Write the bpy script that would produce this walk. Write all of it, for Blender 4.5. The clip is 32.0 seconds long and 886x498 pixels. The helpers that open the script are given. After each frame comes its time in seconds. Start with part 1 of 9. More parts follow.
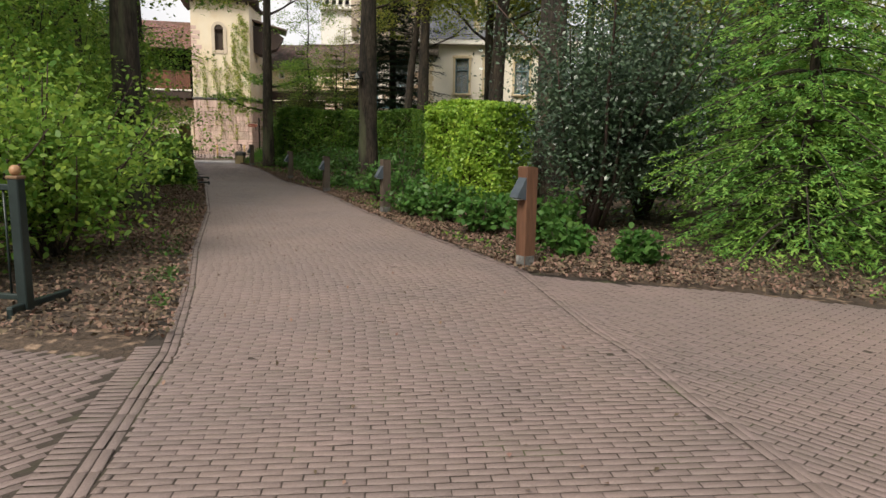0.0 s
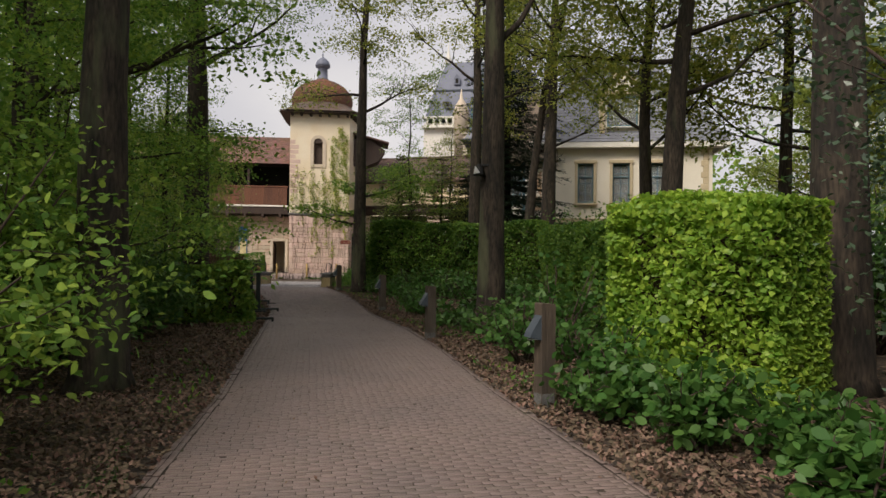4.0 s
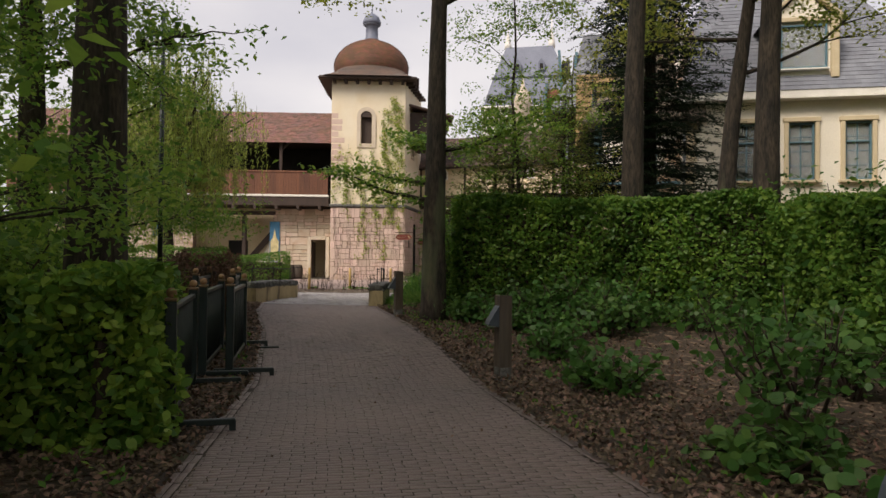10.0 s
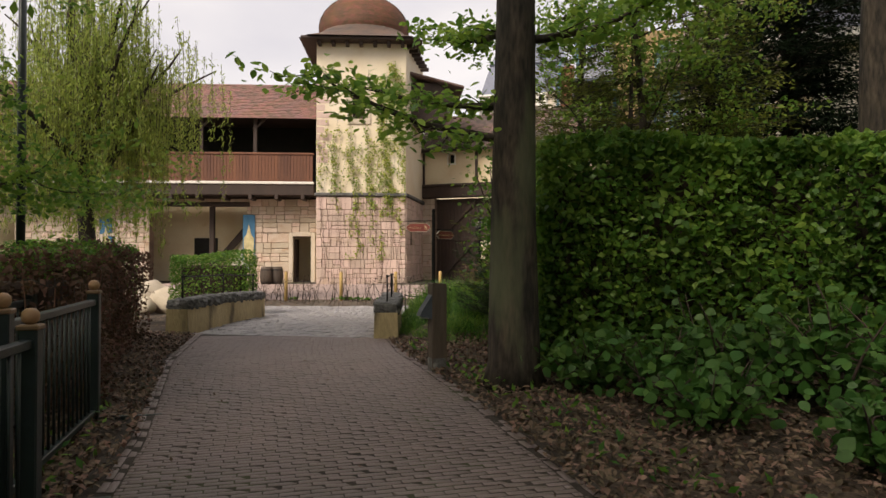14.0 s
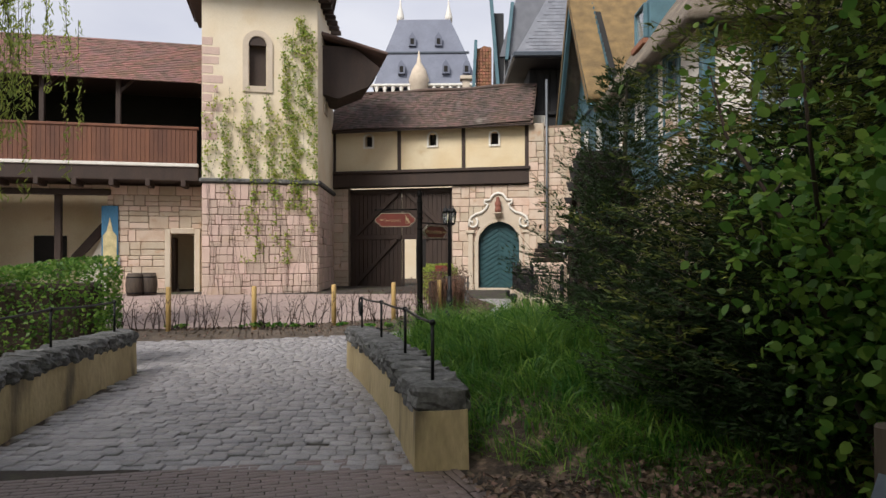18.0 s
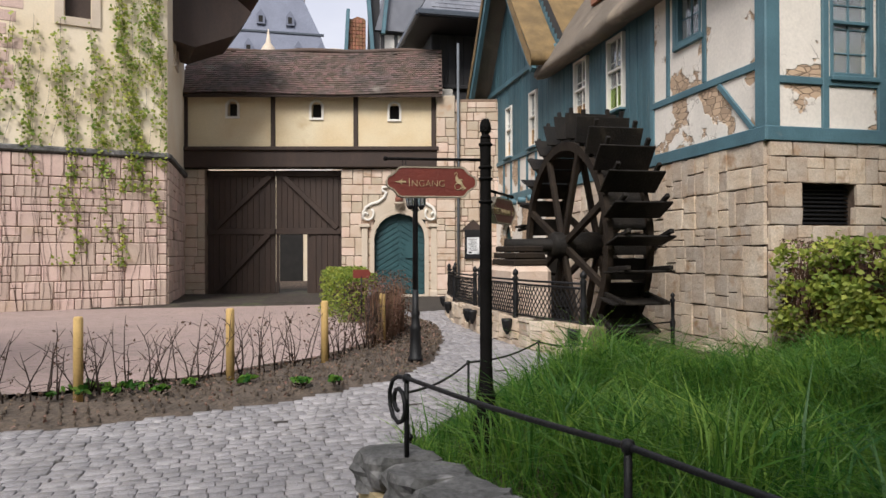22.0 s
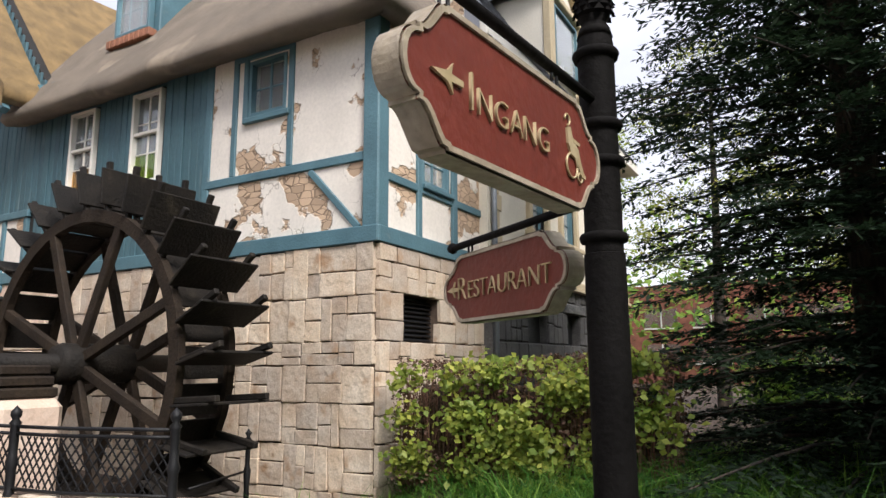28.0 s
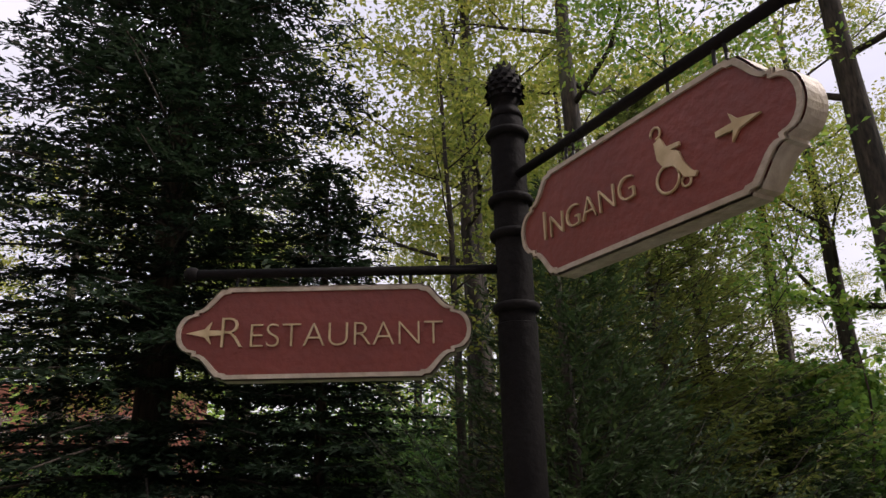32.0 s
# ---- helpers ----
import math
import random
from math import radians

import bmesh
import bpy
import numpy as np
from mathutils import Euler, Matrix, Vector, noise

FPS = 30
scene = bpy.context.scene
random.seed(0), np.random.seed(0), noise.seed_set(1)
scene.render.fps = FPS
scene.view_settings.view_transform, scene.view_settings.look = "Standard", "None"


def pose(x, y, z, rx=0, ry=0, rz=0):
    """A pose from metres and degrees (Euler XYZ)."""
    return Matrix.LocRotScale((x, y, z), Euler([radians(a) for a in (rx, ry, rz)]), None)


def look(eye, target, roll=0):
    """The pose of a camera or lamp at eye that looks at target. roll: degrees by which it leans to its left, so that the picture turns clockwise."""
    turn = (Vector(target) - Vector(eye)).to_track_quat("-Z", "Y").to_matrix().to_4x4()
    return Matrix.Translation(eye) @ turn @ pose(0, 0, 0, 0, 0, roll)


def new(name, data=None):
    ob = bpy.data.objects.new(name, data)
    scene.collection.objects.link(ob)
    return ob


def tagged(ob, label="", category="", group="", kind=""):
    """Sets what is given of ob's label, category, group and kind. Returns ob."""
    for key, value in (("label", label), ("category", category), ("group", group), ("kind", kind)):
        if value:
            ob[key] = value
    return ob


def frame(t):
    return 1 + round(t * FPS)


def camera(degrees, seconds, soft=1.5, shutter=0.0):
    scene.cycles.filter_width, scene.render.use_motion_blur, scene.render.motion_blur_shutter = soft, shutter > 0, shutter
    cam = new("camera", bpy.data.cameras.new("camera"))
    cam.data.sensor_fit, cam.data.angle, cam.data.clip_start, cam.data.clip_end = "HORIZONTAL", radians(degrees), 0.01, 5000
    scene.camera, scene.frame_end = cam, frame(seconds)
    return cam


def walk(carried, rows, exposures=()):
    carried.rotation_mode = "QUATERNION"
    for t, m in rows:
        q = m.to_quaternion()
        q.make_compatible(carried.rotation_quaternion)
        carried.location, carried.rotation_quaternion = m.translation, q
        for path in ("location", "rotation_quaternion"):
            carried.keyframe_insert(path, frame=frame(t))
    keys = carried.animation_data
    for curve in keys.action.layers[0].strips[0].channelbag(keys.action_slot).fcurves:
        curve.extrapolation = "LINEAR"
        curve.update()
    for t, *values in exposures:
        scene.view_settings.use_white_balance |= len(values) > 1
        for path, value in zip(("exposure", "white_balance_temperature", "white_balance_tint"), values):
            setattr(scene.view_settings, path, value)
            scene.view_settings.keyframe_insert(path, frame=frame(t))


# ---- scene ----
cam = camera(66.6, 32.0)
PATH = [
    (0, 0.000, 0.000, 1.350, -0.84, -8.99, -0.91),
    (0.5, -0.035, 0.795, 1.366, -0.30, -8.95, -0.73),
    (1, -0.060, 1.601, 1.405, 1.05, -8.96, -0.86),
    (1.5, -0.154, 2.343, 1.426, 1.84, -6.23, -0.80),
    (2, -0.277, 3.110, 1.454, 4.66, -1.67, -0.89),
    (2.5, -0.451, 3.800, 1.451, 6.13, -0.88, -0.82),
    (3, -0.572, 4.494, 1.469, 6.79, -0.05, -0.83),
    (3.5, -0.798, 5.235, 1.473, 7.12, 0.56, -0.70),
    (5.5, -1.600, 8.061, 1.421, 8.38, 0.64, -0.84),
    (6, -1.819, 8.815, 1.452, 8.68, 0.65, -0.93),
    (6.5, -2.078, 9.569, 1.421, 8.95, 0.72, -0.77),
    (7, -2.330, 10.362, 1.433, 9.25, 0.68, -0.87),
    (7.5, -2.548, 11.152, 1.408, 9.63, 0.75, -0.57),
    (8, -2.805, 11.952, 1.425, 10.04, 0.71, -0.68),
    (8.5, -3.040, 12.745, 1.402, 10.42, 0.74, -0.43),
    (9, -3.307, 13.554, 1.395, 10.72, 0.81, -0.63),
    (9.5, -3.580, 14.322, 1.371, 11.19, 0.78, -0.45),
    (10, -3.894, 15.137, 1.380, 11.56, 0.86, -0.58),
    (10.5, -4.121, 15.938, 1.371, 11.87, 0.82, -0.25),
    (11, -4.406, 16.735, 1.378, 11.94, 0.83, -0.43),
    (11.5, -4.658, 17.510, 1.346, 11.97, 0.86, -0.26),
    (12, -4.956, 18.277, 1.358, 12.10, 0.91, -0.29),
    (12.5, -5.183, 18.995, 1.351, 12.12, 0.69, -0.07),
    (13, -5.476, 19.698, 1.363, 12.05, 0.85, -0.27),
    (13.5, -5.684, 20.356, 1.369, 10.95, 0.66, 0.06),
    (14, -6.041, 21.139, 1.390, 10.71, 0.77, -0.06),
    (14.5, -6.333, 21.922, 1.392, 9.88, 0.55, 0.08),
    (16.5, -7.584, 24.234, 1.528, 9.30, 0.48, -0.02),
    (17, -7.933, 24.871, 1.522, 8.76, 0.65, -0.17),
    (17.5, -8.200, 25.530, 1.554, 4.77, 0.45, 0.09),
    (18, -8.508, 26.146, 1.561, 0.60, 0.56, 0.18),
    (18.5, -8.731, 26.793, 1.584, -1.91, 0.41, 0.37),
    (19, -9.008, 27.385, 1.605, -2.69, 0.44, 0.30),
    (19.5, -9.244, 28.033, 1.593, -2.96, 0.26, 0.31),
    (20, -9.492, 28.691, 1.586, -4.51, 0.33, 0.26),
    (20.5, -9.623, 29.329, 1.582, -7.47, 0.17, 0.38),
    (21, -9.800, 29.961, 1.607, -10.46, 0.25, 0.27),
    (21.5, -9.911, 30.623, 1.618, -12.14, 0.04, 0.31),
    (22, -10.085, 31.267, 1.617, -12.80, 0.33, 0.16),
    (22.5, -10.177, 31.912, 1.605, -14.61, 0.13, 0.29),
    (23, -10.314, 32.554, 1.581, -16.90, 0.34, 0.12),
    (23.5, -10.307, 33.144, 1.577, -19.83, 0.40, 0.35),
    (24, -10.297, 33.634, 1.631, -26.14, 0.56, 0.50),
    (24.5, -10.216, 33.983, 1.640, -33.06, 0.54, 0.89),
    (25, -10.123, 34.295, 1.664, -40.30, 0.60, 0.93),
    (25.5, -10.072, 34.518, 1.707, -46.78, 0.60, 1.01),
    (27.5, -10.069, 34.818, 1.704, -55.40, 9.37, 0.34),
    (28, -10.097, 34.892, 1.705, -60.11, 9.79, 0.33),
    (28.5, -10.079, 34.989, 1.708, -63.61, 10.39, 0.28),
    (29, -9.995, 35.150, 1.692, -67.28, 11.91, 0.09),
    (29.5, -9.963, 35.325, 1.683, -75.44, 14.21, 0.02),
    (30, -9.943, 35.523, 1.671, -86.84, 15.49, 0.21),
    (30.5, -9.856, 35.662, 1.639, -97.81, 16.75, 0.64),
    (31, -9.809, 35.770, 1.649, -108.59, 19.09, 0.94),
    (31.5, -9.815, 35.910, 1.647, -117.57, 18.97, 0.83),
    (32, -9.838, 36.022, 1.648, -123.82, 18.29, 1.13),
]
EXPOSURES = [(0, 0.5, 6600, 10), (1.2, 0.55, 6600, 10), (2.5, 0.42, 6700, 12), (5.5, -0.12, 6600, 13), (6.2, -0.12, 6600, 13), (7, 0.1, 6600, 12), (8, 0.2, 6600, 13), (10, 0.3, 6700, 14), (14, 0.5, 6900, 14), (17, 0.35, 6300, 12), (20, 0.3, 6100, 12), (22, 0.4, 6050, 13), (23, 0.35, 6000, 13), (24, 0.65, 6000, 12), (25, 1.05, 6000, 12), (28, 0.8, 6000, 14), (29, 1.15, 6000, 14), (30, -0.05, 6100, 17), (31, 0.3, 6200, 18), (32, 0.6, 6300, 22)]
walk(cam, [(t, pose(x, y, z, 90 + pitch, roll, yaw)) for t, x, y, z, yaw, pitch, roll in PATH], EXPOSURES)
# stops follow the clip's own automatic exposure
# ---- light ----
world = bpy.data.worlds.new("overcast_sky")
scene.world = world
world.use_nodes = True
wn, wl = world.node_tree.nodes, world.node_tree.links
wn.clear()
sky = wn.new("ShaderNodeTexSky")
sky.sky_type, sky.sun_disc = "NISHITA", False
sky.sun_elevation, sky.sun_rotation = radians(46), radians(210)
sky.air_density, sky.dust_density = 1.0, 3.0
sky_gain = wn.new("ShaderNodeMix")
sky_gain.data_type, sky_gain.blend_type = "RGBA", "MULTIPLY"
sky_gain.inputs[0].default_value = 1.0
sky_gain.inputs[7].default_value = (0.10, 0.10, 0.10, 1)
cloud_co = wn.new("ShaderNodeTexCoord")
cloud_map = wn.new("ShaderNodeMapping")
cloud_map.inputs["Scale"].default_value = (1.2, 1.2, 3.0)
cloud = wn.new("ShaderNodeTexNoise")
cloud.inputs["Scale"].default_value, cloud.inputs["Detail"].default_value = 1.6, 5
cloud_ramp = wn.new("ShaderNodeValToRGB")
cloud_ramp.color_ramp.elements[0].position, cloud_ramp.color_ramp.elements[0].color = 0.32, (0.68, 0.68, 0.74, 1)
cloud_ramp.color_ramp.elements[1].position, cloud_ramp.color_ramp.elements[1].color = 0.68, (1.0, 0.975, 0.96, 1)
sky_mix = wn.new("ShaderNodeMix")
sky_mix.data_type = "RGBA"
sky_mix.inputs[0].default_value = 0.82
back, world_out = wn.new("ShaderNodeBackground"), wn.new("ShaderNodeOutputWorld")
back.inputs["Strength"].default_value = 0.82
wl.new(sky.outputs[0], sky_gain.inputs[6])
wl.new(cloud_co.outputs["Generated"], cloud_map.inputs[0])
wl.new(cloud_map.outputs[0], cloud.inputs["Vector"])
wl.new(cloud.outputs[0], cloud_ramp.inputs[0])
wl.new(sky_gain.outputs[2], sky_mix.inputs[6])
wl.new(cloud_ramp.outputs[0], sky_mix.inputs[7])
wl.new(sky_mix.outputs[2], back.inputs["Color"])
wl.new(back.outputs[0], world_out.inputs[0])
sun = new("sun", bpy.data.lights.new("sun", "SUN"))
sun.data.energy, sun.data.angle, sun.data.color = 3.3, radians(24), (1.0, 0.93, 0.82)
sun.matrix_basis = look((-46, -30, 78), (-8, 35, 0))


# ---- materials ----
def material(name, base, rough=0.8, metal=0.0, vary=None, scale=3.0, fine=40.0, amount=0.35, island=0.0, stain=None,
             stain_scale=0.6, stain_at=0.55, bump=0.3, bump_scale=60.0, leaf=0.0, stretch=(1, 1, 1), gloss=0.5, object_random=0.0):
    """A surface with a base colour, a second colour in patches, fine grain, stains and relief."""
    m = bpy.data.materials.new(name)
    m.use_nodes = True
    n, l = m.node_tree.nodes, m.node_tree.links
    shader = n["Principled BSDF"]
    shader.inputs["Roughness"].default_value, shader.inputs["Metallic"].default_value = rough, metal
    shader.inputs["Specular IOR Level"].default_value = gloss
    co, mp = n.new("ShaderNodeTexCoord"), n.new("ShaderNodeMapping")
    mp.inputs["Scale"].default_value = stretch
    geo = n.new("ShaderNodeNewGeometry")
    l.new(geo.outputs["Position"], mp.inputs[0])

    def noise_at(s, detail=4):
        t = n.new("ShaderNodeTexNoise")
        t.inputs["Scale"].default_value, t.inputs["Detail"].default_value = s, detail
        l.new(mp.outputs[0], t.inputs["Vector"])
        return t.outputs[0]

    def mixed(a, b, fac, kind="MIX"):
        x = n.new("ShaderNodeMix")
        x.data_type, x.blend_type = "RGBA", kind
        for socket, value in ((x.inputs[6], a), (x.inputs[7], b), (x.inputs[0], fac)):
            if isinstance(value, bpy.types.NodeSocket):
                l.new(value, socket)
            else:
                socket.default_value = value
        return x.outputs[2]

    def ramp(src, lo, hi):
        r = n.new("ShaderNodeMapRange")
        r.inputs[1].default_value, r.inputs[2].default_value = lo, hi
        l.new(src, r.inputs[0])
        return r.outputs[0]

    base, vary = (*base, 1), (*(vary or [c * 0.65 for c in base]), 1)
    colour = mixed(base, vary, ramp(noise_at(scale), 0.35, 0.65))
    if island:
        colour = mixed(colour, (1 - island, 1 - island, 1 - island, 1), geo.outputs["Random Per Island"], "MULTIPLY")
        hue = n.new("ShaderNodeHueSaturation")
        r = n.new("ShaderNodeMapRange")
        r.inputs[3].default_value, r.inputs[4].default_value = 0.5 - island * 0.05, 0.5 + island * 0.05
        l.new(geo.outputs["Random Per Island"], r.inputs[0])
        l.new(r.outputs[0], hue.inputs["Hue"])
        l.new(colour, hue.inputs["Color"])
        colour = hue.outputs[0]
    if object_random:
        info = n.new("ShaderNodeObjectInfo")
        colour = mixed(colour, (1 - object_random, 1 - object_random, 1 - object_random * 0.9, 1), info.outputs["Random"], "MULTIPLY")
    grain = noise_at(fine, 6)
    colour = mixed(colour, (1 - amount, 1 - amount, 1 - amount, 1), ramp(grain, 0.3, 0.7), "MULTIPLY")
    if stain:
        colour = mixed(colour, (*stain, 1), ramp(noise_at(stain_scale, 8), stain_at, stain_at + 0.12))
    l.new(colour, shader.inputs["Base Color"])
    if bump:
        b = n.new("ShaderNodeBump")
        b.inputs["Strength"].default_value, b.inputs["Distance"].default_value = bump, 0.02
        l.new(noise_at(bump_scale, 6), b.inputs["Height"])
        l.new(b.outputs[0], shader.inputs["Normal"])
    if leaf:
        out = n["Material Output"]
        tr, mx = n.new("ShaderNodeBsdfTranslucent"), n.new("ShaderNodeMixShader")
        l.new(colour, tr.inputs["Color"])
        mx.inputs[0].default_value = leaf
        l.new(shader.outputs[0], mx.inputs[1])
        l.new(tr.outputs[0], mx.inputs[2])
        l.new(mx.outputs[0], out.inputs["Surface"])
    return m


def broken_plaster(name, base, crack=0.5, brick=(0.42, 0.30, 0.20), level=0.57):
    """Lime plaster, cracked, fallen off in patches over yellow-brown masonry."""
    m = material(name, base, 0.9, vary=[c * 0.88 for c in base], scale=1.2, fine=25, amount=0.12, bump=0)
    n, l = m.node_tree.nodes, m.node_tree.links
    shader = n["Principled BSDF"]
    plaster = shader.inputs["Base Color"].links[0].from_socket
    geo, mp = n.new("ShaderNodeNewGeometry"), n.new("ShaderNodeMapping")
    l.new(geo.outputs["Position"], mp.inputs[0])
    big, small = n.new("ShaderNodeTexNoise"), n.new("ShaderNodeTexVoronoi")
    big.inputs["Scale"].default_value, big.inputs["Detail"].default_value, big.inputs["Roughness"].default_value = 1.1, 6, 0.5
    l.new(mp.outputs[0], big.inputs["Vector"])
    small.inputs["Scale"].default_value = 5.5
    small.feature = "DISTANCE_TO_EDGE"
    squash = n.new("ShaderNodeMapping")
    squash.inputs["Scale"].default_value = (0.9, 0.9, 2.0)
    l.new(geo.outputs["Position"], squash.inputs[0])
    l.new(squash.outputs[0], small.inputs["Vector"])
    cell = n.new("ShaderNodeTexVoronoi")
    cell.inputs["Scale"].default_value = 5.5
    l.new(squash.outputs[0], cell.inputs["Vector"])
    hole = n.new("ShaderNodeMapRange")
    hole.inputs[1].default_value, hole.inputs[2].default_value = level, level + 0.012
    l.new(big.outputs[0], hole.inputs[0])
    joint = n.new("ShaderNodeMapRange")
    joint.inputs[1].default_value, joint.inputs[2].default_value = 0.02, 0.06
    l.new(small.outputs["Distance"], joint.inputs[0])
    tone = n.new("ShaderNodeMix")
    tone.data_type, tone.blend_type = "RGBA", "MULTIPLY"
    tone.inputs[0].default_value, tone.inputs[6].default_value = 0.35, (*brick, 1)
    one = n.new("ShaderNodeSeparateColor")
    l.new(cell.outputs["Color"], one.inputs[0])
    l.new(one.outputs[0], tone.inputs[7])
    stone = n.new("ShaderNodeMix")
    stone.data_type = "RGBA"
    stone.inputs[6].default_value = (*[c * 0.45 for c in brick], 1)
    l.new(joint.outputs[0], stone.inputs[0])
    l.new(tone.outputs[2], stone.inputs[7])
    # thin dark cracks
    wave = n.new("ShaderNodeTexVoronoi")
    wave.feature = "DISTANCE_TO_EDGE"
    wave.inputs["Scale"].default_value = 1.5
    warp, add = n.new("ShaderNodeTexNoise"), n.new("ShaderNodeMix")
    warp.inputs["Scale"].default_value, warp.inputs["Detail"].default_value = 2.5, 5
    l.new(mp.outputs[0], warp.inputs["Vector"])
    add.data_type, add.blend_type = "RGBA", "ADD"
    add.inputs[0].default_value = 0.6
    l.new(mp.outputs[0], add.inputs[6])
    l.new(warp.outputs["Color"], add.inputs[7])
    l.new(add.outputs[2], wave.inputs["Vector"])
    line = n.new("ShaderNodeMapRange")
    line.inputs[1].default_value, line.inputs[2].default_value = 0.006, 0.014
    line.inputs[3].default_value, line.inputs[4].default_value = crack, 0.0
    l.new(wave.outputs["Distance"], line.inputs[0])
    where, gate_ = n.new("ShaderNodeTexNoise"), n.new("ShaderNodeMapRange")
    where.inputs["Scale"].default_value, where.inputs["Detail"].default_value = 1.1, 2
    l.new(mp.outputs[0], where.inputs["Vector"])
    gate_.inputs[1].default_value, gate_.inputs[2].default_value = 0.47, 0.56
    l.new(where.outputs[0], gate_.inputs[0])
    some = n.new("ShaderNodeMath")
    some.operation = "MULTIPLY"
    l.new(line.outputs[0], some.inputs[0])
    l.new(gate_.outputs[0], some.inputs[1])
    cracked = n.new("ShaderNodeMix")
    cracked.data_type = "RGBA"
    cracked.inputs[7].default_value = (0.12, 0.08, 0.05, 1)
    l.new(some.outputs[0], cracked.inputs[0])
    l.new(plaster, cracked.inputs[6])
    both = n.new("ShaderNodeMix")
    both.data_type = "RGBA"
    l.new(hole.outputs[0], both.inputs[0])
    l.new(cracked.outputs[2], both.inputs[6])
    l.new(stone.outputs[2], both.inputs[7])
    l.new(both.outputs[2], shader.inputs["Base Color"])
    inv = n.new("ShaderNodeMapRange")
    inv.inputs[3].default_value, inv.inputs[4].default_value = 1.0, 0.0
    l.new(hole.outputs[0], inv.inputs[0])
    bare = n.new("ShaderNodeMath")
    bare.operation = "MULTIPLY"
    l.new(joint.outputs[0], bare.inputs[0])
    l.new(hole.outputs[0], bare.inputs[1])
    deep = n.new("ShaderNodeMath")
    deep.operation = "MULTIPLY_ADD"
    deep.inputs[1].default_value = 0.5
    l.new(bare.outputs[0], deep.inputs[0])
    l.new(inv.outputs[0], deep.inputs[2])
    b = n.new("ShaderNodeBump")
    b.inputs["Strength"].default_value, b.inputs["Distance"].default_value = 0.9, 0.03
    l.new(deep.outputs[0], b.inputs["Height"])
    l.new(b.outputs[0], shader.inputs["Normal"])
    return m


def glass(name, tint=(0.9, 0.95, 0.95)):
    m = bpy.data.materials.new(name)
    m.use_nodes = True
    s = m.node_tree.nodes["Principled BSDF"]
    s.inputs["Base Color"].default_value = (*tint, 1)
    s.inputs["Roughness"].default_value, s.inputs["Transmission Weight"].default_value = 0.03, 0.9
    return m


PAVER = material("clay_paver", (0.250, 0.186, 0.168), 0.52, vary=(0.208, 0.160, 0.150), scale=0.8, fine=90, amount=0.25, island=0.14, bump=0.3, bump_scale=120,
                 stain=(0.21, 0.165, 0.145), stain_scale=0.55, stain_at=0.62)
JOINT = material("sandy_joint", (0.056, 0.042, 0.032), 0.95, fine=60, stain=(0.06, 0.065, 0.028), stain_scale=2.0)
SETT = material("granite_sett", (0.46, 0.435, 0.44), 0.42, vary=(0.36, 0.345, 0.355), scale=3, fine=120, amount=0.35, island=0.3, bump=0.6, bump_scale=45)
SETT_JOINT = material("dark_sett_joint", (0.060, 0.050, 0.040), 0.95, fine=60, amount=0.4, stain=(0.16, 0.13, 0.10), stain_scale=0.7, stain_at=0.62)
PLAZA = material("pink_plaza_brick", (0.44, 0.33, 0.29), 0.85, vary=(0.38, 0.29, 0.26), scale=0.7, fine=30, amount=0.25, island=0.2, bump=0.3, stretch=(1, 1, 1))
LITTER = material("leaf_litter_soil", (0.108, 0.074, 0.052), 0.95, vary=(0.050, 0.034, 0.023), scale=1.3, fine=26, amount=0.6, stain=(0.26, 0.18, 0.125), stain_scale=8, stain_at=0.55, bump=1.0, bump_scale=34)
SOIL = material("dug_soil", (0.150, 0.114, 0.085), 0.95, vary=(0.100, 0.078, 0.060), scale=4, fine=40, amount=0.5, bump=1.0, bump_scale=22)
FALLEN = material("fallen_leaves", (0.32, 0.220, 0.150), 0.9, vary=(0.150, 0.092, 0.058), scale=8, amount=0.3, island=0.62, bump=0.0)
BARK = material("oak_bark", (0.088, 0.066, 0.047), 0.95, vary=(0.030, 0.024, 0.019), scale=7, fine=32, amount=0.8, stain=(0.10, 0.11, 0.06), stain_scale=1.5, stain_at=0.6, bump=1.0, bump_scale=14, stretch=(1, 1, 0.22))
LEAF = material("beech_leaf", (0.37, 0.58, 0.10), 0.45, vary=(0.23, 0.42, 0.07), scale=1.5, amount=0.15, island=0.55, bump=0.0, leaf=0.5, gloss=0.28)
HEDGE_LEAF = material("hornbeam_hedge_leaf", (0.235, 0.42, 0.070), 0.4, vary=(0.135, 0.27, 0.050), scale=1.2, amount=0.1, island=0.5, bump=0.0, leaf=0.5, gloss=0.28)
LIME_HEDGE = material("fresh_hornbeam_leaf", (0.44, 0.65, 0.09), 0.4, vary=(0.32, 0.53, 0.08), scale=1.2, amount=0.1, island=0.4, bump=0.0, leaf=0.5, gloss=0.28)
OAK_LEAF = material("young_oak_leaf", (0.46, 0.48, 0.09), 0.5, vary=(0.28, 0.37, 0.07), scale=0.8, amount=0.1, island=0.5, bump=0.0, leaf=0.55, gloss=0.28)
DARK_LEAF = material("holly_leaf", (0.055, 0.098, 0.062), 0.36, vary=(0.099, 0.165, 0.088), scale=2, amount=0.1, island=0.4, bump=0.0, leaf=0.2, gloss=0.7)
SHRUB_LEAF = material("shrub_leaf", (0.139, 0.279, 0.065), 0.45, vary=(0.082, 0.180, 0.048), scale=2, amount=0.1, island=0.4, bump=0.0, leaf=0.45, gloss=0.28)
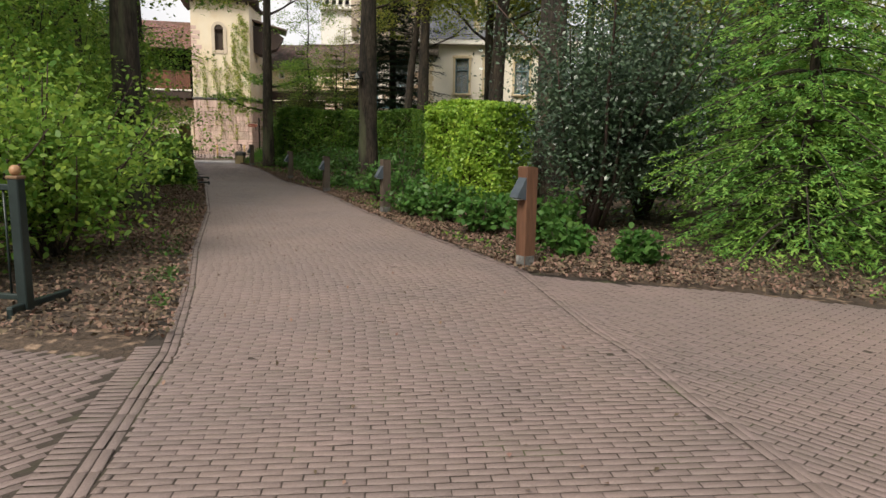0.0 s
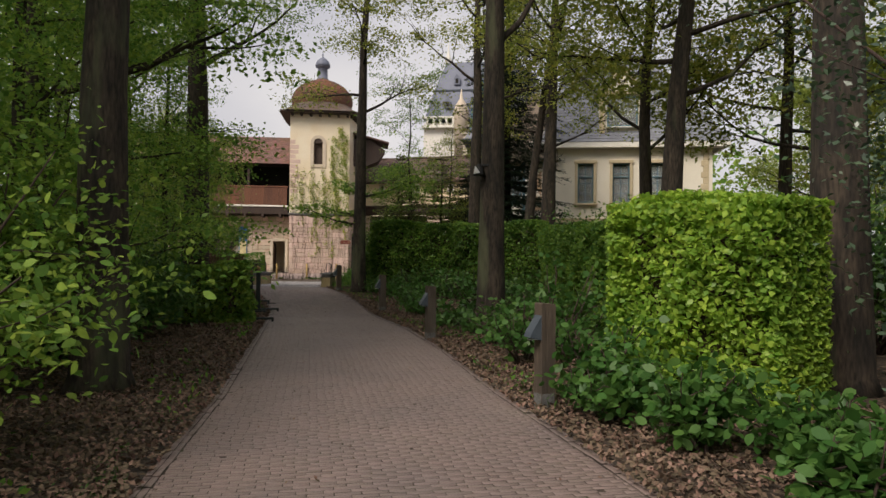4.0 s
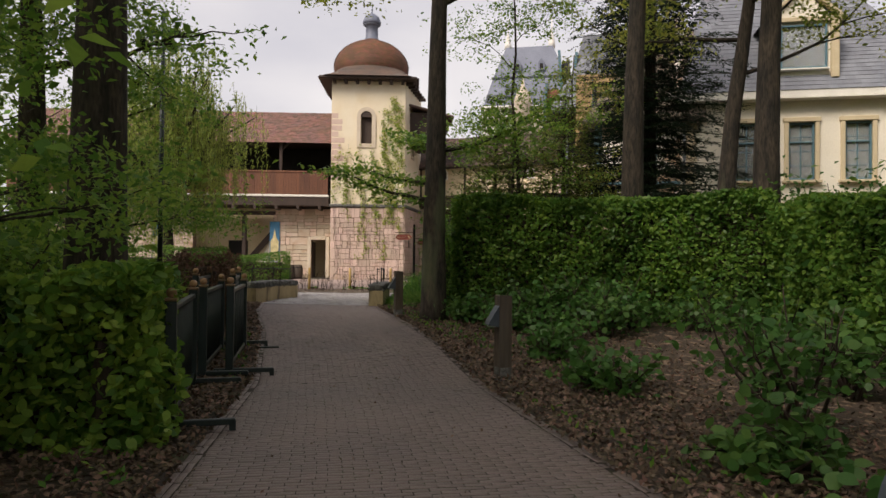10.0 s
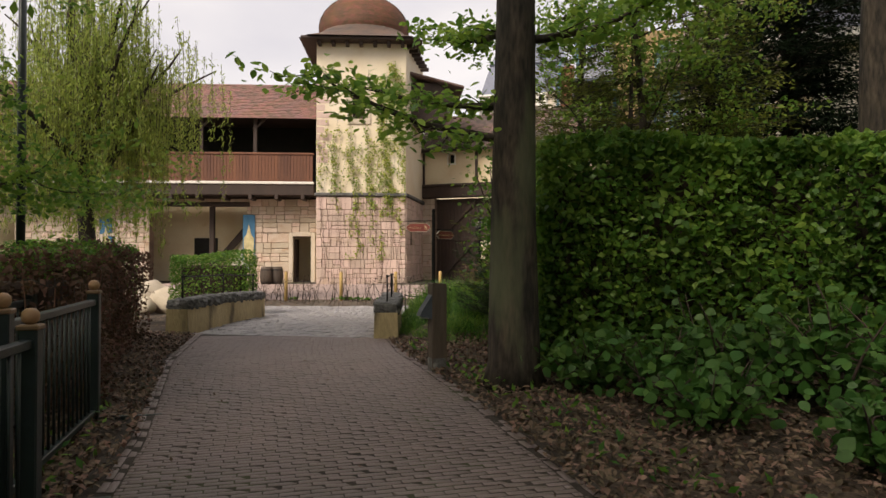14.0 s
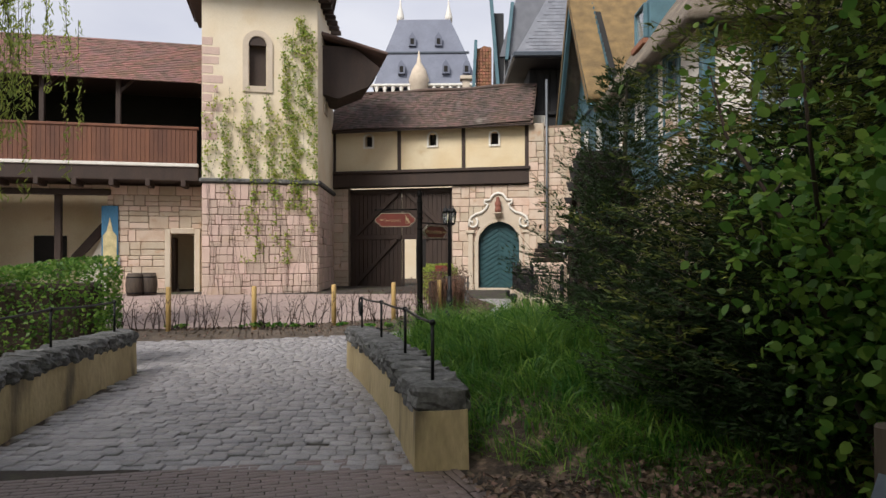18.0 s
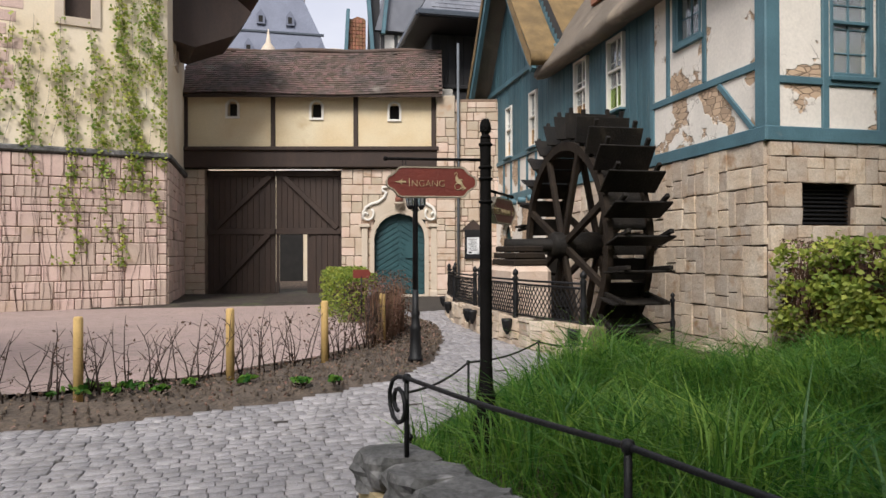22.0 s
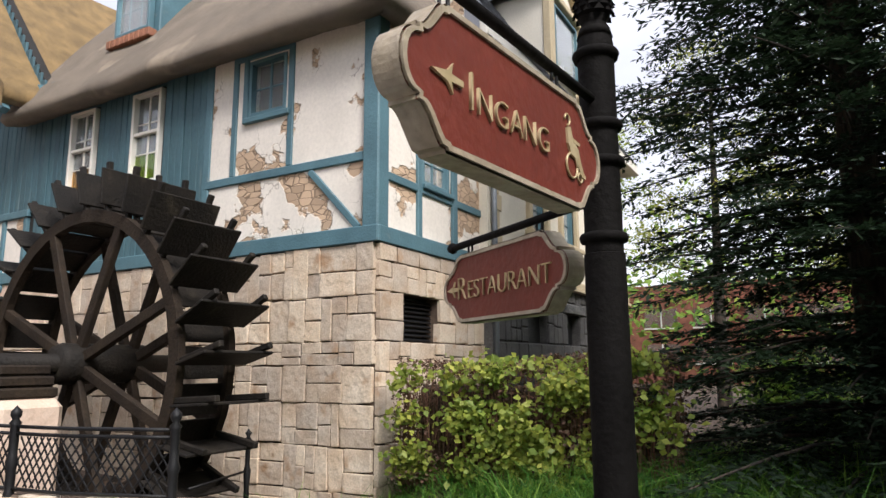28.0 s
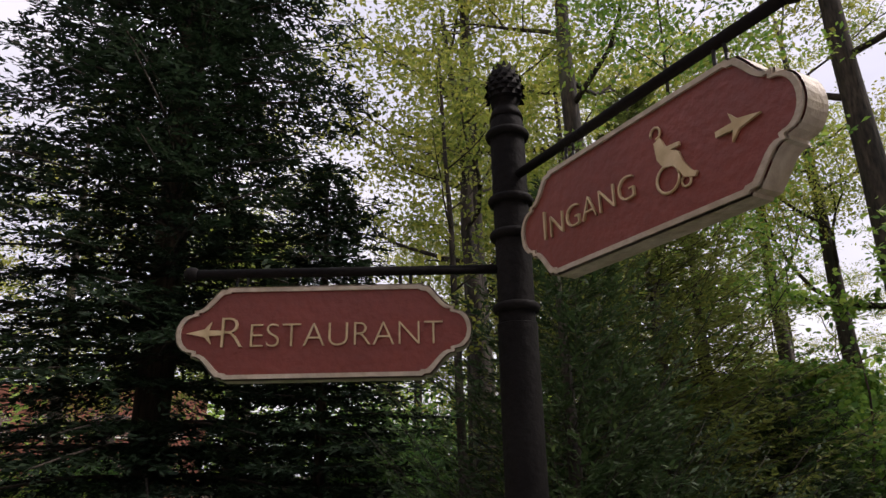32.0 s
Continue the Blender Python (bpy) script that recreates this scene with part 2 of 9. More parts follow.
HYDRANGEA_LEAF = material("hydrangea_leaf", (0.112, 0.255, 0.055), 0.45, vary=(0.070, 0.165, 0.036), scale=2, amount=0.1, island=0.3, bump=0.0, leaf=0.45, gloss=0.28)
WILLOW_LEAF = material("willow_leaf", (0.448, 0.535, 0.121), 0.5, vary=(0.328, 0.431, 0.086), scale=0.8, amount=0.1, island=0.35, bump=0.0, leaf=0.5, gloss=0.28)
NEEDLE = material("spruce_needle", (0.017, 0.034, 0.018), 0.6, vary=(0.036, 0.066, 0.030), scale=1.2, amount=0.2, island=0.45, bump=0.0, leaf=0.3, gloss=0.2)
YEW = material("yew_needle", (0.036, 0.066, 0.026), 0.6, vary=(0.072, 0.118, 0.040), scale=1.2, amount=0.2, island=0.45, bump=0.0, leaf=0.35, gloss=0.2)
LARCH = material("hemlock_spray", (0.364, 0.620, 0.127), 0.6, vary=(0.218, 0.473, 0.109), scale=1.2, amount=0.2, island=0.45, bump=0.0, leaf=0.45, gloss=0.2)
BANK_SPRAY = material("olive_conifer_spray", (0.12, 0.155, 0.040), 0.6, vary=(0.26, 0.30, 0.068), scale=1.2, amount=0.2, island=0.45, bump=0.0, leaf=0.45, gloss=0.2)
IVY_LEAF = material("climber_leaf", (0.46, 0.52, 0.10), 0.45, vary=(0.30, 0.42, 0.07), scale=2, amount=0.1, island=0.5, bump=0.0, leaf=0.45, gloss=0.28)
GRASS = material("lush_grass", (0.105, 0.29, 0.040), 0.42, vary=(0.23, 0.44, 0.075), scale=1.6, amount=0.1, island=0.7, bump=0.0, leaf=0.5, gloss=0.28)
DRY_LEAF = material("withered_hedge_leaf", (0.238, 0.133, 0.084), 0.8, vary=(0.140, 0.084, 0.056), scale=3, amount=0.2, island=0.5, bump=0.0, leaf=0.3)
TWIG = material("hedge_twig", (0.085, 0.055, 0.042), 0.9, fine=60, bump=0.0, island=0.3)
PLASTER = material("cream_plaster", (0.78, 0.69, 0.53), 0.9, vary=(0.73, 0.61, 0.43), scale=0.7, fine=30, amount=0.1, stain=(0.66, 0.53, 0.34), stain_scale=0.8, stain_at=0.6, bump=0.25, bump_scale=25)
OCHRE = material("ochre_plaster", (0.76, 0.66, 0.46), 0.9, vary=(0.68, 0.54, 0.33), scale=0.7, fine=30, amount=0.12, stain=(0.54, 0.40, 0.22), stain_scale=0.9, stain_at=0.62, bump=0.25, bump_scale=25)
VILLA_WALL = material("villa_plaster", (0.80, 0.745, 0.63), 0.9, vary=(0.75, 0.69, 0.57), scale=0.8, fine=30, amount=0.1, stain=(0.52, 0.47, 0.38), stain_scale=0.7, stain_at=0.66, bump=0.15)
BROKEN = broken_plaster("broken_white_plaster", (0.83, 0.765, 0.68), 0.8, (0.60, 0.43, 0.29), 0.535)
SANDSTONE = material("sandstone", (0.70, 0.54, 0.38), 0.9, vary=(0.80, 0.68, 0.53), scale=2.6, fine=45, amount=0.3, object_random=0.36, stain=(0.36, 0.23, 0.135), stain_scale=3.4, stain_at=0.60, bump=1.0, bump_scale=9)
SANDSTONE_RUN = material("sandstone_courses", (0.66, 0.50, 0.375), 0.9, vary=(0.73, 0.60, 0.475), scale=2.4, fine=45, amount=0.16, island=0.30, stain=(0.42, 0.28, 0.18), stain_scale=2.6, stain_at=0.61, bump=0.9, bump_scale=9)
TOWER_STONE = material("pinkish_tower_stone", (0.708, 0.543, 0.448), 0.9, vary=(0.637, 0.472, 0.401), scale=1.6, fine=45, amount=0.2, island=0.22, stain=(0.44, 0.32, 0.22), stain_scale=1.0, stain_at=0.6, bump=0.5, bump_scale=30)
MORTAR = material("dark_stone_joint", (0.15, 0.105, 0.075), 0.95, fine=30, amount=0.4)
CAPSTONE = material("mossy_grey_capstone", (0.19, 0.185, 0.18), 0.85, vary=(0.09, 0.09, 0.085), scale=6, fine=40, amount=0.5, stain=(0.30, 0.29, 0.28), stain_scale=7, stain_at=0.62, bump=1.0, bump_scale=16)
RENDER = material("stained_yellow_render", (0.58, 0.46, 0.26), 0.9, vary=(0.44, 0.34, 0.18), scale=1.6, fine=25, amount=0.25, stain=(0.14, 0.11, 0.07), stain_scale=2.2, stain_at=0.57, bump=0.5, stretch=(1, 1, 0.35))
DARK_BASE = material("dark_rubble_plinth", (0.12, 0.115, 0.11), 0.9, vary=(0.08, 0.076, 0.075), scale=3, fine=30, amount=0.4, bump=0.8, bump_scale=12)
TEAL = material("weathered_teal_paint", (0.075, 0.165, 0.20), 0.6, vary=(0.055, 0.125, 0.15), scale=2, fine=60, amount=0.3, object_random=0.25, stain=(0.13, 0.18, 0.19), stain_scale=5, stain_at=0.63, bump=0.4, bump_scale=30, stretch=(1, 1, 0.2))
TEAL_BEAM = material("teal_beam_paint", (0.098, 0.201, 0.241), 0.55, vary=(0.075, 0.155, 0.190), scale=2, fine=60, amount=0.25, stain=(0.14, 0.19, 0.20), stain_scale=4, stain_at=0.65, bump=0.3, bump_scale=30)
GREEN_DOOR = material("dark_teal_door_paint", (0.025, 0.085, 0.095), 0.5, vary=(0.018, 0.065, 0.075), scale=3, fine=50, amount=0.25, bump=0.2)
BROWN_WOOD = material("dark_brown_stained_wood", (0.055, 0.032, 0.022), 0.7, vary=(0.04, 0.024, 0.017), scale=3, fine=50, amount=0.35, bump=0.3, stretch=(1, 1, 0.25))
BLACK_BOARD = material("charcoal_boarding", (0.030, 0.030, 0.032), 0.7, vary=(0.020, 0.020, 0.022), scale=3, fine=50, amount=0.3, object_random=0.3, bump=0.3, stretch=(1, 1, 0.25))
RED_WOOD = material("red_brown_balcony_board", (0.24, 0.10, 0.045), 0.65, vary=(0.17, 0.07, 0.035), scale=2, fine=40, amount=0.3, object_random=0.3, island=0.25, bump=0.3, stretch=(1, 1, 0.2))
RED_POST = material("red_brown_post_stain", (0.135, 0.062, 0.033), 0.7, vary=(0.095, 0.042, 0.024), scale=3, fine=30, amount=0.35, bump=0.5, bump_scale=30, stretch=(1, 1, 0.12))
POST_WOOD = material("weathered_post_wood", (0.120, 0.088, 0.062), 0.8, vary=(0.070, 0.052, 0.038), scale=3, fine=30, amount=0.4, object_random=0.3, stain=(0.13, 0.115, 0.095), stain_scale=2.0, stain_at=0.6, bump=0.5, bump_scale=30, stretch=(1, 1, 0.12))
WHEEL_WOOD = material("wet_black_wheel_wood", (0.009, 0.0075, 0.006), 0.7, vary=(0.018, 0.014, 0.010), scale=3, fine=30, amount=0.45, stain=(0.035, 0.03, 0.02), stain_scale=3, stain_at=0.62, bump=0.6, bump_scale=30, gloss=0.25)
WHEEL_RIM = material("brown_wheel_timber", (0.034, 0.023, 0.014), 0.75, vary=(0.018, 0.012, 0.008), scale=3, fine=30, amount=0.45, bump=0.5, bump_scale=30, gloss=0.25)
STAKE_WOOD = material("new_pine_stake", (0.62, 0.42, 0.16), 0.7, vary=(0.55, 0.36, 0.13), scale=3, fine=40, amount=0.15, bump=0.3)
IRON = material("black_cast_iron", (0.007, 0.007, 0.008), 0.5, vary=(0.012, 0.012, 0.013), scale=6, fine=80, amount=0.3, bump=0.25, bump_scale=80, gloss=0.3)
POLE = material("charcoal_painted_iron", (0.007, 0.0063, 0.006), 0.7, vary=(0.012, 0.011, 0.0105), scale=6, fine=80, amount=0.25, bump=0.2, bump_scale=60, gloss=0.06)
FENCE_GREEN = material("dark_green_fence_paint", (0.012, 0.022, 0.022), 0.4, vary=(0.018, 0.03, 0.03), scale=6, amount=0.2, bump=0.1)
BALL_WOOD = material("turned_wooden_ball", (0.42, 0.24, 0.12), 0.5, vary=(0.34, 0.19, 0.10), scale=12, amount=0.2, bump=0.1)
COPPER = material("tarnished_copper_band", (0.30, 0.19, 0.11), 0.5, metal=0.4, amount=0.2, bump=0.1)
SIGN_RED = material("oxide_red_sign_paint", (0.19, 0.035, 0.022), 0.5, vary=(0.16, 0.03, 0.02), scale=6, fine=80, amount=0.15, stain=(0.22, 0.06, 0.04), stain_scale=4, stain_at=0.66, bump=0.15)
SIGN_EDGE = material("ivory_sign_edge", (0.50, 0.43, 0.33), 0.55, vary=(0.36, 0.29, 0.20), scale=9, fine=60, amount=0.3, bump=0.2)
GOLD = material("worn_gilt_lettering", (0.62, 0.50, 0.30), 0.4, metal=0.25, vary=(0.50, 0.38, 0.20), scale=20, amount=0.2, bump=0.1)
ROOF_TILE = material("old_plain_tile", (0.20, 0.125, 0.095), 0.85, vary=(0.135, 0.10, 0.085), scale=1.2, fine=40, amount=0.3, island=0.55, stain=(0.22, 0.19, 0.16), stain_scale=1.0, stain_at=0.62, bump=0.4)
RED_TILE = material("red_brown_gallery_tile", (0.30, 0.155, 0.115), 0.85, vary=(0.23, 0.135, 0.115), scale=1.2, fine=40, amount=0.25, island=0.45, bump=0.4)
DOME_TILE = material("rust_dome_shingle", (0.28, 0.12, 0.06), 0.75, vary=(0.20, 0.095, 0.055), scale=1.5, fine=40, amount=0.25, island=0.4, bump=0.3)
SLATE = material("grey_slate", (0.23, 0.24, 0.27), 0.6, vary=(0.18, 0.19, 0.22), scale=1.5, fine=40, amount=0.2, island=0.2, bump=0.2)
LEAD = material("castle_lead_roof", (0.17, 0.19, 0.25), 0.6, vary=(0.14, 0.155, 0.21), scale=0.5, fine=8, amount=0.2, bump=0.2)
THATCH = material("grey_reed_thatch", (0.312, 0.256, 0.194), 0.95, vary=(0.237, 0.194, 0.150), scale=1.5, fine=150, amount=0.6, stain=(0.33, 0.27, 0.20), stain_scale=1.2, stain_at=0.58, bump=1.0, bump_scale=130)
THATCH_OLD = material("golden_mossy_thatch", (0.30, 0.20, 0.085), 0.95, vary=(0.19, 0.13, 0.06), scale=3, fine=60, amount=0.4, bump=1.0, bump_scale=60)
WHITE = material("white_trim_paint", (0.78, 0.75, 0.68), 0.6, vary=(0.70, 0.67, 0.60), scale=3, amount=0.1, bump=0.05)
YELLOW_TRIM = material("yellow_stone_trim", (0.60, 0.50, 0.33), 0.8, vary=(0.54, 0.44, 0.28), scale=3, amount=0.15, bump=0.1)
# near-black that stands in for unlit interiors and deep shade
SHADE_BLACK = material("painted_shade_black", (0.02, 0.018, 0.016), 0.9, bump=0.0)
BLUE_CLOTH = material("blue_banner_cloth", (0.06, 0.20, 0.34), 0.8, vary=(0.05, 0.16, 0.28), scale=2, bump=0.1)
CREAM_CLOTH = material("cream_banner_cloth", (0.75, 0.64, 0.34), 0.8, bump=0.1)
SILVER = material("silver_shield_paint", (0.40, 0.42, 0.43), 0.5, bump=0.1)
PAPER = material("notice_paper", (0.75, 0.76, 0.76), 0.7, amount=0.1, bump=0.0)
INK = material("notice_ink", (0.03, 0.03, 0.035), 0.8, bump=0.0)
GREY_PIPE = material("grey_zinc_pipe", (0.20, 0.22, 0.24), 0.5, metal=0.3, amount=0.2, bump=0.1)
GREY_METAL = material("lamp_box_metal", (0.055, 0.07, 0.09), 0.4, vary=(0.075, 0.09, 0.11), scale=8, amount=0.2, bump=0.1)
RED_BRICK = material("far_red_brick", (0.32, 0.12, 0.08), 0.85, scale=2, bump=0.2)
ORANGE_TILE = material("orange_roof_tile", (0.42, 0.19, 0.10), 0.8, island=0.3, bump=0.3)
PANE = glass("window_pane")
AMBER = glass("amber_stained_pane", (0.8, 0.45, 0.10))
LIME = glass("lime_stained_pane", (0.45, 0.65, 0.10))
STONE_TRIM = material("pale_carved_stone", (0.62, 0.53, 0.42), 0.85, vary=(0.56, 0.47, 0.36), scale=2, fine=40, amount=0.15, bump=0.3)
MUD = material("stream_mud", (0.035, 0.03, 0.022), 0.4, bump=0.4, bump_scale=12)

DRY_TWIG = material("reddish_dry_twig", (0.30, 0.165, 0.10), 0.9, vary=(0.20, 0.11, 0.07), scale=5, bump=0.0, island=0.4)
MORTAR_PALE = material("weathered_stone_joint", (0.30, 0.21, 0.15), 0.95, fine=30, amount=0.4)

# ---- geometry helpers ----
PLACED = {}
_S = [(sx, sy, sz) for sx in (-1, 1) for sy in (-1, 1) for sz in (-1, 1)]


class Geo:
    """Gathers vertices and faces of one mesh."""

    def __init__(self, smooth=False):
        self.v, self.f, self.smooth = [], [], smooth

    def add(self, verts, faces, m=None):
        base = len(self.v)
        self.v += [tuple(m @ Vector(p)) for p in verts] if m else [tuple(p) for p in verts]
        self.f += [tuple(base + i for i in face) for face in faces]
        return self

    def box(self, c, size, bevel=0.006, m=None, rz=0.0, rx=0.0, ry=0.0):
        """A box with chamfered edges round the centre c."""
        h = [s / 2 for s in size]
        e = min(bevel, min(h) * 0.6)
        verts, faces, index = [], [], {}
        for s in _S:
            for k in range(3):
                index[s, k] = len(verts)
                verts.append([s[i] * (h[i] if i == k else h[i] - e) for i in range(3)])
        for k in range(3):
            a, b = (k + 1) % 3, (k + 2) % 3
            for side in (-1, 1):
                ring = []
                for pa, pb in ((-1, -1), (1, -1), (1, 1), (-1, 1)):
                    s = [0, 0, 0]
                    s[k], s[a], s[b] = side, pa, pb
                    ring.append(index[tuple(s), k])
                faces.append(ring if side > 0 else ring[::-1])
            for pa in (-1, 1):
                for pb in (-1, 1):
                    lo, hi = [0, 0, 0], [0, 0, 0]
                    lo[k], lo[a], lo[b], hi[k], hi[a], hi[b] = -1, pa, pb, 1, pa, pb
                    lo, hi = tuple(lo), tuple(hi)
                    quad = [index[lo, a], index[hi, a], index[hi, b], index[lo, b]]
                    faces.append(quad if pa * pb < 0 else quad[::-1])
        for s in _S:
            tri = [index[s, 0], index[s, 1], index[s, 2]]
            faces.append(tri if s[0] * s[1] * s[2] > 0 else tri[::-1])
        local = pose(*c, rx, ry, rz)
        return self.add(verts, faces, m @ local if m else local)

    def lathe(self, profile, n=16, m=None, cap=True):
        """A turned shape from (radius, height) pairs."""
        verts = [(r * math.cos(2 * math.pi * i / n), r * math.sin(2 * math.pi * i / n), z) for r, z in profile for i in range(n)]
        faces = [(j * n + i, j * n + (i + 1) % n, (j + 1) * n + (i + 1) % n, (j + 1) * n + i) for j in range(len(profile) - 1) for i in range(n)]
        if cap:
            faces += [tuple(range(n))[::-1], tuple((len(profile) - 1) * n + i for i in range(n))]
        return self.add(verts, faces, m)

    def tube(self, pts, radii, n=8, cap=True):
        """A round bar through the points."""
        pts = [Vector(p) for p in pts]
        if isinstance(radii, (int, float)):
            radii = [radii] * len(pts)
        verts, faces = [], []
        side = None
        for i, p in enumerate(pts):
            d = (pts[min(i + 1, len(pts) - 1)] - pts[max(i - 1, 0)]).normalized()
            if side is None:
                side = d.orthogonal().normalized()
            side = (side - d * side.dot(d)).normalized()
            up = d.cross(side)
            verts += [p + radii[i] * (side * math.cos(2 * math.pi * k / n) + up * math.sin(2 * math.pi * k / n)) for k in range(n)]
        for j in range(len(pts) - 1):
            faces += [(j * n + k, j * n + (k + 1) % n, (j + 1) * n + (k + 1) % n, (j + 1) * n + k) for k in range(n)]
        if cap:
            faces += [tuple(range(n))[::-1], tuple((len(pts) - 1) * n + k for k in range(n))]
        return self.add(verts, faces)

    def prism(self, outline, depth, m=None):
        """The outline (x, z) pushed along y from 0 to depth."""
        n = len(outline)
        verts = [(x, 0, z) for x, z in outline] + [(x, depth, z) for x, z in outline]
        faces = [tuple(range(n)), tuple(range(2 * n - 1, n - 1, -1))] + [(i, n + i, n + (i + 1) % n, (i + 1) % n) for i in range(n)]
        return self.add(verts, faces, m)

    def sheet(self, grid, m=None):
        """Rows of points, joined by quads."""
        w = len(grid[0])
        verts = [p for row in grid for p in row]
        faces = [(j * w + i, j * w + i + 1, (j + 1) * w + i + 1, (j + 1) * w + i) for j in range(len(grid) - 1) for i in range(w - 1)]
        return self.add(verts, faces, m)

    def mesh(self, name):
        me = bpy.data.meshes.new(name)
        me.from_pydata(self.v, [], self.f)
        if self.smooth:
            me.polygons.foreach_set("use_smooth", [True] * len(me.polygons))
        me.update()
        return me


def thing(name, m, label="", category="", group="", kind=""):
    """An empty at the base of a thing, for its parts."""
    ob = new(name)
    ob.empty_display_size = 0.2
    ob.matrix_basis = PLACED[ob] = m
    return tagged(ob, label, category, group, kind)


def part(name, geo, mat, parent=None, label="", m=None, category="", kind="", group=""):
    """One mesh object; m places it in the world (the identity when none is given)."""
    me = geo.mesh(name) if isinstance(geo, Geo) else geo
    if mat is not None and not me.materials:
        me.materials.append(mat)
    ob = new(name, me)
    ob.matrix_basis = PLACED[ob] = m or Matrix()
    if parent:
        ob.parent = parent
        ob.matrix_parent_inverse = PLACED[parent].inverted()
    return tagged(ob, label, category, group, kind)


def local_part(name, geo, mat, parent, label=""):
    """A part whose mesh is given in its thing's own frame."""
    return part(name, geo, mat, parent, label, m=PLACED[parent])


def quad_cloud(name, quads):
    """A mesh of loose faces from an array (n, corners, 3)."""
    quads = np.asarray(quads, dtype=np.float32)
    n, k = quads.shape[:2]
    me = bpy.data.meshes.new(name)
    me.vertices.add(k * n)
    me.vertices.foreach_set("co", quads.reshape(-1))
    me.loops.add(k * n)
    me.loops.foreach_set("vertex_index", np.arange(k * n, dtype=np.int32))
    me.polygons.add(n)
    me.polygons.foreach_set("loop_start", np.arange(0, k * n, k, dtype=np.int32))
    me.update(calc_edges=True)
    return me


rng = np.random.default_rng(7)


def unit(a):
    return a / np.maximum(np.linalg.norm(a, axis=-1, keepdims=True), 1e-9)


def leaves(centres, length, width=0.55, droop=0.3, facing=None, spread=0.8):
    """Folded leaf quads round the centres; facing: the way that the leaves' upper sides tend to look."""
    centres = np.asarray(centres, dtype=float)
    n = len(centres)
    axis = unit(rng.normal(size=(n, 3)) * [1, 1, 0.6] - [0, 0, droop])
    normal = rng.normal(size=(n, 3)) * spread + ([0, 0, 1.0] if facing is None else facing)
    normal = unit(normal - axis * np.sum(normal * axis, axis=1, keepdims=True))
    side = np.cross(axis, normal)
    ln = length * rng.uniform(0.65, 1.25, (n, 1))
    half = ln * width * 0.5
    a = centres - axis * ln * 0.5
    tip = centres + axis * ln * 0.5
    mid = centres - axis * ln * 0.05
    fold = normal * half * 0.35
    return np.stack([a, mid + side * half + fold, tip, mid - side * half + fold], axis=1)


def oval(quads):
    """Leaf quads given a rounder outline with a pointed tip."""
    a, r, tip, l = (quads[:, k] for k in range(4))
    mid = a + (tip - a) * 0.45
    bow = (r + l) / 2 - mid
    r, l = r - mid - bow * 0.3, l - mid - bow * 0.3
    return np.stack([a, a + (tip - a) * 0.22 + r * 0.85, a + (tip - a) * 0.55 + r, a + (tip - a) * 0.8 + r * 0.55, tip, a + (tip - a) * 0.8 + l * 0.55, a + (tip - a) * 0.55 + l, a + (tip - a) * 0.22 + l * 0.85], axis=1)


def smooth_step(a, b, x):
    t = np.clip((np.asarray(x, dtype=float) - a) / (b - a), 0, 1)
    return t * t * (3 - 2 * t)


GRASS_EDGE = [(-9.5, 34.7), (-9.62, 35.2), (-9.3, 36.1), (-8.4, 37.3), (-7.2, 38.5), (-6.2, 39.3), (-3.0, 39.6), (0.5, 39.3), (3.0, 34.0), (-3.0, 29.5), (-7.6, 29.6), (-8.5, 30.6)]


def grass_depth(x, y):
    """How far (x, y) lies inside the grass bank, in metres; under 0 outside."""
    x, y = np.asarray(x, dtype=float), np.asarray(y, dtype=float)
    best, inside = np.full(x.shape, 1e9), np.zeros(x.shape, dtype=bool)
    for (ax, ay), (bx, by) in zip(GRASS_EDGE, GRASS_EDGE[1:] + GRASS_EDGE[:1]):
        dx, dy = bx - ax, by - ay
        t = np.clip(((x - ax) * dx + (y - ay) * dy) / (dx * dx + dy * dy), 0, 1)
        best = np.minimum(best, np.hypot(x - ax - t * dx, y - ay - t * dy))
        cross = (ay > y) != (by > y)
        inside ^= cross & (x < (bx - ax) * (y - ay) / (by - ay if by != ay else 1e-9) + ax)
    return np.where(inside, best, -best)


def road_z(y):
    return 0.27 * smooth_step(21, 29, y) - 0.12 * smooth_step(31, 36.5, y) + 0.05 * smooth_step(36.5, 40, y)


def ground_z(x, y):
    d = grass_depth(x, y)
    stream = smooth_step(2.0, 0.3, np.hypot((np.asarray(x) + 5.0) / 1.0, (np.asarray(y) - 41.6) / 3.0))
    return road_z(y) + 0.27 * smooth_step(0.0, 0.9, d) - 0.9 * stream


LEFT = [(-6, -1.0), (0, -1.15), (2.4, -1.4), (4.2, -1.73), (6, -2.25), (8.3, -3.0), (12.6, -4.25), (15.6, -5.27), (18.8, -6.35), (22, -7.45), (25.3, -9.0), (27.8, -10.4), (30.2, -11.45), (34, -12.1)]
RIGHT = [(-6, 2.6), (0, 1.95), (2.4, 1.6), (3.4, 1.45), (4.18, 1.38), (4.84, 1.23), (5.79, 1.12), (7.1, 0.98), (9.6, 0.0), (13.2, -1.33), (16.3, -2.32), (19.2, -3.4), (22.2, -4.85), (24.9, -5.95), (27, -7.0), (28.9, -8.0), (30.6, -8.65), (34.5, -9.6)]


def left_x(y):
    return np.interp(y, [p[0] for p in LEFT], [p[1] for p in LEFT])


def right_x(y):
    return np.interp(y, [p[0] for p in RIGHT], [p[1] for p in RIGHT])


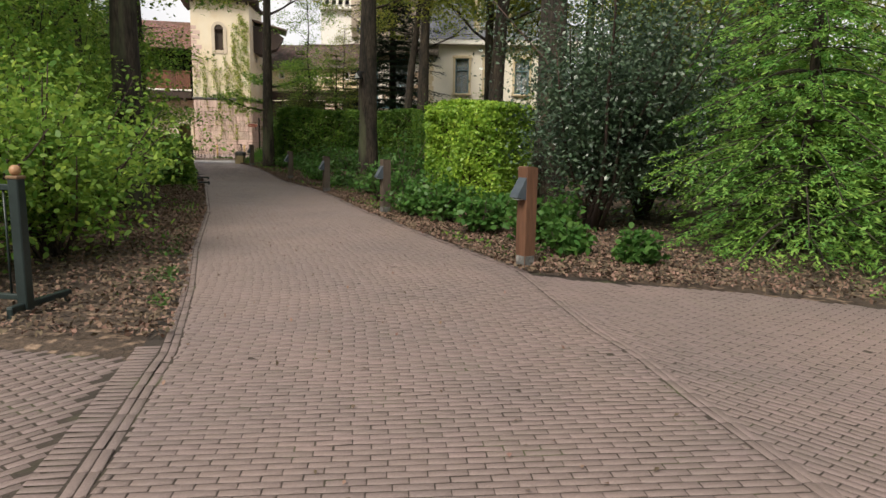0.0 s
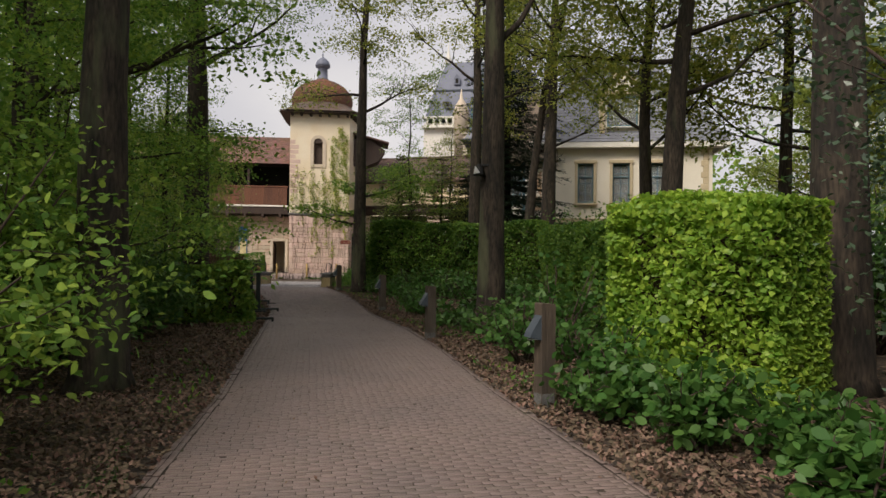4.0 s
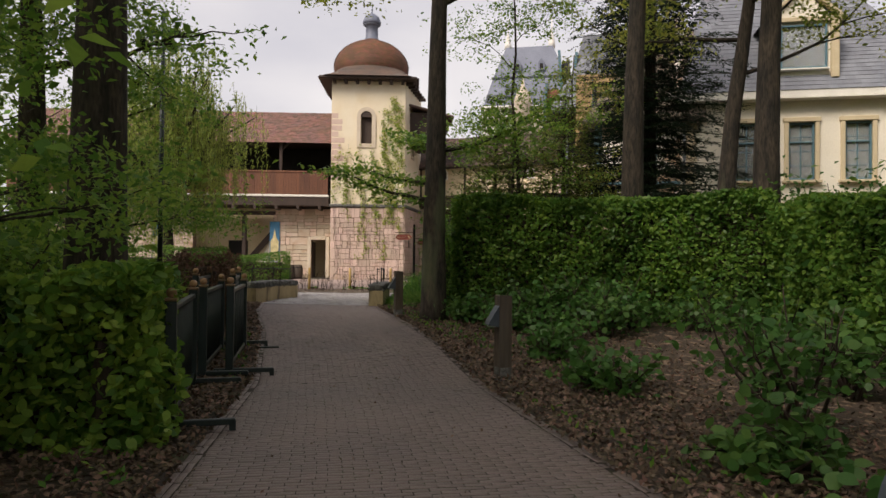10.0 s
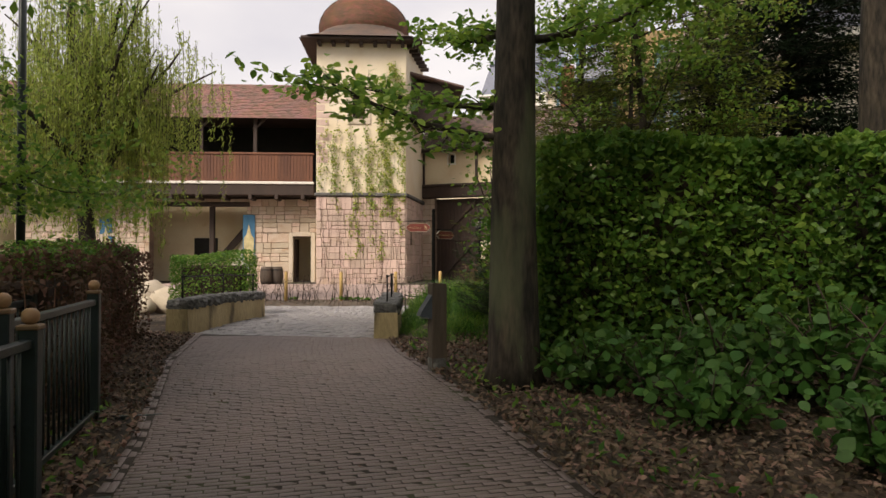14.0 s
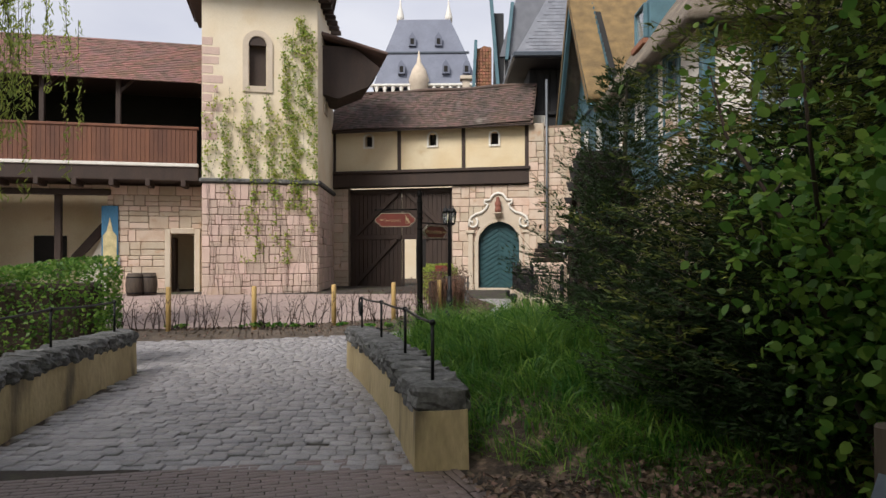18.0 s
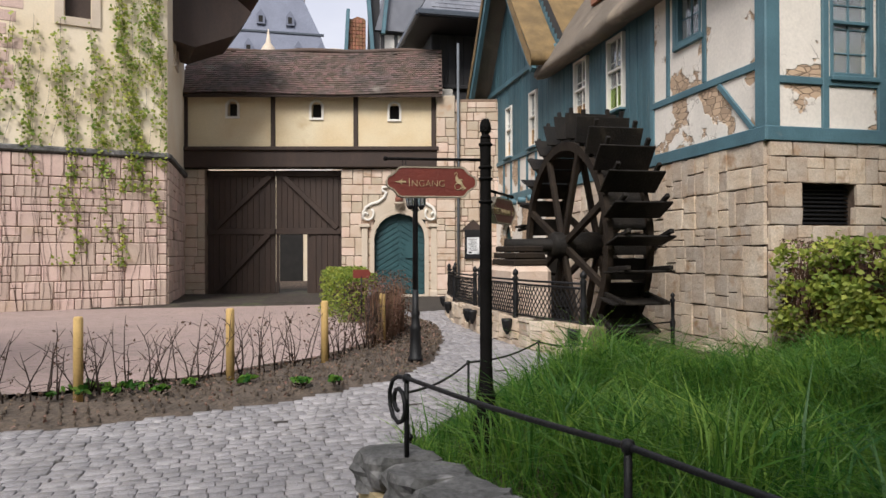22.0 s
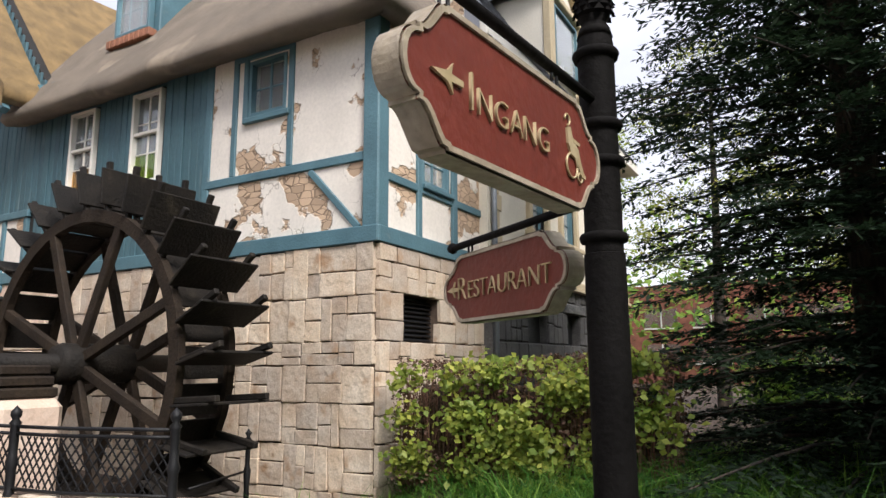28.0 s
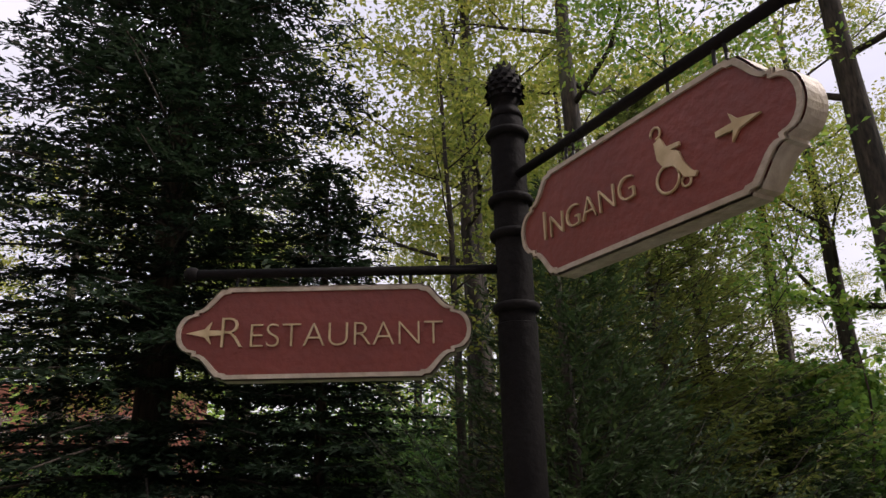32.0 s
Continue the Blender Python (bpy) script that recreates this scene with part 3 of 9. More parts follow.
def blocks(placements, size, height, bevel, sides=True):
    """Chamfered pavers from rows (x, y, z, angle, length scale, width scale): top and sides, as vertices and faces."""
    p = np.asarray(placements, dtype=float)
    n = len(p)
    hx, hy = size[0] / 2, size[1] / 2
    t = np.array([[-hx + bevel, -hy + bevel, 0], [hx - bevel, -hy + bevel, 0], [hx - bevel, hy - bevel, 0], [-hx + bevel, hy - bevel, 0],
                  [-hx, -hy, -bevel], [hx, -hy, -bevel], [hx, hy, -bevel], [-hx, hy, -bevel],
                  [-hx, -hy, -height], [hx, -hy, -height], [hx, hy, -height], [-hx, hy, -height]])
    v = np.repeat(t[None], n, 0)
    v[:, :, 0] *= p[:, 4:5]
    v[:, :, 1] *= p[:, 5:6]
    tilt = rng.normal(size=(n, 2)) * 0.012
    v[:, :, 2] += v[:, :, 0] * tilt[:, :1] + v[:, :, 1] * tilt[:, 1:]
    c, s = np.cos(p[:, 3:4]), np.sin(p[:, 3:4])
    x, y = v[:, :, 0] * c - v[:, :, 1] * s + p[:, 0:1], v[:, :, 0] * s + v[:, :, 1] * c + p[:, 1:2]
    v = np.stack([x, y, v[:, :, 2] + p[:, 2:3]], axis=2).reshape(-1, 3)
    f = np.array([[0, 1, 2, 3]] + [[i + a for a in (0,)] + [4 + i, 4 + (i + 1) % 4, (i + 1) % 4] for i in range(4)] + [[4 + i, 8 + i, 8 + (i + 1) % 4, 4 + (i + 1) % 4] for i in range(4 if sides else 0)])
    return v, (f[None] + 12 * np.arange(n)[:, None, None]).reshape(-1, 4)


def quads_mesh(name, v, f):
    me = bpy.data.meshes.new(name)
    me.vertices.add(len(v))
    me.vertices.foreach_set("co", np.asarray(v, dtype=np.float32).reshape(-1))
    me.loops.add(4 * len(f))
    me.loops.foreach_set("vertex_index", np.asarray(f, dtype=np.int32).reshape(-1))
    me.polygons.add(len(f))
    me.polygons.foreach_set("loop_start", np.arange(0, 4 * len(f), 4, dtype=np.int32))
    me.update(calc_edges=True)
    return me


# ---- ground ----
def spread_axis(lo, hi, step, far):
    return np.concatenate([-np.geomspace(far, -lo + step, 14) if lo < 0 else [], np.arange(lo, hi, step), np.geomspace(hi, far, 14)])


gx, gy = spread_axis(-24, 14, 0.4, 900), spread_axis(-8, 62, 0.4, 900)
XX, YY = np.meshgrid(gx, gy)
ZZ = ground_z(XX, YY) - 0.02
near = (left_x(YY) - 0.1 < XX) & (XX < right_x(YY) + 0.1) & (YY < 34.5)
rough = np.array([[noise.noise((x * 0.9, y * 0.9, 3.3)) * 0.05 + noise.noise((x * 3, y * 3, 1.0)) * 0.02 for x in gx] for y in gy])
ZZ = np.where(near | (YY < 7) & (XX > 0.5) | (YY < 4.3) & (XX < -0.9) | (YY > 34), ZZ - 0.03, ZZ + rough + 0.02)
gi, gj = len(gx), len(gy)
gf = np.array([[j * gi + i, j * gi + i + 1, (j + 1) * gi + i + 1, (j + 1) * gi + i] for j in range(gj - 1) for i in range(gi - 1)])
ground = part("ground", quads_mesh("ground", np.stack([XX, YY, ZZ], 2).reshape(-1, 3), gf), LITTER, label="woodland soil covered in brown leaf litter", category="ground", kind="structure")
ground.data.polygons.foreach_set("use_smooth", [True] * len(ground.data.polygons))


# joint bed of the brick road
bed = []
for y in np.linspace(-6, 30.22, 74):
    xl, xr = float(left_x(y)) - 0.12, float(right_x(y)) + (0.035 if y < 7.0 else 0.1)
    bed.append([(xl + (xr - xl) * k / 8, y, float(road_z(y)) + 0.0012) for k in range(9)])
road = part("road", Geo().sheet(bed), JOINT, label="brick road of worn brown clay pavers in running bond", category="road", kind="structure")


def centre_line():
    """Points along the road's middle with their distance from its start."""
    ys = np.arange(-5.5, 30.4, 0.1)
    xs = (left_x(ys) + right_x(np.maximum(ys, 6.5))) / 2
    xs = np.convolve(np.pad(xs, 20, mode="edge"), np.ones(41) / 41, "valid")
    return xs, ys, np.concatenate([[0], np.cumsum(np.hypot(np.diff(xs), np.diff(ys)))])


CX, CY, CS = centre_line()
rows = []
for k, s in enumerate(np.arange(0, CS[-1], 0.0525)):
    x0, y0 = np.interp(s, CS, CX), np.interp(s, CS, CY)
    x1, y1 = np.interp(s + 0.3, CS, CX), np.interp(s + 0.3, CS, CY)
    x2, y2 = np.interp(s - 0.3, CS, CX), np.interp(s - 0.3, CS, CY)
    ang = math.atan2(y1 - y2, x1 - x2) - math.pi / 2
    ca, sa = math.cos(ang), math.sin(ang)
    us = np.linspace(-4.4, 5.4, 981)
    ok = us[(left_x(y0 + us * sa) + 0.11 < x0 + us * ca) & (x0 + us * ca < right_x(y0 + us * sa) - 0.06)]
    if not len(ok):
        continue
    for u in np.arange(-4.4 + (k % 2) * 0.084 + rng.uniform(-0.016, 0.016), 5.4, 0.168):
        a, b = max(u - 0.0815, ok[0]), min(u + 0.0815, ok[-1])
        if b - a > 0.015:
            bx, by = x0 + (a + b) / 2 * ca, y0 + (a + b) / 2 * sa
            rows.append((bx, by, road_z(by) + rng.normal() * 0.0006 + 0.004, ang + rng.normal() * 0.010, (b - a) / 0.160 * rng.uniform(0.985, 1.018), rng.uniform(0.95, 1.01)))
# edge courses, laid lengthwise
for edge, offsets, wide in ((left_x, (0.028, 0.081), 1.02), (right_x, (-0.032, 0.017), 1.06)):
    for off in offsets:
        y = -5.0
        while y < 30.3:
            x, xn = float(edge(y)), float(edge(y + 0.2))
            a = math.atan2(0.2, xn - x)
            rows.append(((x + xn) / 2 + off, y + 0.1, float(road_z(y)) + (0.0045 if edge is right_x and y < 7.2 else 0.008) + rng.normal() * (0.0006 if edge is right_x and y < 7.2 else 0.003), a + rng.normal() * 0.012, 1.20, wide * 0.93))
            y += 0.2 * math.sin(a)
rows = np.array(rows)
single = (rows[:, 1] > 1.9) & (rows[:, 1] < 2.75) & (np.abs(rows[:, 0]) < 1.9)
v, f = blocks(rows[~single], (0.160, 0.0465), 0.03, 0.0028, False)
part("paver_courses", quads_mesh("paver_courses", v, f), PAVER, road, kind="stuff")

# the side road to the east and the brick patch to the west, both in diagonal bond
side = []
for i in np.arange(-160, 160):
    for j in np.arange(-50, 50):
        a = radians(-50)
        u, w = j * 0.168 + (i % 2) * 0.084, i * 0.0525
        x, y = 2.6 + u * math.cos(a) - w * math.sin(a), 2.0 + u * math.sin(a) + w * math.cos(a)
        if right_x(y) - 0.02 < x < 9 and -5 < y < np.interp(x, [0.9, 1.86, 2.83, 3.84, 9], [6.95, 6.45, 6.2, 5.6, 3.5]):
            side.append((x, y, -0.0005 + rng.normal() * 0.0005, a + rng.normal() * 0.01, 1.0, 0.98))
for i in np.arange(-80, 80):
    for j in np.arange(-30, 30):
        a = radians(50)
        u, w = j * 0.168 + (i % 2) * 0.084, i * 0.0525
        x, y = -3.2 + u * math.cos(a) - w * math.sin(a), 2.2 + u * math.sin(a) + w * math.cos(a)
        if -6 < x < left_x(y) - 0.19 and -3 < y < np.interp(x, [-6, -2.77, -1.6], [5.3, 4.2, 3.95]):
            side.append((x, y, rng.normal() * 0.0006, a + rng.normal() * 0.02, 0.97, 0.90))
for y in np.arange(-3, 4.3, 0.055):
    side.append((float(left_x(y)) - 0.09, y, 0.0045 + rng.normal() * 0.0006, 0.12 + rng.normal() * 0.03, 0.97, 0.86))
side_bed = Geo().add([(0.9, -6, -0.0035), (9.2, -6, -0.0035), (9.2, 3.5, -0.0035), (3.84, 5.65, -0.0035), (1.0, 7.05, -0.0035)], [(0, 1, 2, 3, 4)])
side_bed.add([(-6, -6, -0.003), (-1.0, -6, -0.003), (-1.3, 2, -0.003), (-1.7, 3.98, -0.003), (-2.8, 4.22, -0.003), (-6, 5.3, -0.003)], [(0, 1, 2, 3, 4, 5)])
part("road_edge", side_bed, JOINT, label="brick side roads in diagonal bond", category="road", kind="structure")
v, f = blocks(side, (0.160, 0.0465), 0.03, 0.0028, False)
part("paver_field", quads_mesh("paver_field", v, f), PAVER, road, kind="stuff")

# ---- setts of the bridge and of the way to the mill ----
sett_left = lambda y: np.interp(y, [30.2, 34.0, 35.3, 36.3, 36.9], [-11.45, -12.15, -13.6, -16.5, -19])
SETT_OUT = [(30.2, -8.6), (34.5, -9.6), (35.2, -9.72), (36.1, -9.4), (37.3, -8.5), (38.5, -7.3), (39.3, -6.35), (41.2, -6.72), (44.8, -6.7), (48.6, -5.7), (51.5, -5.2), (53, -5.0)]
sett_right = lambda y: np.interp(y, [p[0] for p in SETT_OUT], [p[1] for p in SETT_OUT])
BED_FRONT = [(-19, 36.9), (-14, 37.2), (-11.75, 37.47), (-10.33, 37.95), (-9.49, 38.4), (-8.76, 39.0), (-8.3, 39.85), (-7.96, 40.8), (-7.64, 41.95), (-7.4, 43.2), (-7.3, 44.2), (-7.8, 46.5)]
BED_BACK = [(-19, 38.3), (-14, 38.5), (-12.17, 38.9), (-10.94, 39.5), (-9.69, 40.6), (-8.95, 41.7), (-8.55, 42.6), (-8.35, 43.3), (-8.25, 44.0), (-8.15, 44.6), (-8.1, 45.2), (-8.0, 46.5)]
bed_edge = lambda y: np.interp(y, [p[1] for p in BED_FRONT] + [53], [p[0] for p in BED_FRONT] + [-8.0])
court_edge = lambda y: np.interp(y, [p[1] for p in BED_BACK] + [53], [p[0] for p in BED_BACK] + [-8.0])


def on_setts(x, y):
    if y < 30.2 or y > 53 or x > sett_right(y) - 0.03:
        return False
    return x > (sett_left(y) if y < 36.9 else bed_edge(y))


setts = []
y = 30.25
row = 0
while y < 47:
    depth = rng.uniform(0.09, 0.115)
    x = -19 + rng.uniform(0, 0.1)
    while x < -5:
        w = rng.uniform(0.09, 0.165)
        curve = 0.10 * float(smooth_step(30.3, 32.5, y)) * math.sin(x * 0.7 + 1) + 0.15 * smooth_step(-9, -6, x) * (x + 9)
        if on_setts(x + w / 2, y + curve):
            setts.append((x + w / 2, y + curve, road_z(y) + rng.normal() * 0.005 + 0.006, rng.normal() * 0.03 + 0.04, w / 0.15 * 0.965, depth / 0.12 * 0.95))
        x += w
    y += depth
    row += 1
setts = np.array(setts)
sett_bed = []
for y in np.arange(30.2, 53.01, 0.3):
    xl = float(sett_left(y)) if y < 36.9 else float(bed_edge(y))
    xr = float(sett_right(y))
    sett_bed.append([(xl + (xr - xl) * k / 6, y, float(road_z(y)) - 0.008) for k in range(7)])
pavement = part("pavement", Geo().sheet(sett_bed), SETT_JOINT, label="grey granite setts with sandy joints", category="pavement", kind="structure")
near_setts = (setts[:, 1] > 33.2) & (setts[:, 1] < 35.6) & (setts[:, 0] > -11.0)
v, f = blocks(setts[~near_setts], (0.15, 0.12), 0.05, 0.0065)
part("sett_courses", quads_mesh("sett_courses", v, f), SETT, pavement, kind="stuff")

# pink brick forecourt behind the young hedge
court = [[(xl + (float(court_edge(y)) - xl) * k / 12, y, float(road_z(40)) + 0.02 + (0.06 if y > 50 else 0)) for k in range(13)] for y in np.arange(38.3, 58, 0.6) for xl in (-34.0,)]
forecourt = part("forecourt", Geo().sheet(court), JOINT, label="pink brick forecourt before the gate", category="pavement", kind="structure")
bricks = []
for i in range(190):
    for j in range(120):
        x, y = -24 + j * 0.21 * 0.66 + (i % 2) * 0.07, 38.6 + i * 0.0675
        if x < court_edge(y) - 0.02 and y < 51.2:
            bricks.append((x, y, road_z(40) + 0.026 + rng.normal() * 0.001, 0.0, 0.66, 1.04))
v, f = blocks(bricks, (0.205, 0.06), 0.02, 0.004, False)
part("forecourt_courses", quads_mesh("forecourt_courses", v, f), PLAZA, forecourt, kind="stuff")
# soil bed of the young hedge
def along(line, n):
    d = np.concatenate([[0], np.cumsum([math.hypot(b[0] - a[0], b[1] - a[1]) for a, b in zip(line, line[1:])])])
    t = np.linspace(0, d[-1], n)
    return np.interp(t, d, [p[0] for p in line]), np.interp(t, d, [p[1] for p in line])


marks = np.linspace(0, len(BED_FRONT) - 1, 220)
pick = lambda line: (np.interp(marks, range(len(line)), [p[0] for p in line]), np.interp(marks, range(len(line)), [p[1] for p in line]))
(fx, fy), (kx, ky) = pick(BED_FRONT), pick(BED_BACK)
soil = []
for x0, y0, x1, y1 in zip(fx, fy, kx, ky):
    row_ = []
    for t in np.linspace(-0.04, 1.02, 24):
        x, y = x0 + (x1 - x0) * t, y0 + (y1 - y0) * t
        lump = math.sin(math.pi * min(max(t, 0), 1)) ** 0.5
        row_.append((x, y, float(road_z(y)) - 0.03 + lump * (0.085 + 0.05 * noise.noise((x * 2.2, y * 2.2, 0)) + 0.045 * noise.noise((x * 9, y * 9, 4)) + 0.02 * noise.noise((x * 25, y * 25, 8)))))
    soil.append(row_)
part("flower_bed", Geo().sheet(soil), SOIL, label="dug soil bed along the forecourt", category="ground", kind="structure")

bed_t, bed_k = rng.uniform(0.03, 0.97, 5200), rng.integers(0, len(fx), 5200)
bed_x, bed_y = fx[bed_k] + (kx - fx)[bed_k] * bed_t, fy[bed_k] + (ky - fy)[bed_k] * bed_t
bed_z = road_z(bed_y) - 0.02 + 0.095 * np.sin(np.pi * bed_t) ** 0.5
part("bed_litter", quad_cloud("bed_litter", leaves(np.stack([bed_x, bed_y, bed_z + rng.uniform(0, 0.04, 5200)], 1)[:4100], 0.045, 0.6, 0.0, None, 0.5)), FALLEN, label="dry leaf scraps on the dug soil", category="leaves", kind="stuff")
clod_v, clod_f = blocks(np.stack([bed_x, bed_y, bed_z + 0.035, rng.uniform(0, 3, 5200), rng.uniform(0.3, 1.5, 5200), rng.uniform(0.3, 1.5, 5200)], 1)[4100:], (0.026, 0.022), 0.04, 0.007)
part("soil_clods", quads_mesh("soil_clods", clod_v, clod_f), SOIL, label="loose clods of brown soil", category="soil", kind="stuff")


# ---- buildings ----
def stone_layout(width, z0, z1, openings=(), low=0.26, high=0.46, seed=1):
    """Irregular squared rubble (u0, z0, u1, z1) that leaves the openings free: bands cut into blocks, blocks into one to three stones."""
    rnd = random.Random(seed)
    marks = sorted({z0, z1, *[z for o in openings for z in (o[1], o[3]) if z0 < z < z1]})
    out = []
    for a, b in zip(marks, marks[1:]):
        z = a
        while b - z > 0.02:
            h = rnd.uniform(low * 1.25, high * 1.5)
            if b - z - h < low * 0.9:
                h = b - z
            gaps = sorted((o[0], o[2]) for o in openings if o[1] < z + h / 2 < o[3])
            start = 0.0
            for g0, g1 in gaps + [(width, width)]:
                u = start
                while g0 - u > 0.03:
                    w = rnd.uniform(low * 0.95, high * 1.7)
                    if g0 - u - w < low * 0.8:
                        w = g0 - u
                    kind, k, q = rnd.random(), rnd.uniform(0.35, 0.65), rnd.uniform(0.35, 0.65)
                    if h < low * 1.3 or kind < 0.12:
                        out.append((u, z, u + w, z + h))
                    elif w < low * 1.5 or kind < 0.4:
                        out += [(u, z, u + w, z + h * k), (u, z + h * k, u + w, z + h)]
                    elif kind < 0.65:
                        out += [(u, z, u + w * q, z + h), (u + w * q, z, u + w, z + h * k), (u + w * q, z + h * k, u + w, z + h)]
                    elif kind < 0.9:
                        out += [(u + w * q, z, u + w, z + h), (u, z, u + w * q, z + h * k), (u, z + h * k, u + w * q, z + h)]
                    else:
                        out += [(u, z, u + w, z + h * k), (u, z + h * k, u + w * q, z + h), (u + w * q, z + h * k, u + w, z + h)]
                    u += w
                start = max(start, g1)
            z += h
    return out


def uneven_stone(k):
    """A unit block whose corners are a little out of square."""
    rnd_ = random.Random(900 + k)
    g = Geo().box((0, 0, 0), (1, 1, 1), 0.035)
    push = {s_: [rnd_.uniform(-0.04, 0.04) for _ in range(2)] for s_ in _S}
    g.v = [(x + push[(1 if x > 0 else -1, 1 if y > 0 else -1, 1 if z > 0 else -1)][0], y, z + push[(1 if x > 0 else -1, 1 if y > 0 else -1, 1 if z > 0 else -1)][1]) for x, y, z in g.v]
    return g.mesh("stone")


UNIT_STONES = [uneven_stone(k) for k in range(8)]


def stone_parts(wall, m, layout, mat, seed=1, joint=0.012, depth=0.12):
    """Each stone as an object of its own on one mesh."""
    rnd = random.Random(seed)
    for me in UNIT_STONES:
        if not me.materials:
            me.materials.append(mat)
    for u0, z0, u1, z1 in layout:
        s = Matrix.Diagonal((u1 - u0 - joint, depth, z1 - z0 - joint, 1))
        part("stone", rnd.choice(UNIT_STONES), None, wall, m=m @ pose((u0 + u1) / 2, depth / 2 - 0.06 + rnd.uniform(-0.011, 0.011), (z0 + z1) / 2, rnd.uniform(-1.5, 1.5), rnd.uniform(-1.5, 1.5), rnd.uniform(-1.5, 1.5)) @ s)


def stone_run(wall, m, layout, mat, seed=1, joint=0.014, depth=0.10, name="stone_course"):
    """Stones joined into one mesh, for walls that stay far off."""
    rnd = random.Random(seed)
    g = Geo()
    for u0, z0, u1, z1 in layout:
        g.box(((u0 + u1) / 2, depth / 2 - 0.05 + rnd.uniform(-0.012, 0.012), (z0 + z1) / 2), (u1 - u0 - joint, depth, z1 - z0 - joint), 0.018, rz=rnd.uniform(-1, 1), ry=rnd.uniform(-0.6, 0.6))
    return part(name, g, mat, wall, m=m, kind="stuff")


def wall_with_holes(name, m, width, z0, z1, thick, holes, mat, parent, label="", u0=0.0):
    """A wall of real thickness with rectangular openings through it, as one closed mesh."""
    us = sorted({u0, width, *[u for h in holes for u in (h[0], h[2]) if u0 < u < width]})
    zs = sorted({z0, z1, *[z for h in holes for z in (h[1], h[3]) if z0 < z < z1]})

    def solid(i, j):
        if not (0 <= i < len(us) - 1 and 0 <= j < len(zs) - 1):
            return False
        u, z = (us[i] + us[i + 1]) / 2, (zs[j] + zs[j + 1]) / 2
        return not any(h[0] < u < h[2] and h[1] < z < h[3] for h in holes)

    g, index = Geo(), {}

    def at(i, y, j):
        if (i, y, j) not in index:
            index[i, y, j] = len(g.v)
            g.v.append((us[i], y * thick, zs[j]))
        return index[i, y, j]

    for i in range(len(us) - 1):
        for j in range(len(zs) - 1):
            if not solid(i, j):
                continue
            g.f.append((at(i, 0, j), at(i + 1, 0, j), at(i + 1, 0, j + 1), at(i, 0, j + 1)))
            g.f.append((at(i, 1, j + 1), at(i + 1, 1, j + 1), at(i + 1, 1, j), at(i, 1, j)))
            if not solid(i - 1, j):
                g.f.append((at(i, 1, j), at(i, 0, j), at(i, 0, j + 1), at(i, 1, j + 1)))
            if not solid(i + 1, j):
                g.f.append((at(i + 1, 0, j), at(i + 1, 1, j), at(i + 1, 1, j + 1), at(i + 1, 0, j + 1)))
            if not solid(i, j - 1):
                g.f.append((at(i, 1, j), at(i + 1, 1, j), at(i + 1, 0, j), at(i, 0, j)))
            if not solid(i, j + 1):
                g.f.append((at(i, 0, j + 1), at(i + 1, 0, j + 1), at(i + 1, 1, j + 1), at(i, 1, j + 1)))
    return part(name, g, mat, parent, label, m=m)


def window(parent, m, u0, z0, u1, z1, frame_mat, cols=2, rows_=3, sash=0.62, sill_mat=None, glass_mats=None, proud=0.02, bar=0.022, width=0.06, shade_y=0.21):
    """A casement with outer frame, sashes, glazing bars, sill and panes."""
    w = part("window", Geo(), None, parent, m=m)
    g = Geo()
    uc, zc = (u0 + u1) / 2, (z0 + z1) / 2
    for c, s in (((u0 + width / 2, 0.04, zc), (width, 0.12, z1 - z0)), ((u1 - width / 2, 0.04, zc), (width, 0.12, z1 - z0)),
                 ((uc, 0.04, z0 + width / 2), (u1 - u0 - 2 * width, 0.12, width)), ((uc, 0.04, z1 - width / 2), (u1 - u0 - 2 * width, 0.12, width))):
        g.box((c[0], c[1] - proud, c[2]), s, 0.008)
    if sash:
        g.box((uc, 0.045 - proud, z0 + (z1 - z0) * sash), (u1 - u0 - 2 * width, 0.09, 0.055), 0.006)
    part("window_frame", g, frame_mat, w, m=m)
    bars = Geo()
    for i in range(1, cols):
        bars.box((u0 + (u1 - u0) * i / cols, 0.05, zc), (bar if i * 2 != cols else bar * 1.6, 0.03, z1 - z0 - 2 * width), 0.003)
    for j in range(1, rows_):
        bars.box((uc, 0.0505, z0 + (z1 - z0) * j / rows_), (u1 - u0 - 2 * width, 0.024, bar), 0.003)
    part("glazing_bar", bars, frame_mat, w, m=m)
    for j in range(rows_):
        pane = Geo().box((uc, min(0.055, shade_y - 0.02), z0 + (z1 - z0) * (j + 0.5) / rows_), (u1 - u0 - 2 * width - 0.004, 0.006, (z1 - z0) / rows_ - 0.004), 0.001)
        part("pane", pane, (glass_mats or [PANE])[j % len(glass_mats or [PANE])], w, m=m).visible_shadow = False
    # near-black sheet behind the panes paints the unlit interior
    part("dark_room", Geo().box((uc, shade_y, zc), (u1 - u0 + (0.1 if shade_y > 0.1 else -0.02), 0.02, z1 - z0 + (0.1 if shade_y > 0.1 else -0.02)), 0.004), SHADE_BLACK, w, m=m)
    if sill_mat:
        part("window_sill", Geo().box((uc, -0.03, z0 - 0.035), (u1 - u0 + 0.12, 0.2, 0.06), 0.01), sill_mat, w, m=m)
    return w


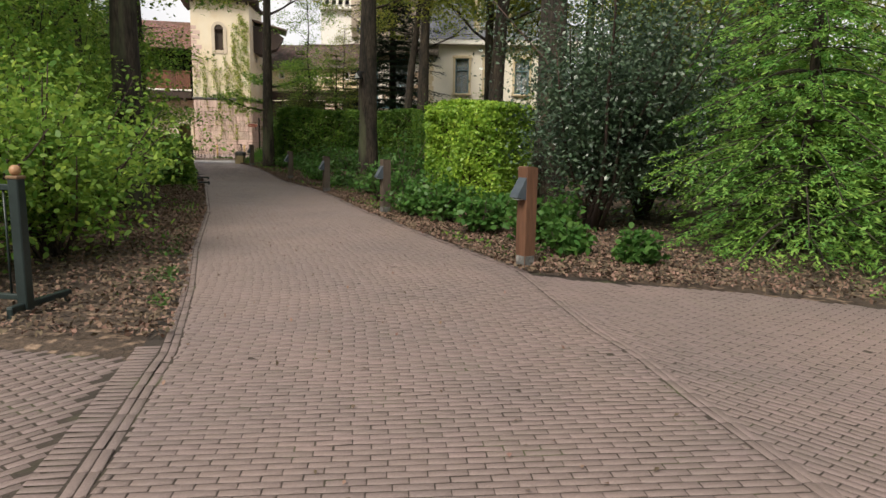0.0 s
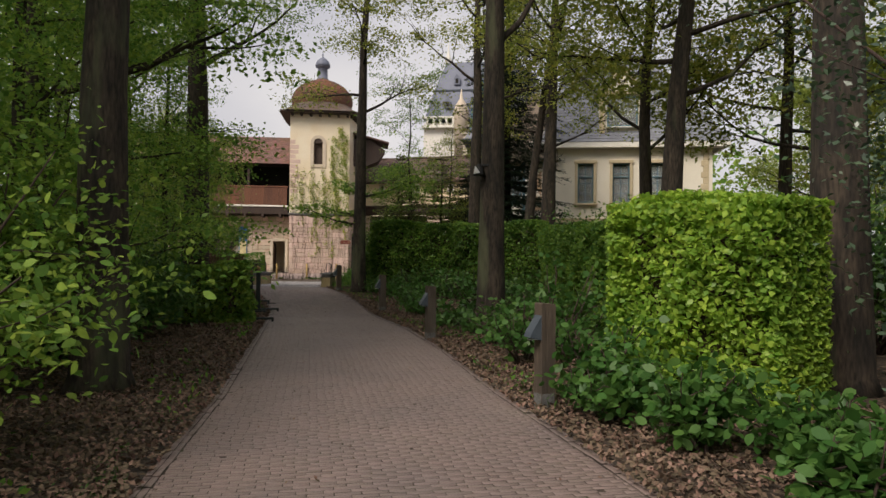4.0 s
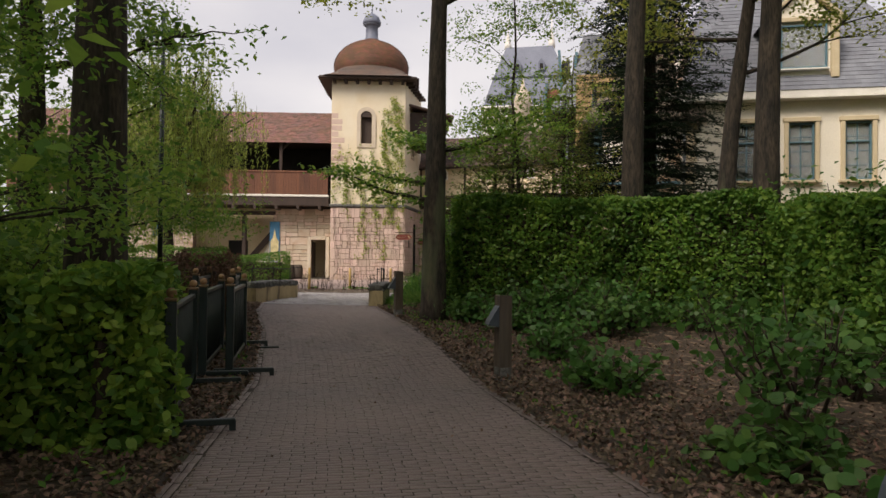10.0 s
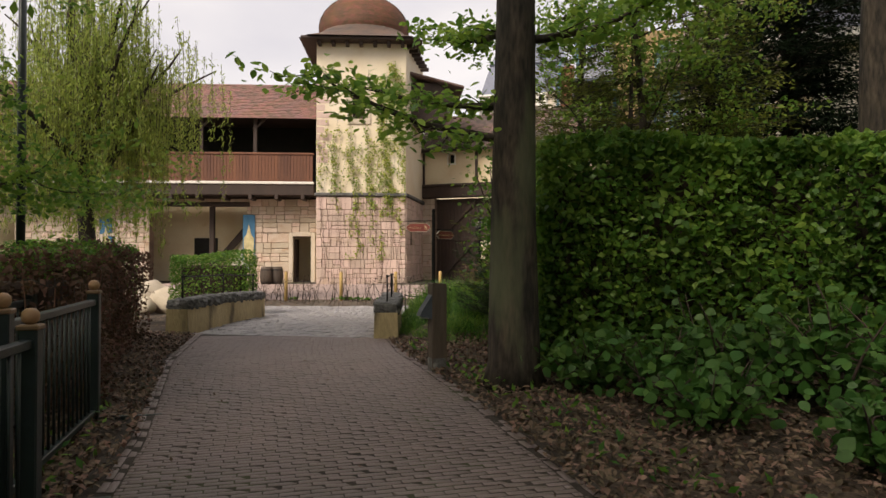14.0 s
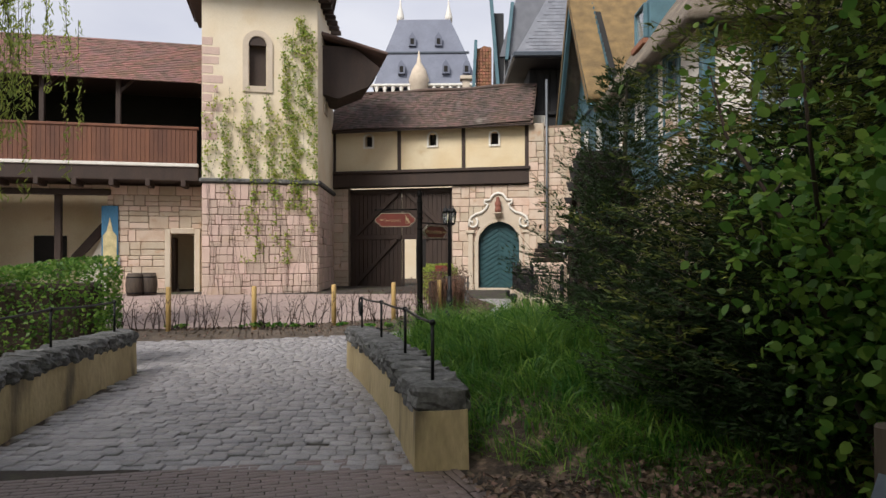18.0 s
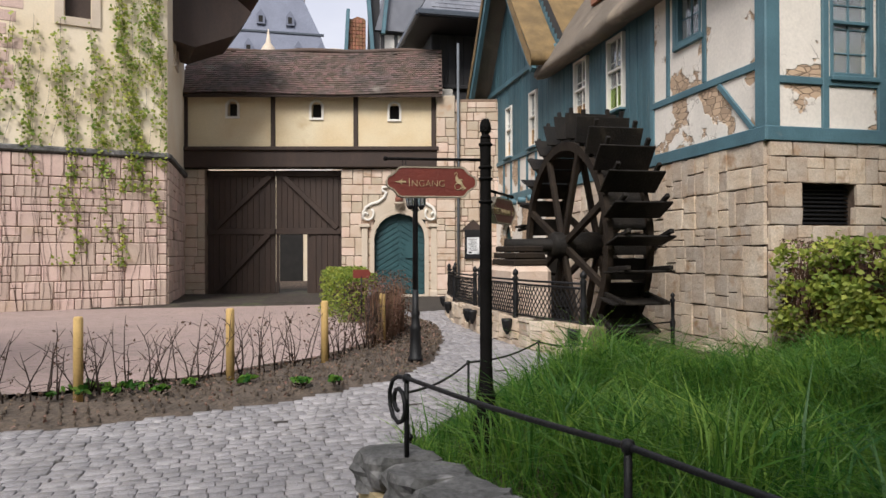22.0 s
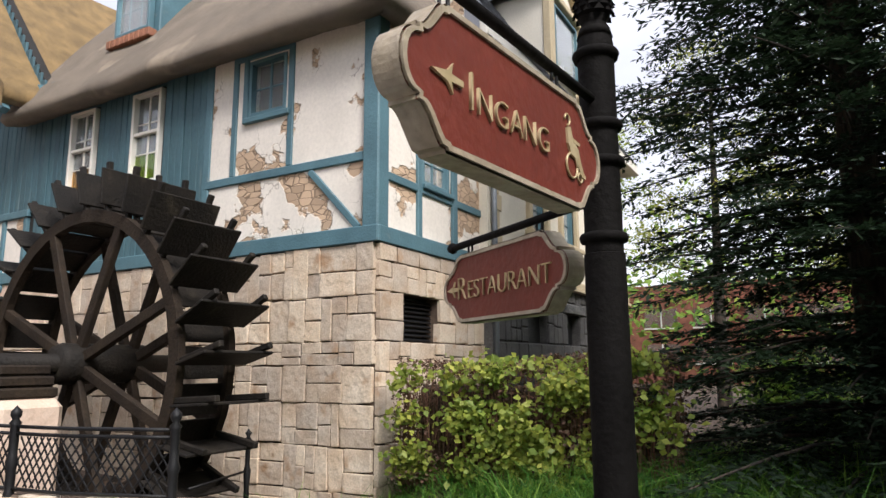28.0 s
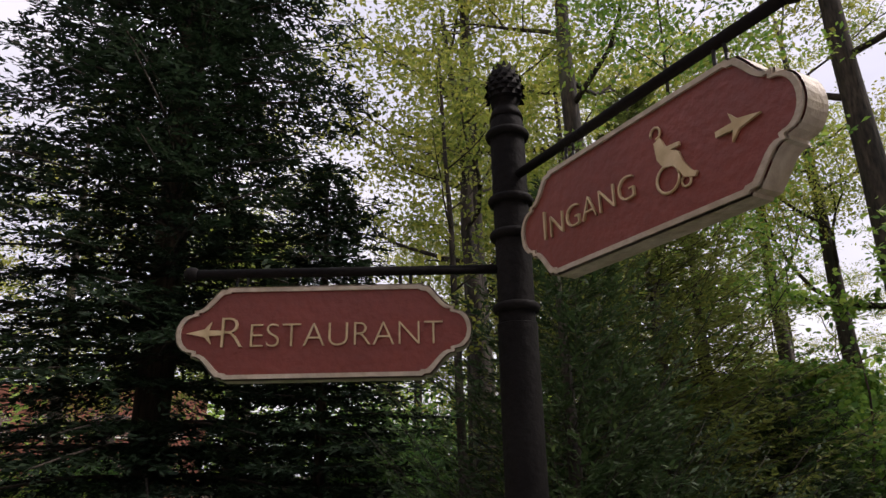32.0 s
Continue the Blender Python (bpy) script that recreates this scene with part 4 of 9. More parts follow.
def beam(name, parent, m, a, b, wide, mat, deep=0.16, proud=0.05):
    """A squared timber on a wall between (u, z) points a and b."""
    du, dz = b[0] - a[0], b[1] - a[1]
    return part(name, Geo().box(((a[0] + b[0]) / 2, deep / 2 - proud, (a[1] + b[1]) / 2), (math.hypot(du, dz), deep, wide), 0.012, ry=-math.degrees(math.atan2(dz, du))), mat, parent, m=m)


# ---- the water mill ----
mill = thing("mill_house", pose(-3.1, 39.9, 0.2), "half-timbered water mill with sandstone base, teal timber and thatched roof", "house")
MW, MS = pose(-3.1, 54.2, 0, 0, 0, -90), pose(-3.1, 39.9, 0)
ARCH = (1.55, 0.15, 2.5, 2.6)
mill_stone_w = wall_with_holes("wall", MW, 14.3, -0.9, 3.3, 0.45, [ARCH], MORTAR, mill, "sandstone base wall")
VENT = (0.57, 2.02, 1.55, 2.66)
mill_stone_s = wall_with_holes("wall", MS, 3.1, -0.1, 3.3, 0.45, [VENT], MORTAR, mill, "sandstone base wall")
lay = [s for s in stone_layout(14.3, -0.9, 3.28, [ARCH], 0.22, 0.40, 3) if s[0] >= 5.4]
stone_parts(mill_stone_w, MW, [s for s in lay if s[0] > 7.5], SANDSTONE, 4)
stone_run(mill_stone_w, MW, [s for s in lay if s[0] <= 7.5], SANDSTONE_RUN, 5)
stone_parts(mill_stone_s, MS, stone_layout(3.1, -0.1, 3.28, [VENT], 0.22, 0.40, 8), SANDSTONE, 6)
wall_with_holes("plaster_wall", MW @ pose(0, -0.06, 0), 5.4, -0.1, 3.3, 0.06, [ARCH], BROKEN, mill, "broken white plaster over stone")
# vent grille
g = Geo()
for k in range(9):
    g.box((1.06, 0.12, 2.06 + k * 0.065), (0.94, 0.06, 0.02), 0.003, rx=35)
g.box((1.06, 0.2, 2.34), (0.96, 0.02, 0.62), 0.003)
part("vent_grille", g, IRON, mill, m=MS)
# upper storey: plaster panels and teal timber
WIN_W = [(11.9, 5.42, 12.66, 6.32)]
wall_with_holes("plaster_panel", MW, 14.3, 3.3, 6.7, 0.25, WIN_W, BROKEN, mill, "cracked cream plaster showing stones", u0=11.0)
WIN_S = [(1.12, 4.32, 1.92, 6.2)]
wall_with_holes("plaster_panel", MS, 3.1, 3.3, 6.7, 0.25, WIN_S, BROKEN, mill, "cracked cream plaster showing stones")
for a, b, w, deep, proud in (((0, 3.39), (14.38, 3.39), 0.22, 0.2, 0.09), ((11.02, 4.47), (14.14, 4.47), 0.13, 0.14, 0.035), ((11.05, 3.5), (11.05, 6.7), 0.14, 0.14, 0.03),
                             ((11.62, 4.535), (11.62, 6.6), 0.11, 0.13, 0.03), ((11.84, 5.34), (11.84, 6.6), 0.10, 0.13, 0.032), ((12.76, 4.535), (12.76, 6.6), 0.11, 0.13, 0.03),
                             ((11.84, 5.36), (12.76, 5.36), 0.09, 0.18, 0.07), ((13.15, 4.40), (14.02, 3.5), 0.10, 0.12, 0.03), ((11.62, 6.4), (12.76, 6.4), 0.10, 0.13, 0.028)):
    beam("timber", mill, MW, a, b, w, TEAL_BEAM, deep, proud)
for a, b, w, deep, proud in (((-0.06, 3.39), (3.1, 3.39), 0.22, 0.2, 0.09), ((0.1, 4.22), (3.1, 4.22), 0.12, 0.14, 0.035), ((1.02, 3.5), (1.02, 6.6), 0.12, 0.14, 0.045), ((2.06, 3.5), (2.06, 6.6), 0.16, 0.14, 0.045),
                             ((1.1, 4.28), (2.0, 4.28), 0.08, 0.2, 0.08), ((3.03, 3.5), (3.03, 6.6), 0.10, 0.12, 0.03)):
    beam("timber", mill, MS, a, b, w, TEAL_BEAM, deep, proud)
part("corner_post", Geo().box((-3.1 + 0.06, 39.9 + 0.06, 5.08), (0.26, 0.26, 3.2), 0.02), TEAL_BEAM, mill)
window(mill, MW @ pose(0, 0.02, 0), *WIN_W[0], TEAL_BEAM, 2, 2, 0)
window(mill, MS @ pose(0, 0.02, 0), *WIN_S[0], TEAL_BEAM, 2, 5, 0.45)
# plank-clad part
WIN_P = [(9.15, 4.72, 9.9, 6.35), (7.35, 4.72, 8.1, 6.35), (4.1, 4.72, 4.7, 6.35), (1.9, 4.72, 2.5, 6.35)]
# near-black wall: the dark of the plank gaps is in its colour
wall_with_holes("plank_wall", MW @ pose(0, 0.03, 0), 11.0, 3.3, 7.2, 0.22, WIN_P, SHADE_BLACK, mill, "near-black backing wall behind the planks")
rnd = random.Random(12)
u = 0.02
while u < 10.95:
    w = rnd.uniform(0.14, 0.19)
    w = min(w, 10.97 - u)
    bottom = 4.62 if u < 6.2 else 3.5
    hit = [h for h in WIN_P if h[0] - 0.02 < u + w / 2 < h[2] + 0.02]
    spans = [(bottom, 7.2)] if not hit else [(bottom, hit[0][1] - 0.03), (hit[0][3] + 0.03, 7.2)]
    for a, b in spans:
        if b - a > 0.05:
            part("plank", Geo().box((u + w / 2, 0.012 + rnd.uniform(-0.008, 0.008), (a + b) / 2), (w - 0.012, 0.05, b - a), 0.008), TEAL, mill, m=MW)
    u += w
for h in WIN_P:
    window(mill, MW @ pose(0, -0.02, 0), *h, WHITE, 2, 3, 0.55, TEAL_BEAM, [LIME if h[0] > 9 else AMBER, PANE, PANE])
beam("timber", mill, MW, (0, 4.62), (6.2, 4.62), 0.14, TEAL_BEAM, 0.16, 0.06)
for k in range(9):
    beam("timber", mill, MW, (0.1 + k * 0.75, 3.5), (0.1 + k * 0.75, 4.55), 0.12, TEAL_BEAM, 0.13, 0.035)
    if k < 8:
        part("plaster_panel", Geo().box((0.475 + k * 0.75, 0.03, 4.03), (0.62, 0.06, 1.04), 0.01), BROKEN, mill, m=MW)
for k in range(7):
    part("beam_end", Geo(True).lathe([(0.0, -0.02), (0.075, -0.02), (0.09, 0.02), (0.09, 0.3)], 12, pose(0.4 + k * 0.85, 0.02, 3.2, 90, 0, 0)), TEAL_BEAM, mill, m=MW)
# arched mill door
g = Geo().prism([(1.55, 0.15), (2.5, 0.15), (2.5, 2.1)] + [(2.025 + 0.475 * math.cos(a), 2.1 + 0.48 * math.sin(a)) for a in np.linspace(0.2, math.pi - 0.2, 9)] + [(1.55, 2.1)], 0.06)
part("door", g, GREEN_DOOR, mill, "dark teal arched plank door", m=MW @ pose(0, 0.12, 0))
for turn_ in (1, -1):
    arc = [(2.025 - turn_ * 0.475 * math.cos(a), 2.1 + 0.475 * math.sin(a)) for a in np.linspace(0, math.pi / 2, 9)]
    edge_ = [(2.025 - turn_ * 0.476, 2.601)] + arc + [(2.025, 2.601)]
    part("spandrel", Geo().prism(edge_ if turn_ > 0 else edge_[::-1], 0.14, pose(0, -0.063, 0)), BROKEN, mill, "broken white plaster over the arch", m=MW)
for k in range(11):
    a = math.pi * (k + 0.5) / 11
    part("arch_stone", Geo().box((0, 0, 0), (0.135, 0.1, 0.12), 0.02, pose(2.025 + 0.53 * math.cos(a), -0.05, 2.1 + 0.53 * math.sin(a), 0, 90 - math.degrees(a), 0)), SANDSTONE, mill, m=MW)
# gable above the planks
gable = Geo().prism([(-0.2, 7.2), (6.3, 7.2), (3.05, 11.2)], 0.2)
# near-black backing paints the gaps between the gable planks dark
part("gable_wall", gable, SHADE_BLACK, mill, "near-black backing of the teal boarded gable", m=MW @ pose(0, 0.03, 0))
u = -0.1
while u < 6.2:
    w = rnd.uniform(0.15, 0.2)
    top = 7.2 + 4.0 * (1 - abs(u + w / 2 - 3.05) / 3.25)
    if top > 7.3:
        part("plank", Geo().box((u + w / 2, rnd.uniform(-0.008, 0.008), (7.1 + top) / 2), (w - 0.012, 0.05, top - 7.1), 0.008), TEAL, mill, m=MW)
    u += w
beam("timber", mill, MW, (0, 7.12), (6.25, 7.12), 0.16, TEAL_BEAM, 0.18, 0.1)


def thatch_sheet(points_at, n_along, levels, seed):
    """A thick, softly uneven roof skin; points_at(t, level) gives its outer side."""
    g = Geo(True)
    grid = []
    for lv in levels:
        row_ = []
        for i in range(n_along + 1):
            p = Vector(points_at(i / n_along, lv))
            p += Vector((0, 0, 0.05 * noise.noise((p.x * 1.1 + seed, p.y * 1.1, p.z * 1.1)) + 0.02 * noise.noise((p.x * 5, p.y * 5, p.z * 5))))
            row_.append(tuple(p))
        grid.append(row_)
    return g.sheet(grid)


def main_thatch(t, lv):
    inset, z = lv
    west, south = 9.0, 4.3
    s = t * (west + south)
    x0, y0 = -3.62, 39.38
    if s < west:
        return (x0 + inset, max(48.4 - s, y0 + inset), z)
    return (max(x0 + inset, x0 + s - west), y0 + inset, z)


hem = [(0.75, 6.52), (0.4, 6.38), (0.12, 6.30), (0.0, 6.38), (0.02, 6.52), (0.12, 6.68), (0.35, 7.0), (0.8, 7.62), (1.4, 8.45), (2.2, 9.5), (3.1, 10.6), (4.2, 10.62)]
part("thatched_roof", thatch_sheet(main_thatch, 90, hem, 2.0), THATCH, mill, "thick grey reed thatch with a swept hem")
for side_y, foot, mat_, z_foot in ((47.75, 1, THATCH_OLD, 6.75), (54.9, -1, THATCH, 6.2)):
    prof = [(0, z_foot - 0.1), (-0.12, z_foot - 0.05), (-0.1, z_foot + 0.25)]

    def slope(t, lv, sy=side_y, zf=z_foot):
        k, lift = lv
        y_ = sy + (51.2 - sy) * k
        z_ = zf + (11.35 - zf) * max(k, 0.0) ** 1.05 + lift
        return (-3.95 + 5.2 * t, y_, z_)
    levels = [(0.12, -0.3), (0.02, -0.28), (-0.02, -0.05), (0.02, 0.12), (0.15, 0.1), (0.35, 0.06), (0.6, 0.03), (0.8, 0.0), (1.0, 0.0)]
    part("thatched_roof", thatch_sheet(slope, 26, levels, 5.0 + foot), mat_, mill, "thatched gable slope")
    # golden cut edge along the verge
    edge = [[(-3.97, side_y + (51.2 - side_y) * k, z_foot + (11.35 - z_foot) * max(k, 0.0) ** 1.05 + d) for k in np.linspace(-0.02, 1, 14)] for d in (0.1, -0.1, -0.32)]
    part("verge", Geo(True).sheet(edge), THATCH_OLD, mill, "golden cut reed edge")
    beam_g = Geo()
    beam_g.tube([(-3.85, side_y + (51.2 - side_y) * k, z_foot - 0.42 + (11.35 - z_foot) * max(k, 0.0) ** 1.05) for k in np.linspace(0.02, 1, 6)], 0.1, 4)
    part("barge_board", beam_g, TEAL_BEAM, mill)
# dormer in the thatch
DM = pose(-2.75, 46.3, 0, 0, 0, -90)
dormer = part("dormer", Geo().box((0.55, 0.55, 8.35), (1.3, 1.0, 1.2), 0.02), TEAL_BEAM, mill, "teal dormer with a brick sill", m=DM)
window(mill, DM @ pose(0, -0.04, 0), 0.05, 7.85, 1.05, 8.85, TEAL_BEAM, 3, 2, 0, shade_y=0.055)
for k in range(9):
    part("sill_brick", Geo().box((-0.02 + k * 0.14, -0.06, 7.72), (0.12, 0.18, 0.16), 0.012), ORANGE_TILE, dormer, m=DM)
# one near-black sheet closes the roof space from below, its darkness painted
roof_core = Geo().add([(-2.8, 40.2, 6.6), (0.4, 40.2, 6.6), (0.4, 54, 6.6), (-2.8, 54, 6.6)], [(0, 1, 2, 3)])
part("loft_floor", roof_core, SHADE_BLACK, mill)
part("rear_wall", Geo().box((-0.1, 47.2, 5.0), (0.2, 14.0, 11.0), 0.01), BROKEN, mill)
part("downpipe", Geo(True).tube([(-0.04, 39.66, 0.2), (-0.04, 39.66, 6.6)], 0.05, 10).lathe([(0.065, 0), (0.065, 0.05)], 10, pose(-0.04, 39.66, 3.1)).lathe([(0.065, 0), (0.065, 0.05)], 10, pose(-0.04, 39.66, 5.1)), GREY_PIPE, mill, "grey zinc downpipe")

# ---- villa ----
villa = thing("villa", pose(4.2, 39.7, 0), "cream plastered villa with slate roof, dormer and yellow stone trim", "house")
VL = pose(0.03, 39.75, 0)
VW = [(1.66, 4.25, 2.45, 6.25), (3.4, 4.25, 4.25, 6.25), (5.2, 4.25, 6.05, 6.25)]
wall_with_holes("wall", VL, 8.1, 3.45, 7.05, 0.35, VW, VILLA_WALL, villa, "cream plaster upper wall", u0=-0.16)
wall_with_holes("wall", pose(8.3, 39.75, 0, 0, 0, 90), 9, 0, 7.05, 0.35, [], VILLA_WALL, villa)
wall_with_holes("wall", pose(0.2, 48.75, 0, 0, 0, -90), 9, 6.0, 7.05, 0.35, [], VILLA_WALL, villa)
VB = [(1.3, 2.1, 2.3, 2.75), (3.4, 2.1, 4.2, 2.75), (5.3, 2.1, 6.1, 2.75)]
plinth = wall_with_holes("plinth", VL @ pose(0, -0.05, 0), 8.1, -0.1, 3.3, 0.4, VB, DARK_BASE, villa, "dark rubble stone base", u0=-0.16)
g = Geo()
rnd = random.Random(31)
for u0, z0, u1, z1 in stone_layout(8.1, 1.2, 3.28, VB, 0.22, 0.42, 22):
    g.box(((u0 + u1) / 2, -0.04, (z0 + z1) / 2), (u1 - u0 - 0.015, 0.1, z1 - z0 - 0.015), 0.02, ry=rnd.uniform(-2, 2))
part("plinth_stone", g, DARK_BASE, plinth, m=VL, kind="stuff")
part("wall_light", Geo().prism([(0.0, 2.9), (0.34, 2.9), (0.34, 3.02), (0.27, 3.1), (0.07, 3.1), (0.0, 3.02)], 0.2), STONE_TRIM, villa, "pale hooded wall light", m=VL @ pose(1.45, -0.26, 0))
for h in VB:
    part("lintel", Geo().box(((h[0] + h[2]) / 2, -0.07, h[3] + 0.1), (h[2] - h[0] + 0.4, 0.14, 0.2), 0.02), CAPSTONE, villa, m=VL)
    part("cellar_grille", Geo().box(((h[0] + h[2]) / 2, 0.12, (h[1] + h[3]) / 2), (h[2] - h[0], 0.03, h[3] - h[1]), 0.004), IRON, villa, m=VL)
part("string_course", Geo().box((4.05, -0.02, 3.38), (8.2, 0.3, 0.16), 0.02).box((4.05, -0.06, 3.27), (8.25, 0.3, 0.07), 0.01), YELLOW_TRIM, villa, "yellow stone band", m=VL)
for k in range(12):
    part("quoin", Geo().box((0.14 + (0.05 if k % 2 else 0), 0.04, 3.62 + k * 0.29), (0.28 + (0.1 if k % 2 else 0), 0.14, 0.284), 0.012), YELLOW_TRIM, villa, m=VL)
    part("quoin", Geo().box((7.95 - (0.05 if k % 2 else 0), 0.04, 3.62 + k * 0.29), (0.28 + (0.1 if k % 2 else 0), 0.14, 0.284), 0.012), YELLOW_TRIM, villa, m=VL)
for h in VW:
    window(villa, VL @ pose(0, 0.06, 0), *h, TEAL_BEAM, 2, 4, 0.66)
    g = Geo()
    uc = (h[0] + h[2]) / 2
    g.box((h[0] - 0.07, -0.02, (h[1] + h[3]) / 2), (0.14, 0.14, h[3] - h[1] + 0.02), 0.015).box((h[2] + 0.07, -0.02, (h[1] + h[3]) / 2), (0.14, 0.14, h[3] - h[1] + 0.02), 0.015)
    g.box((uc, -0.03, h[3] + 0.09), (h[2] - h[0] + 0.36, 0.16, 0.16), 0.015).box((uc, -0.06, h[1] - 0.07), (h[2] - h[0] + 0.4, 0.26, 0.10), 0.015)
    part("window_surround", g, YELLOW_TRIM, villa, "yellow stone surround", m=VL)
part("gutter", Geo().box((4.1, -0.32, 7.2), (9.9, 0.16, 0.3), 0.03), WHITE, villa, "white box gutter", m=VL)
part("gutter", Geo().box((8.97, 4.4, 7.2), (0.16, 9.2, 0.3), 0.03), WHITE, villa, "white box gutter", m=VL)
part("soffit", Geo().box((4.1, -0.16, 7.03), (9.5, 0.6, 0.04), 0.01), WHITE, villa, m=VL)


def tile_rows(g, at, width, slope_len, row, tile, rnd_, skew=0.0):
    """Overlapping flat tiles on a slope; at(u, s) gives the place, u along the eave, s up the slope, and taper trims both ends."""
    s, k = 0.0, 0
    while s < slope_len:
        u = (k % 2) * tile / 2
        while u < width:
            if rnd_.random() < 0.995:
                w, e = tile * 0.95, row * 1.25
                p = [at(u, s - 0.02), at(u + w, s - 0.02), at(u + w, s + e), at(u, s + e)]
                if None not in p:
                    n = (Vector(p[1]) - Vector(p[0])).cross(Vector(p[3]) - Vector(p[0])).normalized()
                    lift = n * (0.022 + rnd_.uniform(-0.006, 0.008))
                    g.add([Vector(p[0]) + lift, Vector(p[1]) + lift, Vector(p[2]) + n * 0.004, Vector(p[3]) + n * 0.004, p[0], p[1]], [(0, 1, 2, 3), (4, 5, 1, 0)])
            u += tile
        s += row
        k += 1
    return g


slate_core = Geo().add([(-0.2, 39.35, 7.32), (9.1, 39.35, 7.32), (9.1, 48.8, 7.32), (-0.2, 48.8, 7.32), (1.35, 42.8, 12.6), (5.6, 42.8, 12.6), (5.6, 45.5, 12.6), (1.35, 45.5, 12.6)],
                       [(0, 1, 5, 4), (1, 2, 6, 5), (2, 3, 7, 6), (3, 0, 4, 7), (4, 5, 6, 7)])
slate_roof = part("roof", slate_core, SLATE, villa, "steep grey slate roof")
rnd = random.Random(5)


def villa_slope(u, s):
    k = s / 6.3
    x0, x1 = -0.2 + 1.55 * k, 9.1 - 3.5 * k
    x = -0.2 + u
    if x < x0 or x > x1 or k > 1.0:
        return None
    return (x, 39.35 + 3.45 * k, 7.32 + 5.28 * k)


part("slate", tile_rows(Geo(), villa_slope, 9.3, 6.2, 0.2, 0.3, rnd), SLATE, slate_roof, kind="stuff")
VD = VL @ pose(2.75, -0.05, 0)
dormer2 = part("dormer", Geo().prism([(0.0, 7.4), (2.2, 7.4), (2.2, 9.75), (1.1, 10.85), (0.0, 9.75)], 2.6), VILLA_WALL, villa, "cream dormer with yellow trim", m=VD)
window(villa, VD @ pose(0, -0.07, 0), 0.35, 8.1, 1.85, 9.62, TEAL_BEAM, 3, 3, 0, WHITE, shade_y=0.045)
g = Geo()
g.box((0.1, -0.05, 8.75), (0.26, 0.2, 2.0), 0.03).box((2.1, -0.05, 8.75), (0.26, 0.2, 2.0), 0.03).box((1.1, -0.06, 9.8), (2.5, 0.22, 0.16), 0.02)
for a, b in (((-0.15, 9.85), (1.1, 11.0)), ((2.35, 9.85), (1.1, 11.0))):
    g.box(((a[0] + b[0]) / 2, -0.06, (a[1] + b[1]) / 2), (math.hypot(b[0] - a[0], b[1] - a[1]), 0.24, 0.13), 0.02, ry=-math.degrees(math.atan2(b[1] - a[1], b[0] - a[0])))
part("dormer_trim", g, YELLOW_TRIM, dormer2, "yellow pilasters and gable", m=VD)
part("dormer_roof", Geo().add([(-0.25, 0.0, 9.75), (1.1, 0.0, 11.07), (2.45, 0.0, 9.75), (-0.25, 3.2, 9.75), (1.1, 3.2, 11.07), (2.45, 3.2, 9.75)], [(0, 1, 4, 3), (1, 2, 5, 4)]), SLATE, dormer2, m=VD)

# both houses stand a little nearer and smaller than first drawn
NEARER = Matrix.Translation((-10.05, 34.9, 1.7)) @ Matrix.Scale(0.96, 4) @ Matrix.Translation((10.05, -34.9, -1.7))
for house in (mill, villa):
    house.matrix_basis = PLACED[house] = NEARER @ PLACED[house]

# ---- tower ----
tower = thing("tower", pose(-15.2, 51.9, 0.15), "square cream tower with stone base and rust-brown onion dome", "tower")
TF = pose(-17.1, 49.4, 0, 0, 0, 14)
TR = pose(-13.27, 50.36, 0, 0, 0, 92.9)
TWIN = (1.58, 7.57, 2.16, 9.05)
base_f = wall_with_holes("wall", TF, 3.95, 0.0, 4.12, 0.4, [], MORTAR_PALE, tower, "pinkish squared stone base")
base_r = wall_with_holes("wall", TR, 4.55, 0.0, 4.12, 0.4, [(1.0, 2.0, 1.5, 2.6)], MORTAR_PALE, tower)
lay = stone_layout(3.95, 0.0, 4.1, [], 0.26, 0.46, 40)
stone_run(base_f, TF, lay, TOWER_STONE, 41, 0.014)
stone_run(base_r, TR, stone_layout(4.55, 0.0, 4.1, [(1.0, 2.0, 1.5, 2.6)], 0.26, 0.46, 42), TOWER_STONE, 43, 0.014)
# opening filled with a near-black box, its shade put into the colour
part("dark_window", Geo().box((1.25, 0.05, 2.3), (0.46, 0.06, 0.56), 0.01), SHADE_BLACK, tower, m=TR)
wall_with_holes("upper_wall", TF @ pose(0, -0.02, 0), 3.95, 4.12, 10.95, 0.4, [TWIN], PLASTER, tower, "cream plaster with faded quoins")
wall_with_holes("upper_wall", TR @ pose(0, -0.02, 0), 4.55, 4.12, 10.95, 0.4, [(1.7, 7.2, 2.2, 9.0)], PLASTER, tower)
part("window_back", Geo().box((1.87, 0.22, 8.4), (0.8, 0.05, 2.0), 0.01), BROWN_WOOD, tower, "brown leaded window", m=TF)
part("window_back", Geo().box((1.95, 0.22, 8.2), (0.8, 0.05, 2.0), 0.01), BROWN_WOOD, tower, m=TR)
wall_with_holes("upper_wall", pose(-17.1, 49.4, 0) @ pose(0, 0, 0, 0, 0, 14) @ pose(0, 4.0, 0, 0, 0, -90), 4.0, 0, 10.95, 0.4, [], PLASTER, tower)


